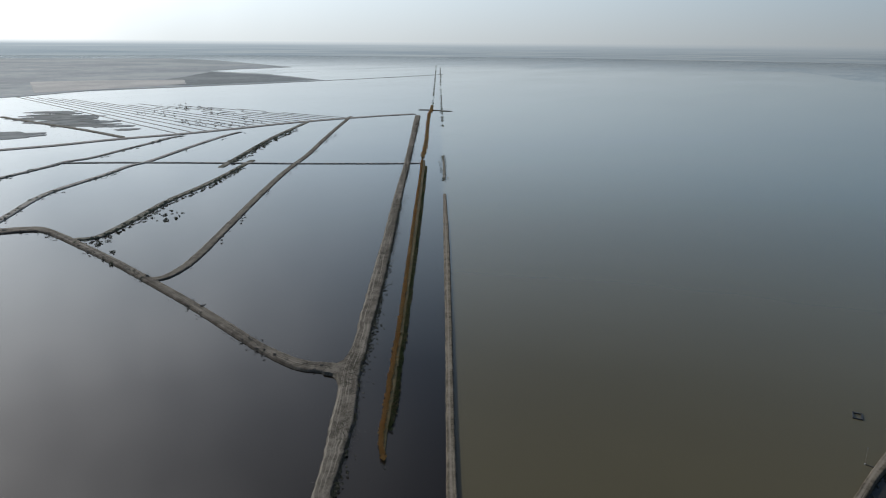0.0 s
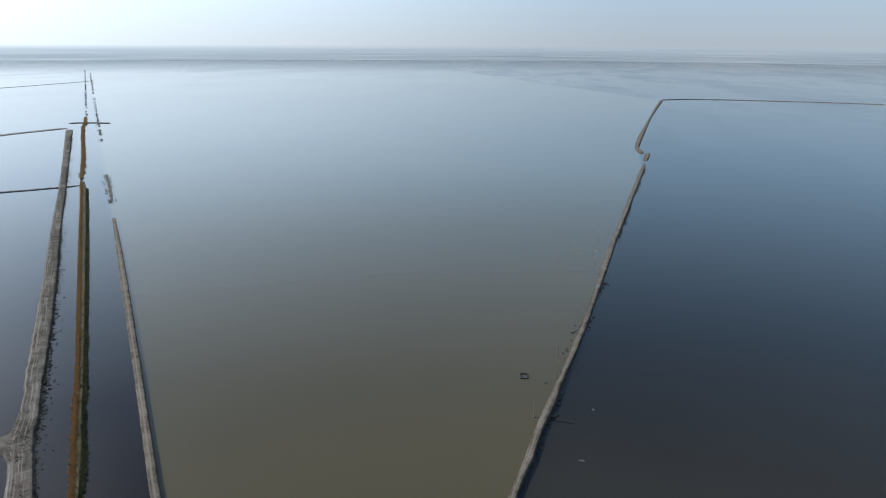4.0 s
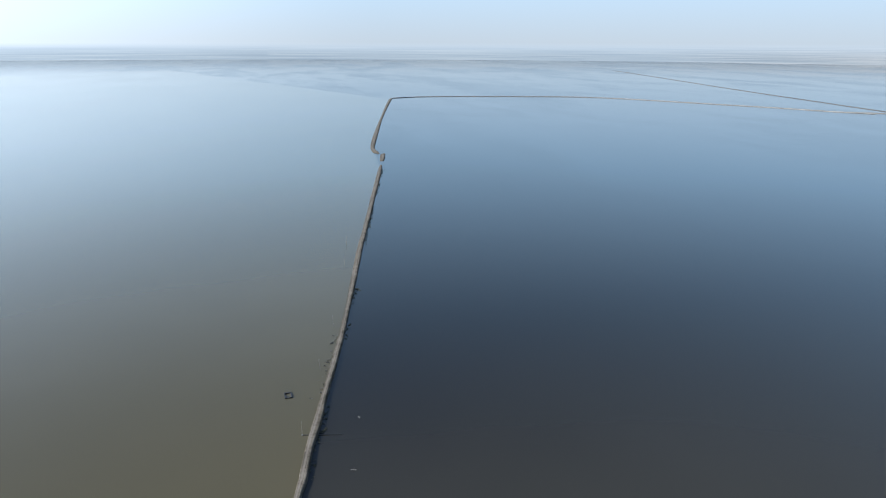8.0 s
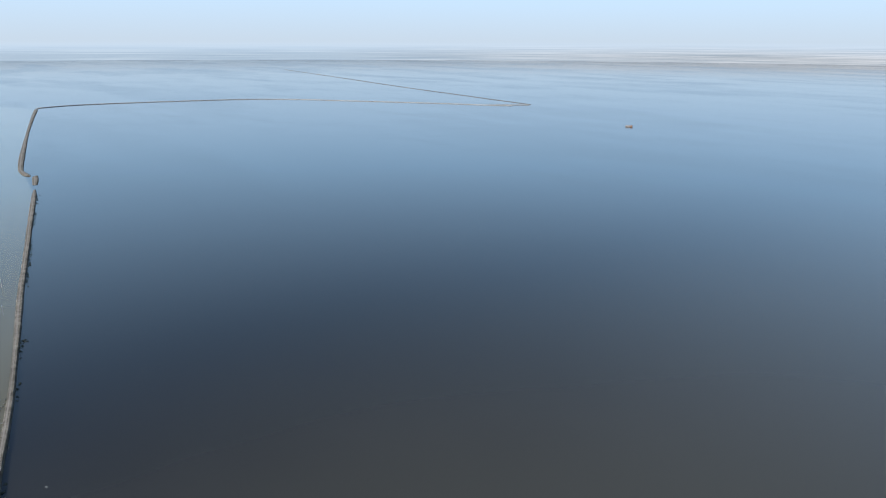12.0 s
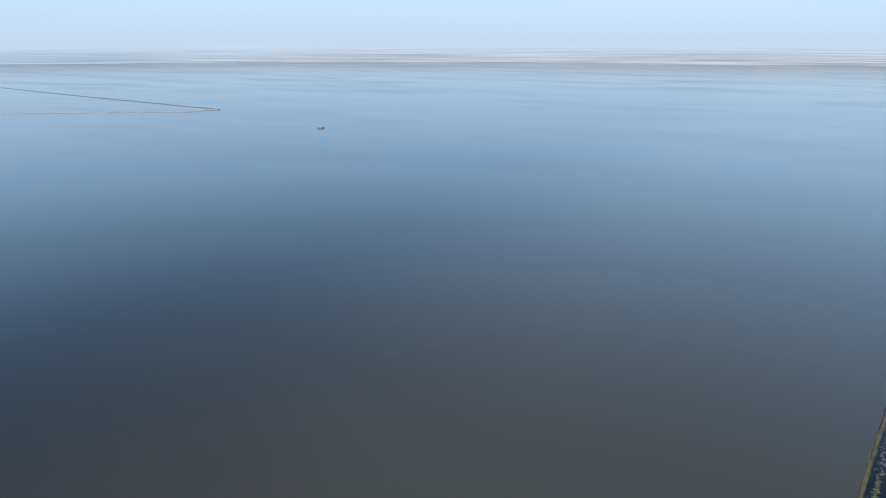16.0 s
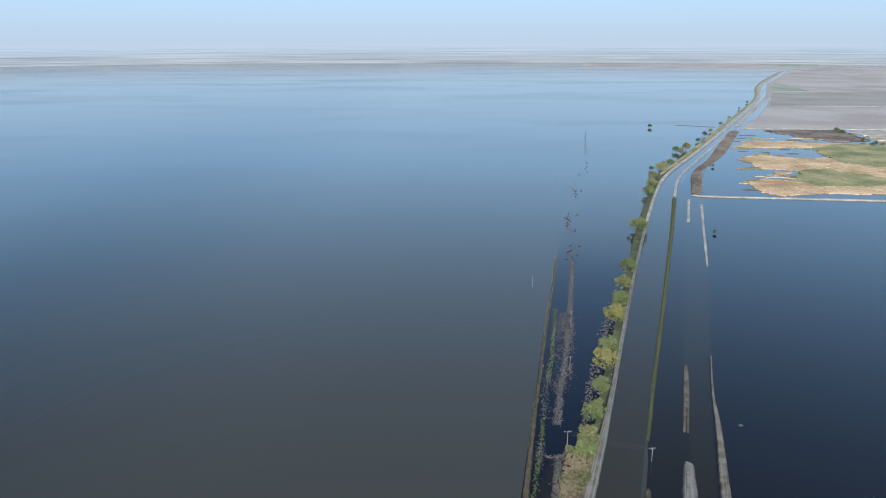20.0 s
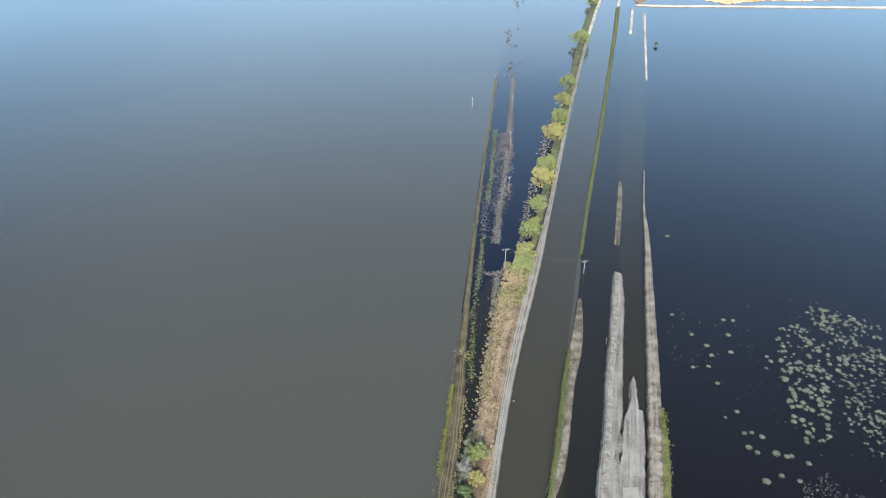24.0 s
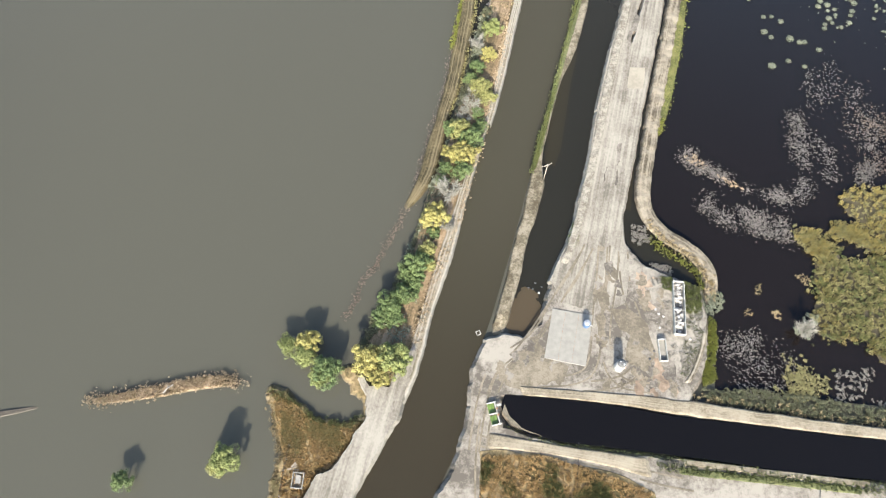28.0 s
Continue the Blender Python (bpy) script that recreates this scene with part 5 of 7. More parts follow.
# shores of the north levee
scatter("brush", along([(-151, 4.9), (-163.5, 6.9), (-177.4, 10.5), (-194, 13.5), (-213.1, 17.9), (-236, 22.7), (-263.8, 28.1), (-298.1, 34.5), (-398.3, 53.2), (-475.4, 68.7), (-586.4, 90.7)], 1.3, 0.6, 0.55, 0.0, 12, 0.45), T_BRUSH, L_DARK, "dark twigs along the muddy shore", "brush")
scatter("brush", along([(-194.6, 10.5), (-209.8, 13.6), (-227.1, 17.2), (-252.9, 22)], 1.5, 0.9, 0.5, 0.0, 13, 0.5), T_BRUSH, L_GREY, "grey twigs in the shallows", "brush")
scatter("brush", along([(-289.1, 33.2), (-287.2, 34.7)], 0.3, 0.5, 0.5, 0.0, 121), T_BRUSH, L_DARK, "dark twigs of a small spur", "brush")
# flooded rows beside the tree bank
WEST = [(89.5, 400), (77.7, 340.6), (66.6, 285.4), (60, 250.1), (53.7, 218.6), (49.2, 194.2), (44.9, 170), (41.7, 152.4), (39.2, 136.4), (35.9, 119.5), (32, 102.2)]
scatter("reeds", along(WEST, 0.16, 0.3, 0.2, 0.2, 14), T_REED, L_STRAW, "brown reeds on the thin levee", "reeds")
scatter("reeds", along(WEST, 0.16, 0.35, 0.22, 0.2, 141, 0.5), T_REED, L_GREEN, "green reeds on the thin levee", "reeds")
scatter("reeds", along([(38.2, 140), (36.4, 130.5), (34.4, 121), (32, 111.5)], 0.05, 0.35, 0.25, 0.6, 142), T_REED, L_LIME, "bright green reeds on the levee shore", "reeds")
ROW_G = [(76.2, 316.5), (65.6, 260.9), (59.3, 232.3), (53.7, 201.7), (47.8, 173), (44.6, 153), (42.1, 136.1)]
scatter("brush", along(ROW_G, 0.12, 0.5, 0.3, 0.0, 15, 0.42), T_TWIG, L_GREEN, "green brush row in the flooded strip", "brush")
scatter("brush", along(ROW_G, 0.16, 0.8, 0.28, 0.0, 151, 0.5), T_TWIG, L_GREY, "grey brush among the green row", "brush")
scatter("brush", along([(64.8, 229.4), (58.8, 199.3), (54.9, 179.3)], 0.1, 0.4, 0.28, 0.0, 16, 0.4), T_TWIG, L_GREY, "grey dead brush row in the flooded strip", "brush")
scatter("brush", along([(98.7, 396), (91, 355), (84, 318), (79, 288), (74, 262), (70.5, 245)], 0.25, 0.7, 0.3, 0.0, 161, 0.5), T_TWIG, L_PINK, "reddish dead brush row in the flooded strip", "brush")
PATCH = [(77.2, 312.7), (83.1, 312.2), (72.2, 246.6), (65.6, 234.2), (62.6, 234.5), (69.6, 275.6)]
scatter("brush", inside(PATCH, 900, 0.26, 0.0, 17, 0.12, 0.6), T_TWIG, L_PINK, "pinkish dead brush in the flooded strip", "brush")
scatter("brush", inside(PATCH, 500, 0.26, 0.0, 171, 0.12, 0.6), T_TWIG, L_GREY, "grey dead brush in the flooded strip", "brush")
scatter("brush", along([(62.5, 197), (60, 193.5), (56.5, 192), (53.5, 193)], 0.06, 0.6, 0.3, 0.0, 172), T_TWIG, L_GREY, "grey drowned brush at the head of the strip", "brush")
scatter("brush", along([(106.2, 326), (95.7, 296.7), (91.7, 280.2), (83.8, 256.7), (77.7, 240.9), (73.5, 224), (69, 208)], 0.25, 1.1, 0.5, 0.0, 173), T_BRUSH, L_TWIGS, "bare grey-pink shrubs below the trees", "brush")
MEADOW = [(61.4, 198), (63.9, 191.2), (66.8, 187), (64.9, 178.5), (60.3, 172.1), (56.4, 172.4), (54.5, 169.3), (57.4, 182)]
scatter("reeds", inside(MEADOW, 700, 0.42, 1.2, 174, 0.15), T_REED, L_GREEN, "green grass at the head of the bank", "grass")
scatter("reeds", inside(MEADOW, 700, 0.42, 1.2, 175), T_REED, L_STRAW, "yellowed grass at the head of the bank", "grass")
scatter("reeds", along([(58, 180), (54.5, 165), (50.5, 150), (47.2, 137), (44.2, 125)], 0.04, 1.5, 0.24, 1.2, 176), T_REED, L_STRAW, "pinkish straw tufts on the dry bank", "grass")
scatter("reeds", along([(56.5, 178), (52.8, 163), (49, 148), (45.8, 136), (43, 125)], 0.12, 1.2, 0.26, 1.2, 177, 0.45), T_REED, L_OLIVE, "olive tufts on the dry bank", "grass")
scatter("brush", along([(40.6, 155), (37.5, 136.4), (34, 119.6), (30.2, 102.4), (27.3, 92.4), (24.7, 84.5), (22.4, 77)], 0.1, 0.45, 0.2, 0.3, 178), T_TWIG, L_PINK, "brown weeds along the ragged levee shore", "brush")
scatter("reeds", along([(43, 153), (40.6, 136.2), (37.4, 119.4), (33.6, 102.2), (30.3, 93)], 0.08, 0.5, 0.22, 0.7, 179, 0.45), T_REED, L_OLIVE, "olive grass along the levee's inner slope", "grass")
scatter("brush", along([(23.6, 77.4), (20.7, 71.5), (17.4, 65.2), (13.9, 58.5), (11, 55), (10.1, 51.5), (8, 47.6)], 0.07, 0.45, 0.22, 0.0, 140, 0.3), T_TWIG, L_PINK, "drowned twigs trailing from the low levee", "brush")
scatter("brush", along([(98.7, 396), (87.3, 338.4), (78.3, 294.5), (71.2, 259.8), (64.4, 231.8), (57.7, 201.8)] + [(58.5, 192.5), (52.8, 168.6), (48.4, 148.3), (44.7, 130.8)], 0.04, 0.7, 0.25, 0.0, 16, 0.4), T_TWIG, L_GREY, "grey dead brush rows in the flooded strip", "brush")
scatter("brush", along([(79.3, 307.9), (74.4, 282.1), (70, 259.8), (64.7, 236.1)], 0.05, 2.2, 0.22, 0.0, 17, 0.42), T_TWIG, L_PINK, "pinkish dead brush in the flooded strip", "brush")
scatter("brush", along([(142.7, 644.2), (133.4, 581.6), (114.2, 500.8), (106.1, 445.4), (98.7, 396)], 2.4, 2.0, 0.9, 0.0, 18, 0.45), T_BRUSH, L_PINK, "reddish drowned brush", "brush")
scatter("brush", along([(228.9, 1021.9), (205.6, 903.2), (179.7, 768), (162.7, 682), (149.5, 661.2)], 6.0, 0.8, 0.8, 0.0, 19, 0.4), T_BRUSH, L_GREY, "grey drowned bushes in a row", "brush")
scatter("brush", along([(64.8, 186.2), (68.9, 198.4), (76.2, 219.6), (86.4, 254.7), (95.7, 282), (109.3, 322.4), (130.6, 385), (160.5, 474.3), (195.5, 576.6)], 1.6, 1.6, 0.9, 0.3, 20), T_BRUSH, L_GREY, "grey undergrowth below the bank trees", "brush")
scatter("reeds", along([(63.4, 188.9), (57.2, 168.3), (53.2, 152.8), (49.2, 139), (46, 126.6), (44.1, 117.2)], 0.5, 2.2, 0.5, 1.0, 21), T_REED, L_STRAW, "dry straw grass on the bank", "grass")
scatter("brush", along([(55.4, 178), (52, 161.5), (47.8, 143.6), (44.7, 130.7), (42.0, 121)], 0.3, 0.8, 0.8, 0.4, 22), T_BRUSH, L_TWIGS, "pale grey shrubs at the water's edge", "brush")
# undergrowth whose dark leaves also stand in for shadow between the trees
scatter("brush", inside([(40.2, 122.9), (43.5, 122.7), (38.1, 104.7), (32.4, 85.3), (28.5, 69.1), (22.7, 54.4), (17.5, 45.4), (12.1, 43.4), (16.5, 52.4), (21.9, 64.3), (29.4, 85.5), (35.7, 106.4)], 2600, 0.5, 1.1, 23), T_BRUSH, L_DARK, "dark undergrowth and shadow gaps beneath the trees", "brush")
GROVE = [(40.2, 122.9), (43.5, 122.7), (38.1, 104.7), (32.4, 85.3), (28.5, 69.1), (22.7, 54.4), (19.5, 43), (12.1, 41.4), (16.5, 52.4), (21.9, 64.3), (29.4, 85.5), (35.7, 106.4)]
scatter("brush", inside(GROVE, 520, 0.75, 1.0, 231, 0.15), T_BRUSH, L_SAGE, "grey-green scrub between the trees", "brush")
# scrub and tree shadow in one, the shade put into dark leaves
scatter("brush", inside([(19.6, 45.5), (20, 40.5), (15.5, 41.5), (10.5, 41.8), (12.2, 46), (16.5, 52), (21, 54)], 420, 0.6, 0.9, 232), T_BRUSH, L_DARK, "dark scrub that also stands in for tree shadow", "brush")
scatter("reeds", along([(29, 62), (31.2, 68.5), (34.4, 79), (37.6, 89), (42, 104), (46, 120)], 0.07, 0.45, 0.24, 1.4, 233), T_REED, L_STRAWPILE, "dry straw grass along the road's edge", "grass")
scatter("reeds", along([(21, 41.5), (22.6, 46), (25.5, 55), (28, 61)], 0.05, 0.5, 0.26, 1.4, 234), T_REED, L_STRAWPILE, "dry straw grass along the road's edge", "grass")
scatter("reeds", along([(87.6, 200), (99.6, 235.9), (115.8, 281.9), (141.1, 355.6), (182.1, 474.2), (212.8, 565.4)], 0.12, 0.3, 0.2, 0.85, 24), T_REED, L_GREEN, "green reeds on the narrow bank", "reeds")
scatter("reeds", along([(55.1, 101.1), (51.2, 89.4), (47.7, 79)] + [(49.8, 87.3), (46.9, 77.6)] + [(71.7, 151.1), (66.7, 137.7), (61.2, 119.7)], 0.06, 0.25, 0.18, 0.92, 25), T_REED, L_GREEN, "green reeds along the narrow bank", "reeds")
scatter("reeds", along([(88.9, 126.4), (85.9, 115.8), (83.6, 108.7), (79.3, 96.1), (75.3, 86)], 0.03, 0.5, 0.2, 0.9, 26), T_REED, L_LIME, "bright green grass on the levee shore", "grass")
scatter("reeds", inside([(54.2, 65.5), (55.3, 64.9), (54.2, 60.2), (52.8, 58), (51.6, 58.1), (52.5, 61.5)], 160, 0.3, 0.8, 27), T_REED, L_GREEN, "green weeds on the causeway edge", "grass")
# marsh to the east
MARSH = [(102.1, 56.2), (105.6, 57.5), (107.6, 54.2), (109.8, 53.6), (113.4, 55.3), (116.1, 55.5), (154.4, 55), (141.8, 25.9), (109.1, 33.5), (107.4, 36.1), (106.3, 38.6), (101.1, 38.6), (97.9, 39.7), (97.9, 43), (100.1, 46.7), (100, 50.5)]
BAR_A = [(106.9, 62), (110.8, 62), (113.4, 60.2), (115.7, 57.3), (113.1, 56.4), (110, 59.1), (106.8, 60)]
BAR_B = [(110.5, 68.7), (113.9, 70.6), (120.7, 70), (160.6, 69.1), (155, 56.3), (116.9, 58), (114.5, 59), (112.9, 63.3), (110.4, 66)]
BAR_C = [(99.5, 62.3), (102.9, 61.2), (106.3, 57.5), (104, 55.7), (100.9, 57.1), (99.2, 59.4)]
for poly, count, k in ((MARSH, 3600, 0), (BAR_A, 260, 1), (BAR_B, 900, 2), (BAR_C, 200, 3)):
    land("ground_marsh", poly, 0.12 + 0.02 * k, M_MARSH, "wet soil of the olive reed marsh", ragged=0.9, step=0.6, freq=0.5, skirt=0.3)
    scatter("reeds", inside(poly, count, 0.5, 0.05, 28 + 100 * k, None, 0.7), T_REED, L_OLIVE, "olive-gold reeds of the marsh", "reeds")
    scatter("reeds", inside(poly, count // 2, 0.5, 0.1, 29 + 100 * k, 0.3, 0.9), T_REED, L_GOLD if k else L_GREEN, "golden reeds of the marsh" if k else "green reeds of the marsh", "reeds")
    scatter("reeds", inside(poly, count // 4, 0.55, 0.1, 27 + 100 * k, 0.16, 0.6), T_REED, L_GOLD, "golden brown reeds of the marsh", "reeds")
scatter("brush", inside([(93.5, 40.9), (96.6, 44.1), (98.6, 43.5), (98, 40.7), (95.8, 39.3), (94, 39.7)], 60, 0.5, 0.2, 291), T_BRUSH, L_SAGE, "grey-green shrub clump at the marsh edge", "brush")
scatter("brush", inside([(84.7, 45.4), (86.5, 45.9), (86.3, 44.1), (84.7, 44)] , 16, 0.3, 0.0, 292) + inside([(90.1, 44.9), (91.6, 45), (91.6, 43.3), (90.3, 43.4)], 20, 0.35, 0.0, 293) + inside([(88.1, 50.1), (89.4, 51), (89.1, 48.7), (87.8, 48.1)], 16, 0.3, 0.0, 294) + inside([(96.5, 52.1), (98.8, 52.2), (99.8, 50.5), (98.1, 49.8)], 40, 0.3, 0.0, 295), T_TWIG, L_STRAW, "small tufts of dead reeds in dark water", "brush")
scatter("brush", inside([(79, 81.6), (82.1, 81.7), (89.6, 74), (94.3, 71.1), (104.3, 70.6), (103.8, 67.7), (93.2, 69), (88, 72.5), (80.2, 78.4)], 1500, 0.2, 0.0, 30, 0.35, 0.8), T_TWIG, L_TWIGS, "drift of dead grey stems on the pond", "brush")
scatter("brush", inside([(79.5, 80.4), (82.3, 81), (84.5, 77.5), (82.5, 77)], 45, 0.26, 0.0, 303) + inside([(86, 75.6), (89.4, 74), (91, 71.6), (88.2, 72.6)], 40, 0.26, 0.0, 304), T_REED, L_STRAWPILE, "tawny tufts among the dead stems", "reeds")
scatter("brush", inside([(79.4, 70.2), (83.5, 71), (88.2, 68.1), (94.6, 65.1), (101.1, 63.1), (103.5, 58.9), (101.8, 57.1), (96.6, 59.2), (92.6, 61.7), (86, 63.4), (81.9, 66.4)], 2300, 0.2, 0.0, 31, 0.4, 0.9), T_TWIG, L_TWIGS, "drift of dead grey stems on the pond", "brush")
scatter("brush", inside([(105.3, 90.5), (109, 90.3), (104.7, 69.9), (101.2, 70.1)], 1100, 0.19, 0.0, 32, 0.5, 0.9) + inside([(111.5, 99.4), (114.7, 99.2), (113.8, 91.6), (109.9, 91)], 80, 0.26, 0.0, 321, 0.5, 1.2) + inside([(109.3, 84.3), (111.8, 79.9), (110.6, 71.6), (108.2, 75.9)], 260, 0.24, 0.0, 322, 0.5, 1.0) + inside([(111.9, 101.3), (119.1, 104.4), (120.4, 101.8), (118.3, 96.8), (114, 91.3), (110, 91.5)], 200, 0.2, 0.0, 325, 0.4, 0.8), T_TWIG, L_TWIGS, "drowned grey stems in the pond", "brush")
scatter("brush", inside([(119.8, 99), (123.2, 97.2), (119.3, 82.4), (115.8, 81.1)], 80, 0.26, 0.0, 323, 0.5, 1.2) + inside([(118.9, 81), (121.8, 82.3), (118.3, 71.2), (115.8, 72.7)], 420, 0.25, 0.0, 324, 0.4, 0.9) + inside([(118, 93.5), (123.9, 97.4), (125.6, 87.5), (123.5, 78.4), (119, 72.7), (118.2, 78.6), (116.1, 84.9)], 420, 0.2, 0.0, 326, 0.35, 0.8), T_TWIG, L_TWIGS, "drowned grey stems among dark water", "brush")
scatter("brush", inside([(120.5, 90.5), (125.4, 88), (143.4, 88.6), (136.8, 70.3), (120.5, 72.5), (119.5, 80.9)], 2100, 0.2, 0.0, 33, 0.4, 1.2), T_TWIG, L_PINK, "brownish dead brush in the marsh", "brush")
scatter("brush", inside([(118.1, 97.5), (127.3, 93.9), (120.1, 71.1), (113, 71.5)], 160, 0.2, 0.0, 331, 0.5, 2.0), T_TWIG, L_PINK, "scattered brownish stems in the pond", "brush")
scatter("brush", inside([(79.1, 40), (87.4, 40.7), (91.7, 36), (89.8, 28.6), (77.4, 29.8)], 1100, 0.2, 0.0, 34, 0.45, 1.0), T_TWIG, L_TWIGS, "sparse grey marsh brush over dark water", "brush")
scatter("brush", inside([(86.6, 30.9), (90, 33.7), (92.2, 33.8), (95.1, 32.6), (98.1, 31.9), (98.1, 28.2), (86.6, 28.6)], 300, 0.45, 0.2, 341, 0.3, 0.9), T_BRUSH, L_OLIVE, "olive shrubs behind the berm", "brush")
scatter("brush", inside([(99.4, 32.9), (108.9, 33), (122.5, 31.2), (119.5, 23), (97.6, 26.7)], 500, 0.4, 0.0, 342, 0.3), T_BRUSH, L_GREY, "grey brush over dark mud", "brush")
scatter("brush", inside([(73.4, 30.5), (82.7, 30.1), (106.4, 25.2), (105.5, 22.2), (88.8, 25.1), (73.9, 28.2)], 600, 0.5, 0.4, 35), T_BRUSH, L_DARK, "dark brush behind the berm", "brush")
scatter("reeds", along([(71, 29.1), (79, 27.3), (88.8, 25.1), (98.7, 23.3), (105.4, 22)], 0.2, 0.7, 0.36, 0.4, 36), T_REED, L_STRAW, "straw grass behind the berm", "grass")
scatter("brush", inside([(66, 64.9), (68.6, 64), (69.3, 61.3), (67.7, 60), (65.5, 60.8)], 90, 0.4, 0.2, 371) + inside([(68.4, 56), (72.5, 55), (71.9, 52.9), (69, 53.3)], 110, 0.4, 0.3, 372), T_BRUSH, L_GREY, "grey drowned weeds in the ditch", "brush")
scatter("brush", inside([(67.6, 30.8), (66.5, 45.2), (67.9, 53.3), (65, 55.9), (64.4, 57.8), (69, 53.3), (75.2, 50.5), (77.2, 49.3), (75.3, 40.2), (70.7, 30.7)], 650, 0.3, 1.0, 37, 0.3), T_BRUSH, L_GREY, "grey weeds at the yard's edge", "brush")
scatter("reeds", inside([(69.5, 52.6), (71.8, 52.5), (71.3, 49.6), (69.6, 50.2)], 120, 0.3, 1.0, 373), T_REED, L_GREEN, "green weeds beside the trough", "grass")
scatter("reeds", inside([(74, 51.8), (76.9, 49.9), (76.2, 45.2), (73, 44.8)], 420, 0.34, 0.9, 38), T_REED, L_GREEN, "green reeds at the yard's edge", "reeds")
scatter("brush", inside([(73.2, 44.8), (76.1, 44.7), (75.3, 40.2), (72.6, 34.8), (69.2, 31), (71.2, 38.2)], 320, 0.4, 0.9, 381, 0.3), T_BRUSH, L_DARK, "dark weeds beside the path", "brush")
scatter("reeds", inside([(77.6, 44.6), (78.7, 43.6), (78.1, 38.9), (76.5, 34.6), (76.6, 31.9), (73.9, 31.1), (73.9, 33.3), (76, 37.9)], 520, 0.34, 0.3, 382), T_REED, L_LIME, "lime-green reeds at the water's edge", "reeds")
scatter("brush", inside([(77.5, 48.3), (81, 50), (81.1, 46.7), (78.7, 44.5), (77, 45.1)], 140, 0.4, 0.4, 383), T_BRUSH, L_SAGE, "grey shrub at the levee's bend", "brush")
scatter("reeds", along([(69.3, 61.3), (72.2, 58.2), (75.2, 55.9), (77.4, 53.3), (77.6, 49.8)], 0.05, 0.5, 0.22, 0.3, 391), T_REED, L_LIME, "lime-green weeds inside the curving levee", "grass")
scatter("reeds", along([(69.4, 64.2), (72.2, 60.5), (75.1, 57.8), (78, 55), (79, 51.5), (78.7, 48)], 0.06, 0.55, 0.26, 1.0, 39), T_REED, L_STRAW, "straw grass on the curving levee", "grass")
# dry grass of the point and south of the drain
scatter("reeds", inside([(-5.4, 34.4), (-1.4, 31.8), (2.8, 28.2), (8.9, 26.7), (11.4, 28.1), (10.9, 24.6), (5.9, 21), (1.1, 15.4), (-3.7, 14), (-2.6, 22.4), (-4.1, 27.9)], 3600, 0.24, 0.55, 40), T_REED, L_OCHRE, "dry brown grass on the point", "grass")
scatter("reeds", inside([(-3.4, 30.4), (6.9, 26.8), (8.9, 23.8), (1, 20.3), (-3.2, 24.4)], 1300, 0.26, 0.55, 41, 0.25), T_REED, L_OLIVE, "olive grass on the point", "grass")
scatter("reeds", along([(-5.4, 34.4), (-3.4, 33.4), (-1.2, 31.4), (2.8, 28.4), (8.5, 27.0), (10.6, 28.4)], 0.06, 0.45, 0.34, 0.4, 411), T_REED, L_GREEN, "green reeds fringing the point", "reeds")
scatter("reeds", along([(-5.2, 34), (-4.6, 28), (-3.2, 22.6), (-4.2, 17.7), (-4.6, 10)], 0.07, 0.5, 0.3, 0.3, 412), T_REED, L_STRAW, "straw reeds fringing the point", "reeds")
land("ground_verge", [(31.9, 21.1), (36.9, 21.3), (42.9, 20.5), (49.7, 18.2), (56.3, 15.5), (61.4, 13.5), (60.4, 5.2), (29.9, 6.8)], 1.22, M_DRY, "rough dry grass beside the road", ragged=0.8, step=2.0, skirt=0.8)
scatter("reeds", inside([(32.1, 20.8), (42.9, 20.2), (49.6, 17.9), (60.9, 13.4), (59.8, 7.1), (30.5, 8.6)], 2600, 0.34, 1.2, 42), T_REED, L_OCHRE, "dry grass beside the road", "grass")
scatter("reeds", inside([(32, 19.6), (42.8, 19.1), (56, 13.6), (55, 7.3), (30.5, 8.6)], 1500, 0.36, 1.2, 43, 0.2), T_REED, L_GREEN, "green grass beside the road", "grass")
scatter("reeds", along([(63.1, 17.2), (71.4, 16), (85.9, 13.8), (101.9, 11)], 0.04, 0.5, 0.2, 1.2, 44), T_REED, L_GREEN, "green grass strip beside the drain", "grass")
scatter("reeds", along([(36.8, 25.7), (40.2, 23.5), (47.1, 21.7), (57, 20), (71.7, 17.5), (86.1, 14.5), (102.3, 12.2)], 0.12, 0.2, 0.15, 1.15, 45), T_REED, L_GREEN, "green grass on the drain's edge", "grass")
strip("verge", [(61.6, 17.8, 62, 16.5), (71.4, 16.3, 71.1, 14.8), (85.9, 14, 85.6, 12.6), (102, 11.3, 101.5, 9.9)], 1.27, M_SEDGE, "green grass strip between dirt tracks", "grass", step=0.7, ragged=0.5)
strip("reed_island", [(-39.3, 34.9, -39.1, 33.6), (-34.6, 35.2, -33.8, 33.5), (-28.5, 36.4, -27.8, 34.1), (-24.5, 37, -23.7, 34.5), (-18.4, 38, -17.6, 35.5), (-14.2, 38, -14, 35.4), (-10.7, 36.5, -11.1, 34.9)], 0.5, M_DRYBANK, "low island of dry straw", step=0.5, ragged=1.1)
scatter("reeds", along([(-39, 34.3), (-33.9, 34.4), (-24.4, 35.8), (-18, 36.8), (-14.1, 36.9), (-10.9, 35.8)], 0.03, 0.75, 0.24, 0.4, 46), T_REED, L_STRAWPILE, "dry straw on the low island", "reeds")
strip("reed_island", [(-66.4, 32.1, -66, 30.4), (-54.6, 33.3, -54.3, 32), (-47.6, 33.9, -47, 33.5)], 0.25, M_MUD, "drowned dark bank", step=1.0)

# round bushes standing in the east pond
M_BUSH = L_SAGE
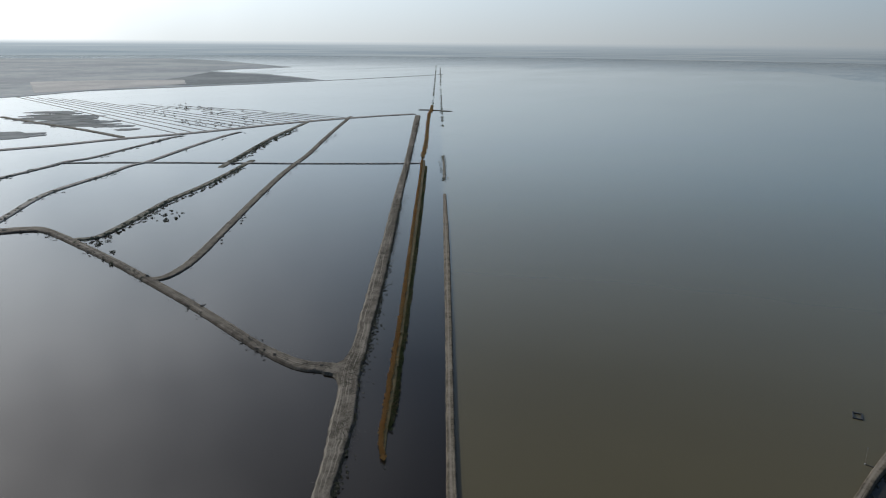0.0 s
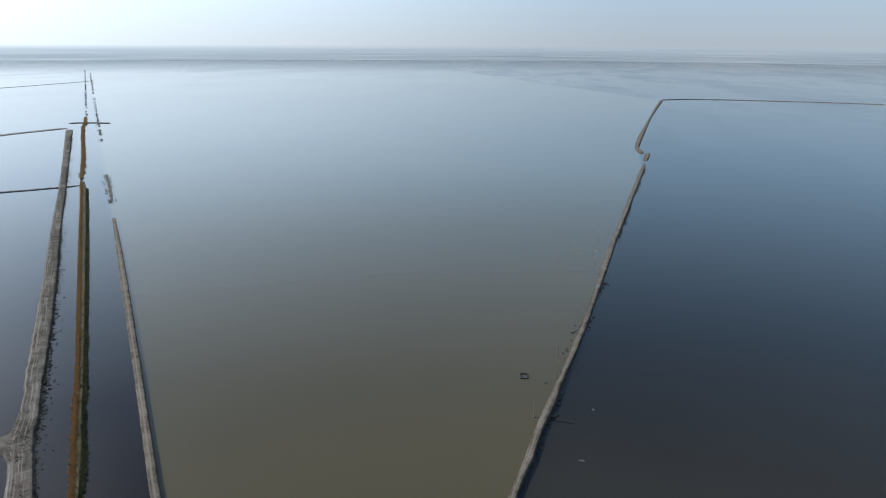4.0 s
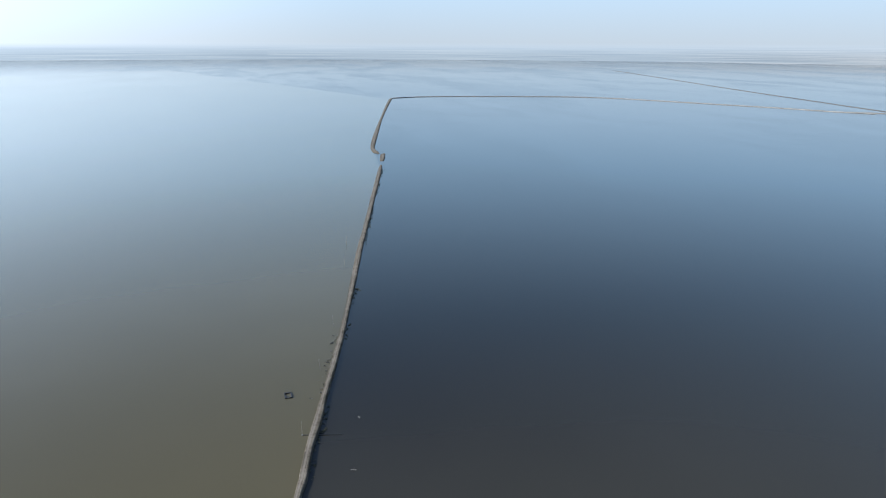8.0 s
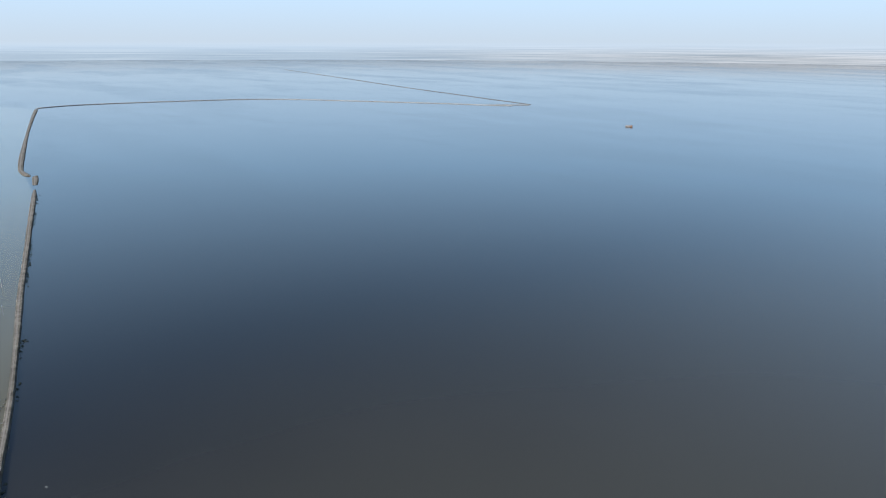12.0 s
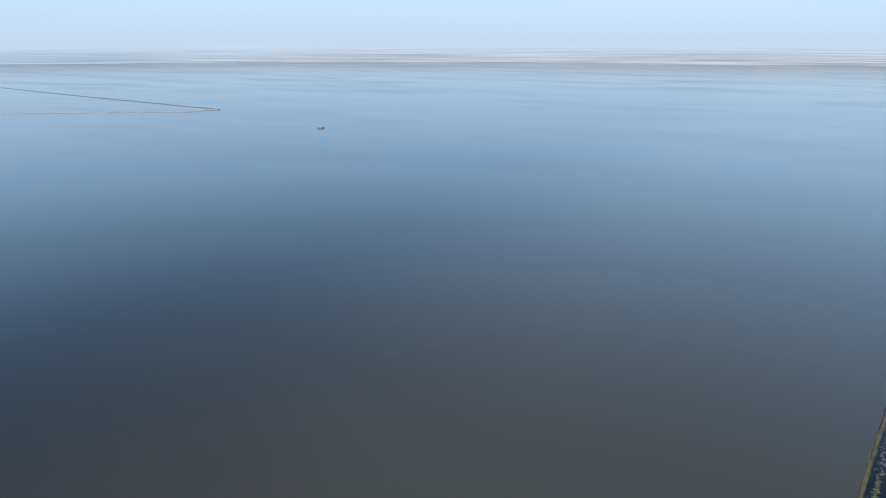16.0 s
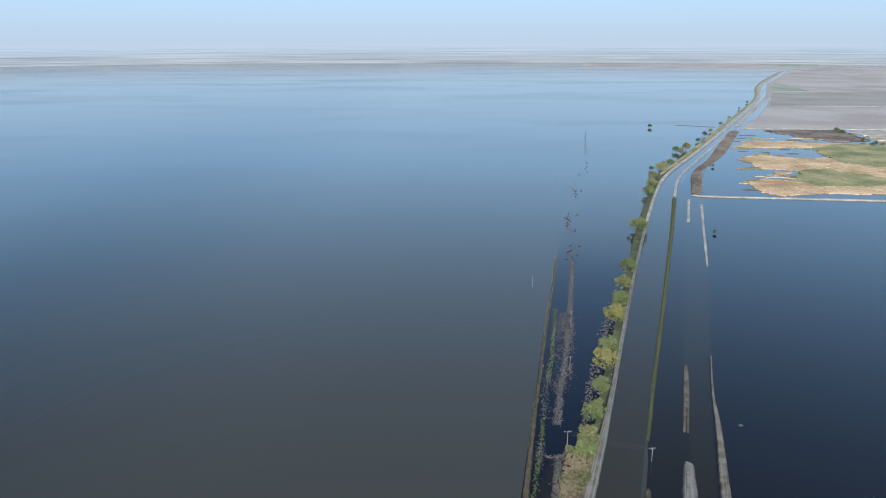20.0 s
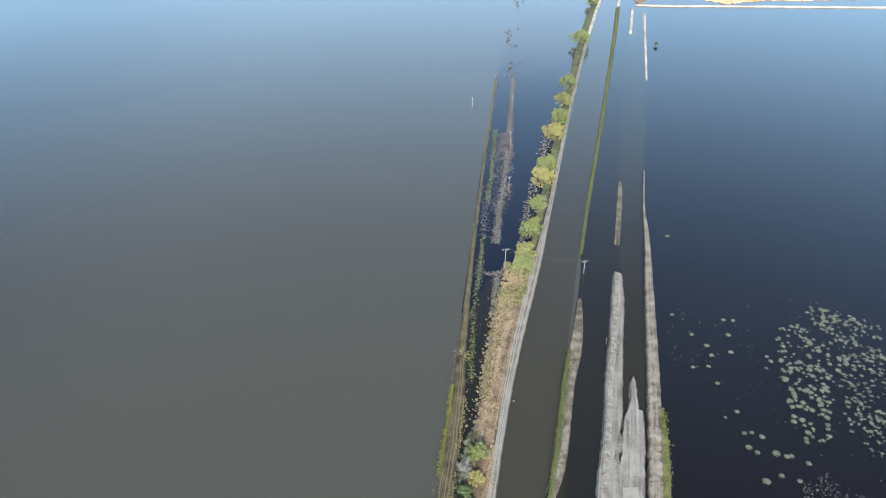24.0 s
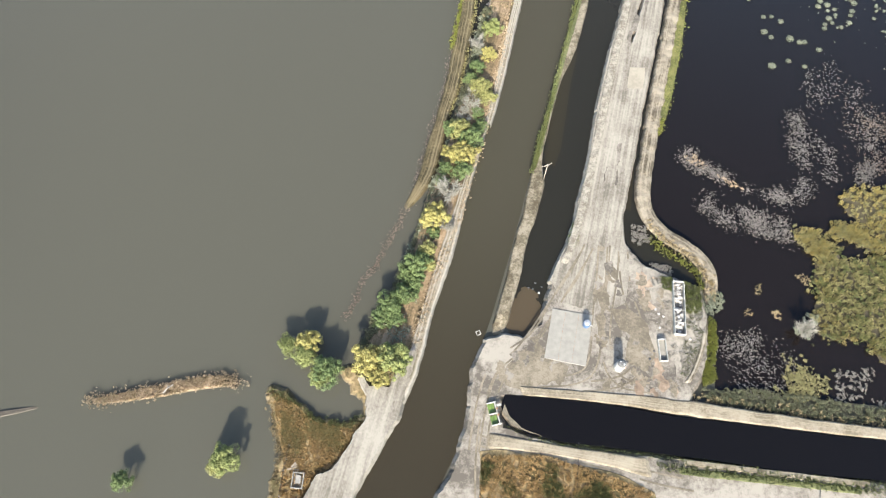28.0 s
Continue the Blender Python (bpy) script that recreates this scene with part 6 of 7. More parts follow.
def make_bush(seed):
    rng = np.random.default_rng(seed)
    root = tagged(new("water_bush"), "round grey-green bush standing in dark water", "bush", "bushes in the east pond")
    part("stem", tube([(0, 0, -0.3), (0.05, 0.02, 0.2), (0, 0.05, 0.5)], 0.06, 0.03, 5), M_BARK, root)
    lobes = [(0.45 * math.cos(k * 1.26), 0.45 * math.sin(k * 1.26), rng.uniform(0.2, 0.4)) for k in range(5)] + [(0, 0, 0.5)]
    v, q = leaves(rng, lobes, [0.42] * 6, 45, 0.3)
    f = new("foliage", fast_mesh("foliage", v, q, M_BUSH))
    f.parent = root
    return root


BUSHES = [make_bush(s) for s in range(4)]
spots = [(x, y, w / 2) for x, y, w, _ in [(121.8, 210.5, 1.8, "b"), (106.4, 165.3, 1.4, "b"), (108.5, 155.6, 1.5, "b"), (110.8, 150.3, 1.8, "b"), (110.4, 146.1, 1.7, "b"), (118.8, 154.3, 1.8, "b"), (116.3, 146.9, 1.7, "b"), (103.4, 141.9, 1.5, "b"), (107.7, 141.8, 1.5, "b"), (107.3, 135.2, 1.4, "b"), (107.8, 124.7, 1.6, "b"), (104.1, 123.1, 1.1, "b"), (106.3, 117.7, 1.4, "b"), (108.2, 117.7, 1.4, "b"), (110.0, 116.1, 1.7, "b"), (105.4, 113.2, 1.9, "b"), (106.6, 111.5, 1.5, "b"), (110.8, 110.8, 2.2, "b"), (112.9, 109.7, 1.6, "b"), (104.7, 103.3, 2.2, "b"), (108.9, 104.5, 1.6, "b"), (112.2, 102.7, 1.4, "b"), (116.8, 107.3, 1.6, "b"), (120.5, 161.4, 1.5, "b"), (123.2, 160.9, 1.5, "b"), (125.3, 144.3, 1.4, "b"), (125.4, 142.3, 1.6, "b"), (122.9, 139.7, 1.2, "b"), (114.0, 109.7, 1.5, "b")]]
spots += [(x, y, s) for x, y, _, s in inside([(133.5, 155.7), (143, 157.6), (144.6, 145.8), (135.8, 128.1), (126.9, 114.7), (121.7, 111.3), (118.5, 113.4), (119.9, 121), (124.1, 133.3)], 190, 0.7, 0, 50)]
spots += [(x, y, s) for x, y, _, s in inside([(147, 165.7), (157.5, 162.1), (172.3, 146.2), (163.2, 117.7), (145.7, 104.2), (134.3, 108.6), (133.4, 120), (145.4, 145.8)], 75, 0.68, 0, 51, 0.06)]
more = inside([(147, 165.7), (157.5, 162.1), (172.3, 146.2), (163.2, 117.7), (145.7, 104.2), (134.3, 108.6), (133.4, 120), (145.4, 145.8)], 220, 0.62, 0, 55, 0.06) + inside([(144.2, 143.4), (159.3, 144.7), (136.1, 104.9), (130.8, 112.5), (137.6, 127.9)], 120, 0.62, 0, 56)
for i, (x, y, s) in enumerate(spots):
    copy_thing(BUSHES[i % 4], Matrix.LocRotScale((x, y, 0.0), Euler((0, 0, i * 2.1)), (s, s, s * 0.75)))
for o in BUSHES:
    for c in list(o.children):
        bpy.data.objects.remove(c)
    bpy.data.objects.remove(o)
scatter("brush", more, T_BRUSH, L_SAGE, "far grey-green bushes in the pond", "bush")
scatter("brush", inside([(104.7, 167.5), (153.7, 175.7), (170.4, 154.2), (158.3, 110.4), (134.6, 95), (120.5, 106.1), (113.5, 121.5), (97.9, 139.8)], 260, 0.22, 0.0, 52), T_BRUSH, L_SAGE, "specks of floating weed on the pond", "weed")
scatter("brush", inside([(-165.6, -307.8), (-184.1, -315.1), (-164, -266.3), (-155.7, -278)], 14, 1.3, 0.0, 53), T_BRUSH, L_DARK, "dark bushes standing in the pond", "brush")
scatter("brush", inside([(-212.8, -332.5), (-235, -341.6), (-235.5, -327.2), (-214.8, -313.5)], 22, 1.1, 0.0, 54), T_BRUSH, L_DARK, "dark bushes standing in the pond", "brush")

# ---- poles and wires ----
M_POLE = plain("weathered_pole_wood", (0.2, 0.17, 0.14), 0.9, 0, 0.3, 2)
M_PALEWOOD = plain("pale_pole_wood", (0.19, 0.175, 0.155), 0.85, 0, 0.2, 2)
M_WIRE = plain("wire", (0.03, 0.03, 0.03), 0.5, 0.6, 0.1, 1)
M_CERAMIC = plain("insulator_ceramic", (0.35, 0.32, 0.3), 0.3, 0, 0.1, 4)
M_WHITE = plain("chalky_white_paint", (0.225, 0.22, 0.205), 0.75, 0, 0.35, 1.5)
M_STEEL = plain("galvanised_steel", (0.3, 0.305, 0.31), 0.55, 0.6, 0.25, 2)
M_CONC = plain("worn_concrete", (0.142, 0.135, 0.122), 0.9, 0, 0.14, 0.8)
M_BLUE = plain("faded_blue_paint", (0.04, 0.075, 0.14), 0.45, 0, 0.25, 2)
M_BLACKP = plain("black_plastic_pipe", (0.015, 0.015, 0.016), 0.5, 0, 0.3, 2)
M_SLIME = plain("green_algae_water", (0.06, 0.1, 0.022), 0.5, 0, 0.35, 2)
M_DULL = plain("dull_tank_paint", (0.06, 0.062, 0.064), 0.9, 0, 0.45, 3)
M_RUST = plain("rusty_metal", (0.17, 0.09, 0.05), 0.85, 0.2, 0.4, 3)


def box(sx, sy, sz, x=0.0, y=0.0, z=0.0, bev=0.02, turn=0.0):
    """A bevelled block that stands on z."""
    bm = bmesh.new()
    bmesh.ops.create_cube(bm, size=1.0)
    bmesh.ops.scale(bm, vec=(sx, sy, sz), verts=bm.verts)
    if bev:
        bmesh.ops.bevel(bm, geom=bm.edges[:], offset=bev, segments=1, affect="EDGES")
    bmesh.ops.transform(bm, matrix=pose(x, y, z + sz / 2, 0, 0, turn), verts=bm.verts)
    return bm


def lathe(profile, sides=20):
    """A turned shape from (radius, height) rows."""
    bm = bmesh.new()
    rings = [[bm.verts.new((r * math.cos(k * math.tau / sides), r * math.sin(k * math.tau / sides), z)) for k in range(sides)] for r, z in profile]
    for a, b in zip(rings, rings[1:]):
        for k in range(sides):
            bm.faces.new((a[k], a[(k + 1) % sides], b[(k + 1) % sides], b[k]))
    bm.faces.new(rings[0][::-1])
    bm.faces.new(rings[-1])
    return bm


def make_pole(x, y, tall, turn, wood, label, arm=True):
    root = tagged(new("utility_pole"), label, "utility pole", "poles along the water")
    root.matrix_basis = pose(x, y, 0, 0, 0, turn)
    part("post", tube([(0, 0, -1.0), (0, 0, tall * 0.5), (0.03, 0, tall)], 0.13, 0.09, 8), wood, root)
    if arm:
        bar = part("crossarm", box(2.2, 0.11, 0.12, 0, 0.12, tall - 0.55), wood, root)
        for k in (-1.05, 0.0, 1.05):
            part("insulator", lathe([(0.03, 0), (0.07, 0.05), (0.07, 0.12), (0.03, 0.2)], 8), M_CERAMIC, bar, "", pose(k, 0.12, tall - 0.39))
        for k in (-1, 1):
            part("brace", tube([(0, 0.1, tall - 1.2), (k * 0.7, 0.14, tall - 0.5)], 0.025, 0.025, 5), M_STEEL, root)
    return root


def sag(a, b, drop, lift):
    """A hanging wire from a to b."""
    a, b = Vector(a), Vector(b)
    pts = [a.lerp(b, k / 14) - Vector((0, 0, drop * 4 * (k / 14) * (1 - k / 14))) for k in range(15)]
    ob = tagged(new("wire"), "thin dark power wire hanging between poles", "wire", "power wires")
    me = bpy.data.meshes.new("wire")
    bm = tube(pts, 0.035, 0.035, 4)
    bm.to_mesh(me)
    bm.free()
    me.materials.append(M_WIRE)
    ob.data = me
    return ob


POLE_AT = [(60.7, 194.6), (86, 190), (89.1, 345.2), (79.5, 294.5), (68.8, 347.9), (71.7, 252.2), (128.5, 644.4), (146.3, 652.6)]
POLE_AT2 = [(49.4, 76.4)]
for i, (x, y) in enumerate(POLE_AT + POLE_AT2):
    make_pole(x, y, (8.0, 5.0, 7.0, 8.0, 6.0, 6.0, 7.0, 7.0, 6.0)[i], (8, 8, 12, 12, 12, 12, 12, 12, 20)[i], M_PALEWOOD if i < 6 else M_POLE, "weathered wooden pole with a crossarm standing in water", i not in (4, 6, 7))
pa, pb = POLE_AT[0], POLE_AT[1]


def wires(a, b, za, zb, drop):
    for k in (-1.05, 0.0, 1.05):
        me = bpy.data.meshes.new("wire")
        A, B = Vector((a[0] + k * 0.2, a[1] + k, za)), Vector((b[0] + k * 0.2, b[1] + k, zb))
        bm = tube([A.lerp(B, q / 12) - Vector((0, 0, drop * 4 * (q / 12) * (1 - q / 12))) for q in range(13)], 0.03, 0.03, 4)
        bm.to_mesh(me)
        bm.free()
        me.materials.append(M_WIRE)
        tagged(new("wire", me), "thin dark power wire hanging between poles", "wire", "power wires")


wires(pa, pb, 7.6, 4.6, 1.0)
# three overhead wires, laid low over the verge as black pipes
for a, b in zip([(42.9, 23.2), (49.4, 22.1), (90.7, 14.2)], [(39.9, 6.3), (46.6, 6), (87.2, 3.8)]):
    me = bpy.data.meshes.new("wire")
    bm = tube([(a[0], a[1], 1.25), (b[0], b[1], 1.35)], 0.06, 0.06, 4)
    bm.to_mesh(me)
    bm.free()
    me.materials.append(M_BLACKP)
    tagged(new("pipe", me), "thin dark overhead wire laid low across the verge", "hose", "hoses by the drain")

# stakes along the north levee
for i, (x, y) in enumerate([(-211.9, 11.9), (-249.3, 19.5), (-172.7, 4.2), (-324.6, 31.5), (-364.6, 36.5), (-489.7, 93.7)][:5]):
    root = tagged(new("stake"), "thin leaning wooden stake in the shallows", "stake", "stakes by the levee")
    root.matrix_basis = pose(x, y, -0.5, 3 - i, 4 - i * 2, 0)
    part("shaft", tube([(0, 0, 0), (0.02, 0, 2.4), (0, 0.03, 4.6)], 0.07, 0.05, 6), M_POLE, root)
    part("cap", lathe([(0.06, 4.58), (0.09, 4.62), (0.09, 4.7), (0.04, 4.74)], 8), M_STEEL, root)
root = tagged(new("boom"), "dark floating pipe reaching out from the levee", "pipe")
p0, p1 = [(-172.4, 4.2), (-170.4, 15.3)]
part("pipe", tube([(*p0, 0.1), ((p0[0] + p1[0]) / 2, (p0[1] + p1[1]) / 2, 0.12), (*p1, 0.05)], 0.12, 0.1, 6), M_BLACKP, root)
part("collar", lathe([(0.16, -0.1), (0.2, 0.0), (0.2, 0.2), (0.16, 0.3)], 10), M_STEEL, root, "", pose(*p0, 0))

# ---- floating frames ----
def make_frame(name, label, x, y, sx, sy, wide, tall, mat, turn):
    root = tagged(new(name), label, "raft")
    root.matrix_basis = pose(x, y, -0.05, 0, 0, turn)
    for s in (-1, 1):
        part("side_beam", box(wide, sy, tall, s * (sx - wide) / 2, 0, 0, 0.04), mat, root)
        part("end_beam", box(sx - 2 * wide - 0.01, wide, tall, 0, s * (sy - wide) / 2, 0, 0.04), mat, root)
    for s in (-1, 1):
        for q in (-1, 1):
            part("corner_float", lathe([(wide * 0.3, tall), (wide * 0.38, tall + 0.04), (wide * 0.38, tall + 0.1), (wide * 0.2, tall + 0.14)], 10), mat, root, "", pose(s * (sx - wide) / 2, q * (sy - wide) / 2, 0))
    return root


RX, RY = [(-196.5, 1)][0]
make_frame("floating_frame", "black rectangular pipe frame floating on muddy water", RX, RY, 3.6, 2.4, 0.42, 0.36, M_BLACKP, 6)
FX, FY = [(33.2, 43.5)][0]
make_frame("floating_frame", "small white square frame floating in the canal", FX, FY, 0.9, 0.9, 0.16, 0.15, M_WHITE, 20)

# ---- pump house out on the lake ----
BX, BY = [(-584.2, 819.9)][0]
root = tagged(new("pump_house"), "small white flooded pump house with a brown end", "building")
root.matrix_basis = pose(BX, BY, 0, 0, 0, 30) @ Matrix.Diagonal((0.75, 0.75, 0.75, 1))
part("deck", box(14, 4.2, 0.4, 0, 0, -0.1, 0.05), M_CONC, root)
part("wall", box(8.5, 3.6, 2.0, -2.2, 0, 0.3, 0.05), M_WHITE, root)
part("roof", box(9.0, 4.0, 0.25, -2.2, 0, 2.3, 0.08), M_WHITE, root)
part("engine_shed", box(3.6, 3.4, 2.4, 4.2, 0, 0.3, 0.06), M_RUST, root, "rusty brown engine shed")
for k in (-5, -2, 1):
    part("door", box(1.1, 0.06, 1.6, k, -1.84, 0.35, 0.01), M_RUST, root)

# ---- yard ----
PA, PB, PC, PD = [(45, 37.7), (52.5, 35.7), (55.2, 45.5), (47.7, 47.3)]
bm = bmesh.new()
lo = [bm.verts.new((*p, 1.0)) for p in (PA, PB, PC, PD)]
hi = [bm.verts.new((*p, 1.24)) for p in (PA, PB, PC, PD)]
bm.faces.new(hi)
for k in range(4):
    bm.faces.new((lo[k], lo[(k + 1) % 4], hi[(k + 1) % 4], hi[k]))
bmesh.ops.bevel(bm, geom=[e for e in bm.edges if e.verts[0] in hi and e.verts[1] in hi], offset=0.04, segments=1, affect="EDGES")
root = tagged(new("concrete_pad"), "smooth grey concrete pad in the dirt yard", "slab")
part("slab", bm, M_CONC, root)
for f in (0.33, 0.66):
    a = Vector((*PA, 1.245)).lerp(Vector((*PB, 1.245)), f)
    b = Vector((*PD, 1.245)).lerp(Vector((*PC, 1.245)), f)
    part("joint", tube([a.lerp(b, 0.02), a.lerp(b, 0.98)], 0.012, 0.012, 4), M_RUST, root)

TX, TY = [(53.6, 43.6)][0]
root = tagged(new("pump_tank"), "dark blue tank with a dull lid on the pad", "tank")
root.matrix_basis = pose(TX, TY, 1.24, 0, 0, -12)
part("body", lathe([(0.66, 0.06), (0.7, 0.12), (0.7, 1.35), (0.62, 1.5)], 24), M_BLUE, root)
part("lid", lathe([(0.6, 1.5), (0.56, 1.6), (0.3, 1.7), (0.12, 1.72)], 24), M_STEEL, root, "dull steel domed lid")
part("base", box(1.7, 1.7, 0.07, 0, 0, 0), M_CONC, root)
part("pipe", tube([(0.68, 0, 0.3), (1.1, 0, 0.3), (1.15, 0, 0.05)], 0.06, 0.06, 8), M_STEEL, root)

SX, SY = [(58.5, 35.2)][0]
root = tagged(new("water_tank"), "pale upright cylindrical water tank in the yard", "tank")
root.matrix_basis = pose(SX, SY, 1.1) @ Matrix.Diagonal((0.76, 0.76, 0.82, 1))
part("base_ring", lathe([(1.35, -0.05), (1.35, 0.14), (1.25, 0.18)], 28), M_CONC, root)
part("shell", lathe([(1.1, 0.18), (1.12, 0.25), (1.12, 3.5), (1.06, 3.6)], 28), M_WHITE, root)
top_part = part("dome", lathe([(1.06, 3.6), (0.85, 3.82), (0.5, 3.98), (0.2, 4.03)], 28), M_DULL, root, "dull grey domed roof")
part("hatch", lathe([(0.25, 0), (0.27, 0.1), (0.2, 0.16)], 14), M_STEEL, top_part, "", pose(0.45, -0.35, 3.86))
part("vent", lathe([(0.1, 0), (0.1, 0.2), (0.16, 0.22), (0.04, 0.34)], 12), M_STEEL, top_part, "", pose(-0.35, 0.3, 3.92))
for k in (-0.2, 0.2):
    part("ladder_rail", tube([(k, -1.22, 0.2), (k, -1.22, 3.9)], 0.025, 0.025, 5), M_STEEL, root)
for q in range(11):
    part("rung", tube([(-0.2, -1.22, 0.5 + q * 0.3), (0.2, -1.22, 0.5 + q * 0.3)], 0.016, 0.016, 5), M_STEEL, root)
for q in (1.0, 2.0, 3.0):
    part("hoop", lathe([(1.12, q), (1.14, q + 0.02), (1.14, q + 0.06), (1.12, q + 0.08)], 28), M_STEEL, root)
part("outlet_pipe", tube([(1.1, -0.2, 0.5), (1.7, -0.3, 0.5), (1.8, -0.3, 0.1)], 0.09, 0.09, 8), M_RUST, root)


def make_trough(label, c, length, width, tall, turn, wall):
    root = tagged(new("trough"), label, "trough")
    root.matrix_basis = pose(*c, 1.1, 0, 0, turn)
    part("floor", box(width - 2 * wall - 0.01, length - 2 * wall - 0.01, 0.12, 0, 0, 0.0), M_CONC, root)
    for s in (-1, 1):
        part("side_wall", box(wall, length, tall, s * (width - wall) / 2, 0, 0, 0.03), M_WHITE, root)
        part("end_wall", box(width - 2 * wall - 0.01, wall, tall, 0, s * (length - wall) / 2, 0, 0.03), M_WHITE, root)
    for q in range(1, int(length / 2.4)):
        part("cross_bar", box(width - 2 * wall - 0.01, 0.12, 0.14, 0, -length / 2 + q * 2.4, tall - 0.16, 0.02), M_WHITE, root)
    return root


C1, C2, C3, C4 = [(71.4, 51.5), (73.8, 51.2), (72.3, 40.5), (69.6, 40.8)]
mid = ((C1[0] + C2[0] + C3[0] + C4[0]) / 4, (C1[1] + C2[1] + C3[1] + C4[1]) / 4)
AXIS = math.degrees(math.atan2(C1[0] + C2[0] - C3[0] - C4[0], C1[1] + C2[1] - C3[1] - C4[1]))
LEN = math.hypot(C1[0] + C2[0] - C3[0] - C4[0], C1[1] + C2[1] - C3[1] - C4[1]) / 2
make_trough("long open white trough full of pale rubble", mid, LEN, 2.15, 1.1, -AXIS, 0.14)
rng = np.random.default_rng(8)
M_JUNK = [plain("pale_rubble", (0.26, 0.25, 0.235), 0.85, 0, 0.3, 3), plain("grey_rubble", (0.2, 0.2, 0.2), 0.85, 0, 0.4, 3), plain("black_rubble", (0.03, 0.03, 0.032), 0.7, 0, 0.4, 3)]


def make_chunk(x, y, z, size, mat, group, label):
    bm = bmesh.new()
    bmesh.ops.create_icosphere(bm, subdivisions=1, radius=size)
    for v in bm.verts:
        v.co *= rng.uniform(0.6, 1.25)
        v.co.z *= 0.6
    me = bpy.data.meshes.new("rubble_chunk")
    bm.to_mesh(me)
    bm.free()
    me.materials.append(mat)
    ob = tagged(new("rubble_chunk", me), label, "rubble", group)
    ob.matrix_basis = pose(x, y, z, 0, 0, rng.uniform(0, 360))


for i in range(90):
    u, v = rng.uniform(-0.72, 0.72), rng.uniform(-LEN / 2 + 0.5, LEN / 2 - 0.5)
    q = pose(*mid, 0, 0, 0, -AXIS) @ Vector((u, v, 0))
    k = rng.choice(3, p=(0.55, 0.2, 0.25))
    make_chunk(q.x, q.y, 1.1 + 0.25 + rng.uniform(0, 0.35), rng.uniform(0.16, 0.42), M_JUNK[k], "rubble in the trough", ("pale broken rubble chunk in the trough", "grey broken rubble chunk in the trough", "black rubbish bundle in the trough")[k])
D1, D2, D3, D4 = [(66.9, 40.1), (68.3, 40), (67.5, 35.8), (66.1, 35.9)]
make_trough("small open pale concrete trough in the dirt", ((D1[0] + D3[0]) / 2, (D1[1] + D3[1]) / 2), abs(D1[1] - D3[1]), abs(D2[0] - D1[0]) + 0.1, 0.8, -3, 0.15)
for x, y, w, k in [(67.9, 45.2, 1.1, "p"), (67.4, 46.1, 0.9, "g"), (64.6, 36.5, 1.1, "b"), (65.7, 37.9, 0.8, "b"), (60.3, 36.2, 0.9, "b"), (59.6, 35.0, 0.7, "p"), (45.1, 53.1, 0.8, "b"), (45.6, 51.0, 0.9, "p"), (44.5, 51.9, 0.7, "b"), (46.3, 52.2, 0.7, "b"), (67.6, 42.4, 0.8, "p"), (72.9, 39.9, 0.9, "p"), (68.7, 44.6, 0.9, "p"), (43.7, 52.2, 0.7, "b")]:
    make_chunk(x, y, 1.12 if x > 50 else 0.1, w * 0.32, M_JUNK["pgb".index(k)], "rocks about the yard", {"p": "pale broken rock lying on the dirt", "g": "grey broken rock lying on the dirt", "b": "dark scrap lump lying on the dirt"}[k])

# headgate at the end of the drain
GX, GY = [(34.8, 27.9)][0]
root = tagged(new("headgate"), "white concrete headgate with two green algae basins", "headgate")
root.matrix_basis = pose(GX, GY, 1.1, 0, 0, 10) @ Matrix.Diagonal((0.8, 0.8, 0.8, 1))
for s in (-1, 1):
    part("basin", box(1.5, 2.0, 0.12, -0.3, s * 1.35, 0.03, 0.02), M_SLIME, root, "bright green algae in the basin")
    part("side_wall", box(2.2, 0.2, 0.8, 0, s * 2.5, 0, 0.03), M_WHITE, root)
part("back_wall", box(0.2, 4.78, 0.9, 0.75, 0, 0, 0.03), M_WHITE, root)
part("middle_wall", box(1.7, 0.2, 0.8, -0.25, 0, 0, 0.03), M_WHITE, root)
part("walkway", box(1.2, 0.5, 0.1, 1.5, 1.6, 0.75, 0.02), M_WHITE, root)
for s in (-0.7, 0.7):
    part("gate_stem", tube([(0.75, s, 0.9), (0.75, s, 1.9)], 0.035, 0.035, 6), M_STEEL, root)
    part("hand_wheel", lathe([(0.04, 1.86), (0.24, 1.88), (0.24, 1.92), (0.04, 1.94)], 14), M_RUST, root, "", pose(0.75, s, 0))

land("drain_apron", [(36.9, 29.6), (37.6, 27.4), (39.6, 25.2), (43.2, 23.4), (40.2, 24.6), (37.8, 25.9), (36.4, 28.2)], 1.26, M_TRACK, "grey silted apron at the head of the drain", "apron", ragged=0.1, step=0.4, skirt=0.25)

# box and fence on the point
QX, QY = [(-0.1, 18.3)][0]
root = tagged(new("valve_box"), "pale open concrete valve box in dry grass", "valve box")
root.matrix_basis = pose(QX, QY, 0.6, 0, 0, -8) @ Matrix.Diagonal((0.85, 0.85, 0.85, 1))
for s in (-1, 1):
    part("side_wall", box(0.2, 3.2, 0.7, s * 1.1, 0, 0, 0.03), M_CONC, root)
    part("end_wall", box(1.98, 0.2, 0.7, 0, s * 1.5, 0, 0.03), M_CONC, root)
part("cover", box(1.1, 1.6, 0.12, 0.1, 0.2, 0.55, 0.03), M_CONC, root, "pale cover plate")
part("floor", box(1.9, 2.7, 0.1, 0, 0, 0.02, 0.01), M_CONC, root)
WX, WY = [(-1.1, 20.5)][0]
root = tagged(new("plank_pile"), "pale broken planks lying in dry grass", "planks")
root.matrix_basis = pose(WX, WY, 0.68, 0, 0, 15)
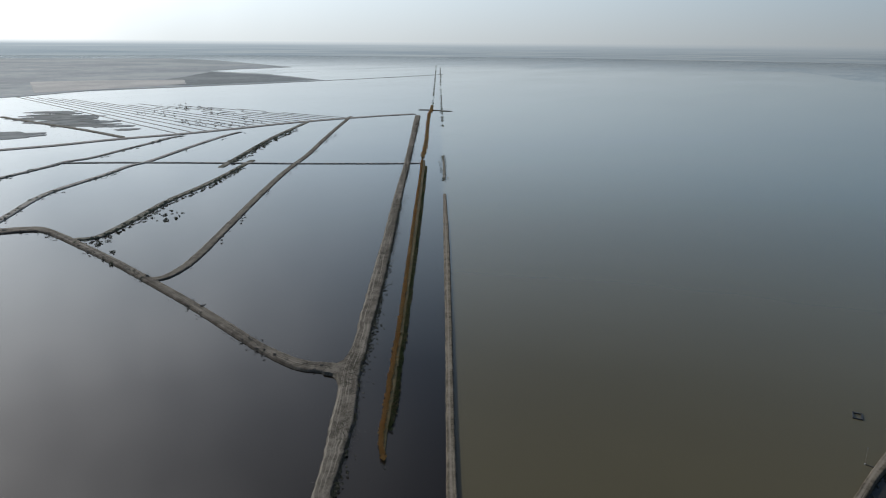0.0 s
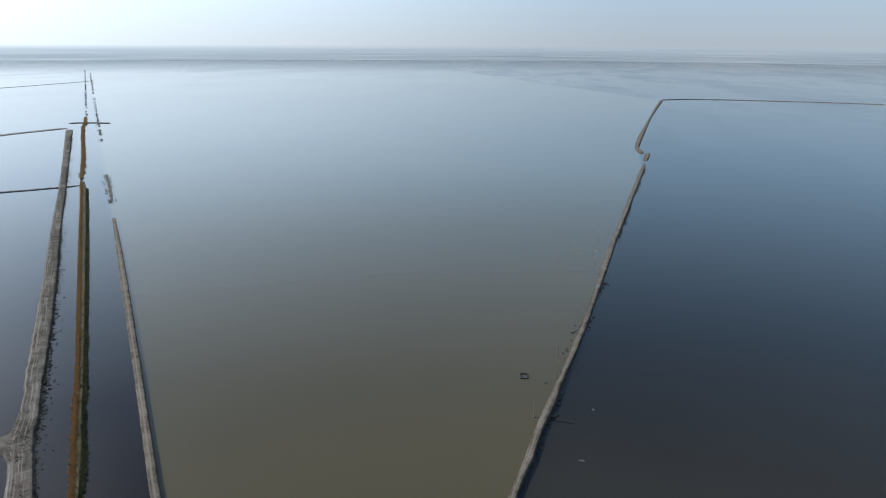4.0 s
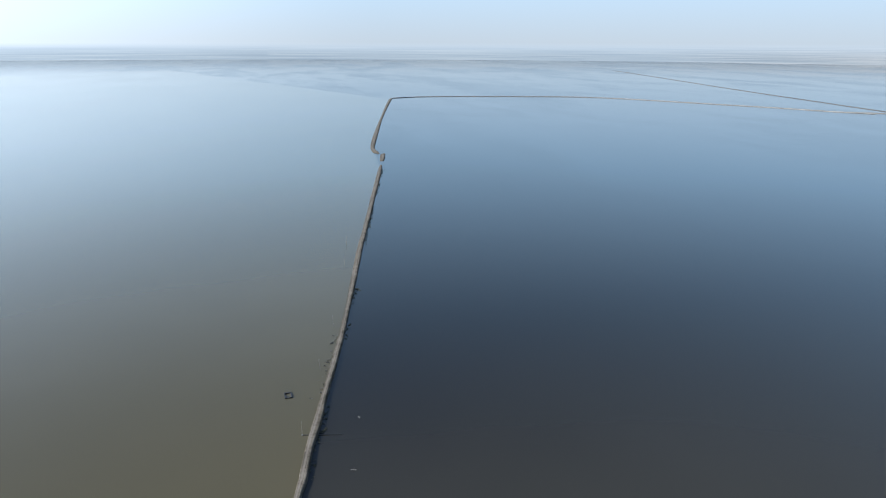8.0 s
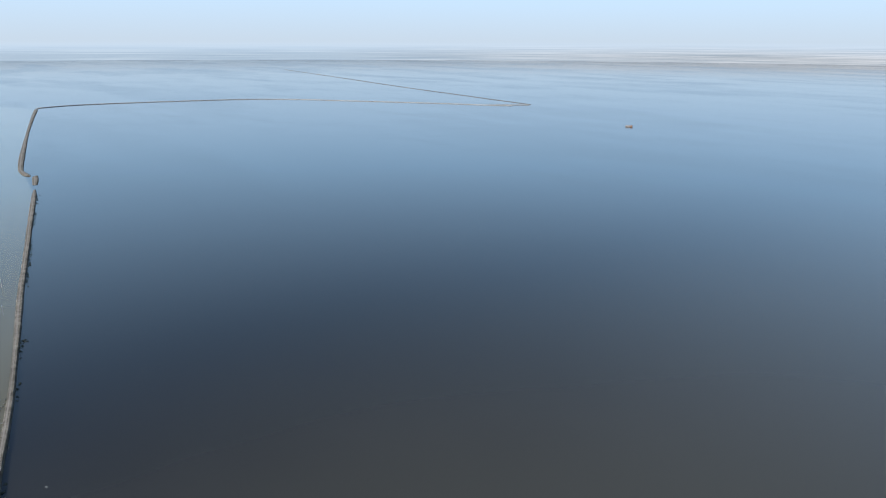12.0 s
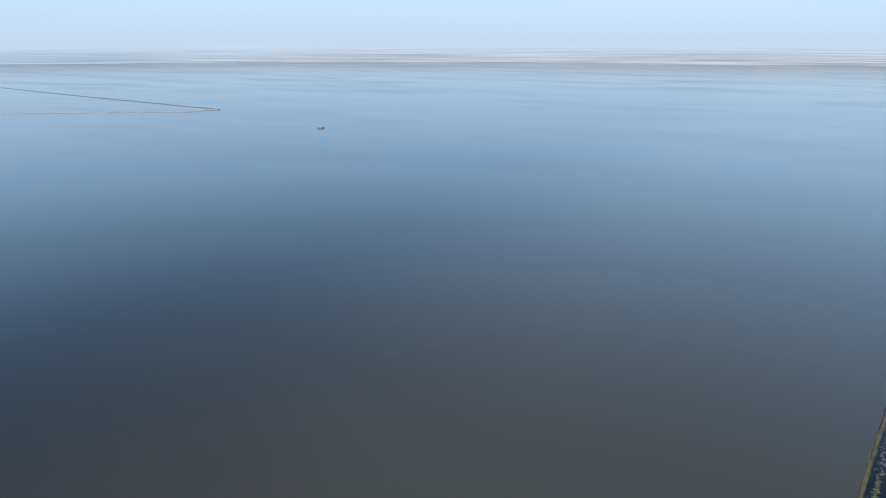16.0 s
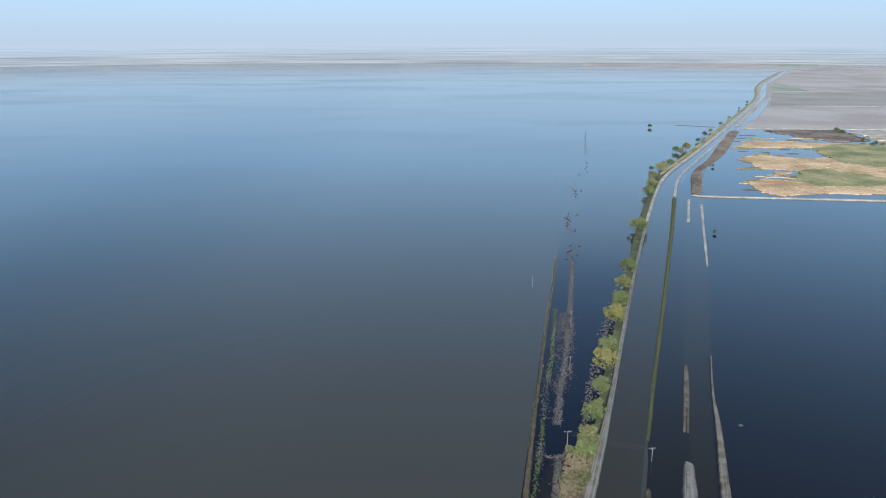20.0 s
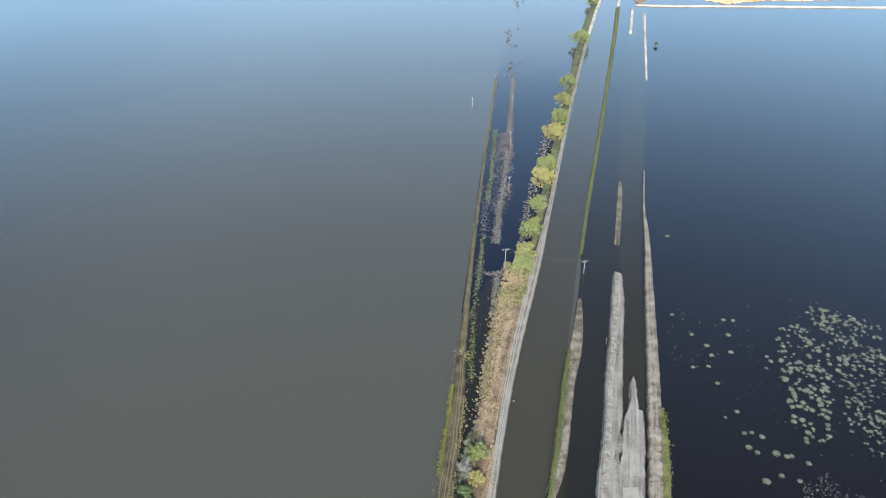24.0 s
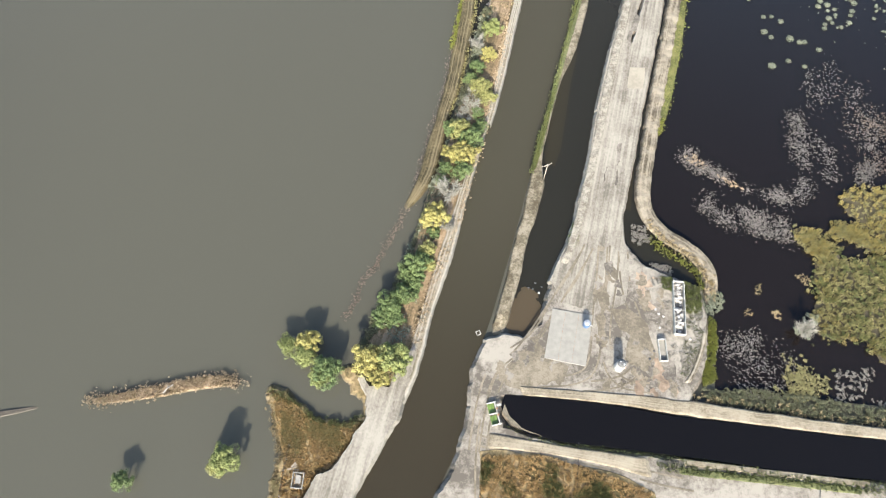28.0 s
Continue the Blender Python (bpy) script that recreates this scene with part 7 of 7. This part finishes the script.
for i in range(4):
    part("plank", box(2.0 - i * 0.3, 0.22, 0.08, 0.1 * i, 0.25 * i - 0.3, 0.09 * (i % 2), 0.01, i * 17 - 20), M_PALEWOOD, root)
ends = [(-1.7, 24.3), (-2.1, 21.9), (-2.5, 20), (-2.9, 17.7), (-3.1, 15.8)]
root = tagged(new("fence"), "dark post and wire fence at the water's edge", "fence")
for x, y in ends:
    part("post", tube([(x, y, 0.2), (x, y, 2.2)], 0.06, 0.05, 6), M_POLE, root)
for q in (1.4, 2.0):
    part("strand", tube([(x, y, q) for x, y in ends], 0.02, 0.02, 4), M_WIRE, root)
LX, LY = [(-24.4, 35.6)][0]
root = tagged(new("driftwood"), "bleached white forked log on the straw island", "log")
root.matrix_basis = pose(LX, LY, 0.55, 0, 0, 40)
part("trunk", tube([(-1.1, 0, 0), (0, 0.1, 0.25), (1.2, 0, 0.15)], 0.16, 0.08, 7), M_PALEWOOD, root)
part("branch", tube([(0.2, 0.1, 0.25), (0.4, 0.9, 0.3)], 0.08, 0.03, 6), M_PALEWOOD, root)

# repaired patch and wet ruts on the causeway
land("road_patch", [(71.9, 103.7), (75.4, 103.4), (73.9, 97.7), (70.3, 98)], 1.145, M_PATCH, "pale repaired patch on the causeway", "road", ragged=0.15, step=0.5, skirt=0.3)
for poly in ([(75.7, 119.4), (76.6, 118), (75.4, 114.3), (74.3, 114), (72.8, 109.7), (72.8, 112.7), (74.4, 116)], [(78.9, 123.6), (79.6, 123), (78, 118.4), (77.4, 117.9)], [(66.1, 83.4), (66.9, 83.9), (65.9, 79.4), (65, 78)], [(64.5, 76.7), (65.1, 77.2), (64.3, 73.3), (63.8, 73.3)], [(58.9, 56.2), (60.5, 56.6), (60.6, 54.2), (59.1, 53.3)], [(62.6, 78.2), (62.8, 78.2), (61.2, 72.1), (60.9, 72.1)]):
    land("ground_stain", poly, 1.16, M_STAIN, "dark oily stain on the causeway", ragged=0.35, step=0.4, skirt=0.15, freq=0.6)

rng = np.random.default_rng(44)
LINE = [(93, 178), (84, 150), (77, 128), (71, 109), (66, 93), (61, 76), (57.5, 62)]
SCUFFS = along(LINE, 1.5, 1.9, 1.0, 0.0, 441, 0.55)
for i, (x, y, z, size) in enumerate(SCUFFS):
    long, wide = size * rng.uniform(0.9, 2.4), size * rng.uniform(0.12, 0.34)
    a = radians(72.6 + rng.uniform(-5, 5))
    rim_pts = [(x + long * math.cos(q) * math.cos(a) - wide * math.sin(q) * math.sin(a), y + long * math.cos(q) * math.sin(a) + wide * math.sin(q) * math.cos(a)) for q in (k * math.tau / 12 for k in range(12))]
    land("ground_scuff", rim_pts, 1.15 + 0.0008 * i, (M_TRACK, M_STAIN, M_CHALK)[i % 3], ("worn wheel scuff on the causeway", "damp dark scuff on the causeway", "dried pale mud on the causeway")[i % 3], ragged=0.22, step=0.3, skirt=0.06, freq=0.9)

# ---- flooded ridges, mud and marsh patches ----
first, second = [(-573.9, -1214), (-444.7, -618.9)]
third, fourth = [(-652.6, -882), (-666.6, -563.1)]
RIDGES = 15
for i in range(RIDGES):
    f = i / (RIDGES - 1)
    a = np.array(first) * (1 - f) + np.array(third) * f
    b = np.array(second) * (1 - f) + np.array(fourth) * f
    pieces = ((0.0, 1.0),) if i < 6 else ((0.12 + 0.1 * (i % 3), 0.4 + 0.05 * (i % 4)), (0.5 + 0.04 * (i % 3), 0.97))
    for s0, s1 in pieces:
        strip("ridge", pairs_of([tuple(a + (b - a) * (s0 + (s1 - s0) * k / 3)) for k in range(4)], 1.7), 0.3, M_FARDIRT, "low drowned field ridge", "ridge", step=4.0, ragged=1.2)
MUD_AT = inside([(-410.6, -851.6), (-477.9, -936.7), (-496.7, -890.6), (-465.7, -783.1), (-438.8, -687), (-402.9, -651.1), (-414.5, -758.2)], 60, 1.0, 0, 63) + inside([(-326.7, -776.8), (-353.3, -764.8), (-324.5, -711.5), (-306.6, -709.4)], 12, 1.0, 0, 64)
for i, (x, y, z, s) in enumerate(MUD_AT):
    long, wide = s * (16 + 20 * abs(wob(x, y, 0.02))), s * 7
    turn = radians(150) + 0.5 * wob(x, y, 0.01, 4)
    rim_pts = [(x + long * math.cos(q) * math.cos(turn) - wide * math.sin(q) * math.sin(turn), y + long * math.cos(q) * math.sin(turn) + wide * math.sin(q) * math.cos(turn)) for q in (k * math.tau / 14 for k in range(14))]
    land("ground_mudflat", rim_pts, 0.15 + 0.003 * i, M_HAZED, "brown mud flat in the flooded field", ragged=5.0, step=3.0, freq=0.09, skirt=0.5)
scatter("brush", inside([(-567.2, -928.8), (-670.1, -905.3), (-577, -635), (-509.5, -605.5), (-495.6, -673.2)], 160, 1.2, 0.0, 60, 0.02), T_BRUSH, L_GREY, "drowned weeds between field ridges", "brush")
marsh_z = 0.5
for poly, mat, text in (
        ([(372.9, 841.8), (418.2, 900.4), (463.7, 889.3), (523.7, 868.4), (467.5, 840.6), (413.5, 841.3)], M_OCHRE, "ochre marsh grass on a mud bank"),
        ([(342.6, 758.5), (374.1, 781.5), (416.7, 765.3), (496.5, 745.6), (651.4, 692.6), (455.9, 678.9), (391, 679.6), (367.8, 689.2), (342.7, 695.8), (345.6, 729.3)], M_OCHRE, "ochre marsh grass on a mud bank"),
        ([(301.7, 631.8), (324.5, 642.5), (351.7, 623.5), (387.2, 623.1), (421.7, 622.8), (568.1, 596.5), (392.5, 574.9), (335.7, 582.1), (305.6, 569), (292.9, 582.5)], M_OCHRE, "ochre marsh grass on a mud bank"),
        ([(344.1, 680.1), (361.9, 676.9), (345.4, 659.2)], M_OCHRE, "ochre marsh grass on a mud bank"),
        ([(467.5, 840.6), (516.7, 868.5), (565.1, 858.2), (764.7, 823.3), (665.4, 708.7), (469.3, 700.9), (438.1, 714.5), (448.5, 784.7)], M_MEADOW, "green marsh meadow"),
        ([(379, 689.1), (427.2, 694.9), (454, 675.9), (610.3, 645.2), (568.1, 596.5), (414, 610.1), (357.7, 605.7), (340.2, 631.5)], M_MEADOW, "green and brown marsh meadow"),
        ([(478.7, 1004.9), (586.2, 1009.9), (569.3, 898.3), (520.6, 888.6), (495.1, 955.1)], M_BROWN, "brown mud with drowned weeds"),
        ([(595, 996.7), (652.9, 1002.3), (905.5, 985.8), (776.3, 836.7), (600.8, 857.7), (589.4, 898.1)], M_SALT, "pale straw field")):
    marsh_z = marsh_z + 0.06
    land("ground_marsh", poly, marsh_z, mat, text, ragged=6.0, step=2.5, freq=0.07, skirt=0.8)
scatter("brush", along([(589.7, 1016.4), (570.2, 925.3), (568.3, 872.8), (571.4, 812.5)], 3.0, 2.0, 1.8, 0.3, 61), T_BRUSH, L_DARK, "dark hedge brush by the marsh", "brush")
scatter("brush", along([(238, 576.2), (253.1, 624.4), (283.5, 696.4), (310.9, 747.7), (359.4, 841.9), (415.7, 956.2)], 2.0, 2.0, 0.8, 0.8, 62), T_BRUSH, L_STRAW, "brown brush on the bank", "brush")
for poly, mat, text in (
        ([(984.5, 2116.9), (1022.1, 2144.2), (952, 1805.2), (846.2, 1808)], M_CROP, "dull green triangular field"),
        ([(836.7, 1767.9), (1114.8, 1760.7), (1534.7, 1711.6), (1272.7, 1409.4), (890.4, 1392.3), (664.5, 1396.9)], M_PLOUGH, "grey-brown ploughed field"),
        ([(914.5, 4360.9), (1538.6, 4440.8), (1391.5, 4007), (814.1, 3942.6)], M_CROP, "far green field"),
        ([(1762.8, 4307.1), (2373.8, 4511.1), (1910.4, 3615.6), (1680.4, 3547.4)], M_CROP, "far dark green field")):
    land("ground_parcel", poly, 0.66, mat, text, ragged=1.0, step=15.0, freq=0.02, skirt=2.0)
for line in ([(659.5, 1390.9), (879.4, 1374.2), (1220.8, 1349.5)], [(831.2, 1768.1), (1120.7, 1770.4), (1583.8, 1768.2)], [(1296.8, 2629.8), (1636.1, 2616.6), (2297, 2591.1)], [(457.5, 1032), (528.2, 1024.1), (660.8, 1015.4), (916.4, 998.4)]):
    strip("farm_track", pairs_of(line, 7.0), 0.9, M_SALT, "pale farm track between fields", "track", step=8.0)
strip("canal_bank", pairs_of([(1362.2, 2812.5), (951.8, 2036.6), (764.2, 1624.7), (581.2, 1284.5), (463, 1060)], 9.0), 1.0, M_SALT, "pale dirt bank of the far canal", "bank", step=5.0)

# stains on the yard and the lane south of the drain
for k, (poly, mat, text) in enumerate((
        ([(54.9, 41.2), (56.9, 45.7), (56.5, 50.3), (57.9, 52.6), (58.7, 50.2), (58.6, 47.3), (56.9, 41.1)], M_TRACK, "dark trampled soil in the yard"),
        ([(59.7, 47.2), (62.4, 47.1), (65, 43), (65.3, 38.5), (63.7, 35.3), (60.8, 36), (61.2, 40.9), (59.5, 43.8)], M_TRACK, "dark weedy soil in the yard"),
        ([(36.1, 34.6), (41.3, 39.7), (44.7, 41.8), (45.3, 39.5), (44.3, 37.4), (48.8, 35.5), (47.5, 32.9), (38, 32.4)], M_TRACK, "grey trampled soil in the yard"),
        ([(63.7, 35.3), (69.1, 36.1), (69.2, 30.8), (63.9, 30.5)], M_STAIN, "brown soil in the yard"))):
    land("ground_stain", poly, 1.14 + 0.008 * k, mat, text, ragged=1.6, step=1.0, skirt=0.2, freq=0.3)
strip("road", [(32.2, 25.3, 31.7, 21.6), (37.2, 24.1, 36.9, 21.3), (47.1, 21.8, 46.8, 19.6), (57, 20, 56.9, 16.6), (62.8, 18.8, 63, 14.2)], 1.35, M_ROAD, "pale dirt lane beside the drain", "road", step=1.5)
strip("road", [(63.4, 19.2, 63.2, 17.8), (76.6, 16.9, 76.3, 15.6), (91.1, 14.4, 90.7, 13.1), (102.4, 12.5, 102, 11.4)], 1.3, M_ROAD, "pale dirt track beside the drain", "road", step=1.5)

# worn and damp blotches of soil about the yard
BLOTS = inside([(58.2, 60), (62.4, 59.7), (61.4, 47.7), (65, 43), (64.9, 36.3), (60.9, 31.2), (54.6, 31.5), (54.9, 41.2)], 34, 0.9, 0, 81) + inside([(35.1, 35.7), (42, 40.8), (45, 39.5), (48.7, 34.5), (41.1, 32.2)], 14, 1.1, 0, 82) + inside([(61.7, 36.5), (70.2, 36), (70, 29.7), (61.7, 30.1)], 16, 1.0, 0, 83) + inside([(64.1, 55.9), (69.6, 53.2), (68.6, 45), (64.5, 46.4)], 16, 1.0, 0, 84)
for i, (x, y, z, s) in enumerate(BLOTS):
    rim_pts = [(x + s * (0.6 + 0.3 * math.sin(3 * q + x)) * math.cos(q), y + s * (1.1 + 0.4 * math.sin(2 * q + y)) * math.sin(q)) for q in (k * math.tau / 12 for k in range(12))]
    land("ground_stain", rim_pts, 1.15 + 0.0006 * i, (M_TRACK, M_STAIN, M_TRACK)[i % 3] if i < 48 else (M_BROWN, M_TRACK)[i % 2], "worn blotch of damp soil in the yard" if i < 48 else "brown weedy soil in the yard", ragged=0.7, step=0.35, skirt=0.1, freq=0.8)

# tyre tracks over the yard
for k, line in enumerate(([(61.6, 59.8), (60.1, 52.5), (57.8, 45.6), (56.5, 38.9), (57.4, 32.4), (64, 31)], [(59.3, 59.9), (57.9, 52.6), (56.1, 45.7), (54.5, 36.9), (51.7, 33.2), (42.2, 33.2), (35.9, 32.5)],
                          [(56.5, 60), (52.1, 52.9), (48.9, 49.5), (44.2, 41.8), (38.5, 38.8), (34.9, 35.7), (32.5, 29.5), (30.7, 21.6)], [(31.2, 12.2), (31.9, 21.6), (33.5, 28.5), (36.7, 35.6), (41.9, 40.2), (48.2, 48.4), (55, 57.6)],
                          [(63.1, 58.5), (62.3, 50), (63.6, 44.2), (63.7, 38.6), (61.2, 33.3), (54.6, 31.7), (44.3, 32.7)], [(31.1, 23.6), (35, 22.4), (43, 21.2), (52.7, 18.7), (62.2, 15.2), (70.8, 13.3)])):
    for side in (-0.9, 0.9):
        st = pairs_of(smooth_line([np.array(p, float) for p in line], 2), 2 * abs(side))
        rail = [(p[0], p[1]) if side < 0 else (p[2], p[3]) for p in st]
        verts, faces = [], []
        for i, q in enumerate(pairs_of(resample([np.array(p) for p in rail], 0.8), 0.34)):
            verts += [(q[0], q[1], 1.134 + 0.002 * k), (q[2], q[3], 1.134 + 0.002 * k)]
            if i and wob(q[0], q[1], 0.15, k) > -0.25:
                faces.append((2 * i - 2, 2 * i - 1, 2 * i + 1, 2 * i))
        tagged(mesh_object("tyre_track", verts, faces, M_TRACK), "worn tyre track in the dirt yard", "track", "", "structure")

strip("levee", pairs_of([(374.0, 1076.5), (403.2, 1064.1), (427.6, 1046.6)], 3.0), 0.4, M_VERGE, "low sunken levee reaching into the lake", step=2.0)
land("ground_marsh", [(421.7, 722.1), (449.9, 720.1), (474.5, 682), (467.1, 633.8), (448.5, 606), (430.4, 659.8), (409, 686.4)], 1.1, M_OCHRE, "orange marsh grass across the meadow", ragged=7.0, step=2.5, freq=0.08, skirt=0.8)
for k in range(9):
    f = (k + 0.5) / 9
    strip("crop_row", pairs_of([(596 - 44 * f, 985 - 210 * f), (640 - 60 * f, 978 - 220 * f), (702 - 150 * f, 972 - 232 * f)], 4.5), 1.25, M_OCHRE if k % 2 else M_MEADOW, "straw-coloured crop row in a stubble field", "crop", step=4.0)

# small islands of marsh grass beyond the canal
ISLETS = inside([(418.8, 956.1), (525.6, 954.6), (427.2, 694.9), (354.8, 582), (283.3, 582.6), (320.1, 696)], 90, 0.9, 0, 71)
for i, (x, y, z, s) in enumerate(ISLETS):
    a, b2 = s * (9 + 6 * abs(wob(x, y, 0.3))), s * 2.2
    ring_pts = [(x + a * math.cos(q * 0.524), y + b2 * math.sin(q * 0.524)) for q in range(12)]
    land("ground_islet", ring_pts, 0.3 + 0.003 * i, (M_OCHRE, M_MEADOW, M_DRY)[i % 3], "small islet of marsh grass", "islet", ragged=1.6, step=1.5, skirt=0.6, freq=0.2)

for x, y, w, k in [(-152.8, 16.3, 1.5, "a"), (-178.6, 20.8, 0.8, "b")]:
    root = tagged(new("driftwood"), "pale floating log on dark water", "log", "logs adrift")
    root.matrix_basis = pose(x, y, 0.05, 0, 0, 70 if k == "a" else 20)
    part("trunk", tube([(-w * 0.5, 0, 0), (0, 0.06, 0.05), (w * 0.5, 0, 0)], 0.13, 0.08, 7), M_PALEWOOD, root)
    part("branch", tube([(0, 0.05, 0.05), (0.2, 0.5, 0.12)], 0.06, 0.03, 5), M_PALEWOOD, root)
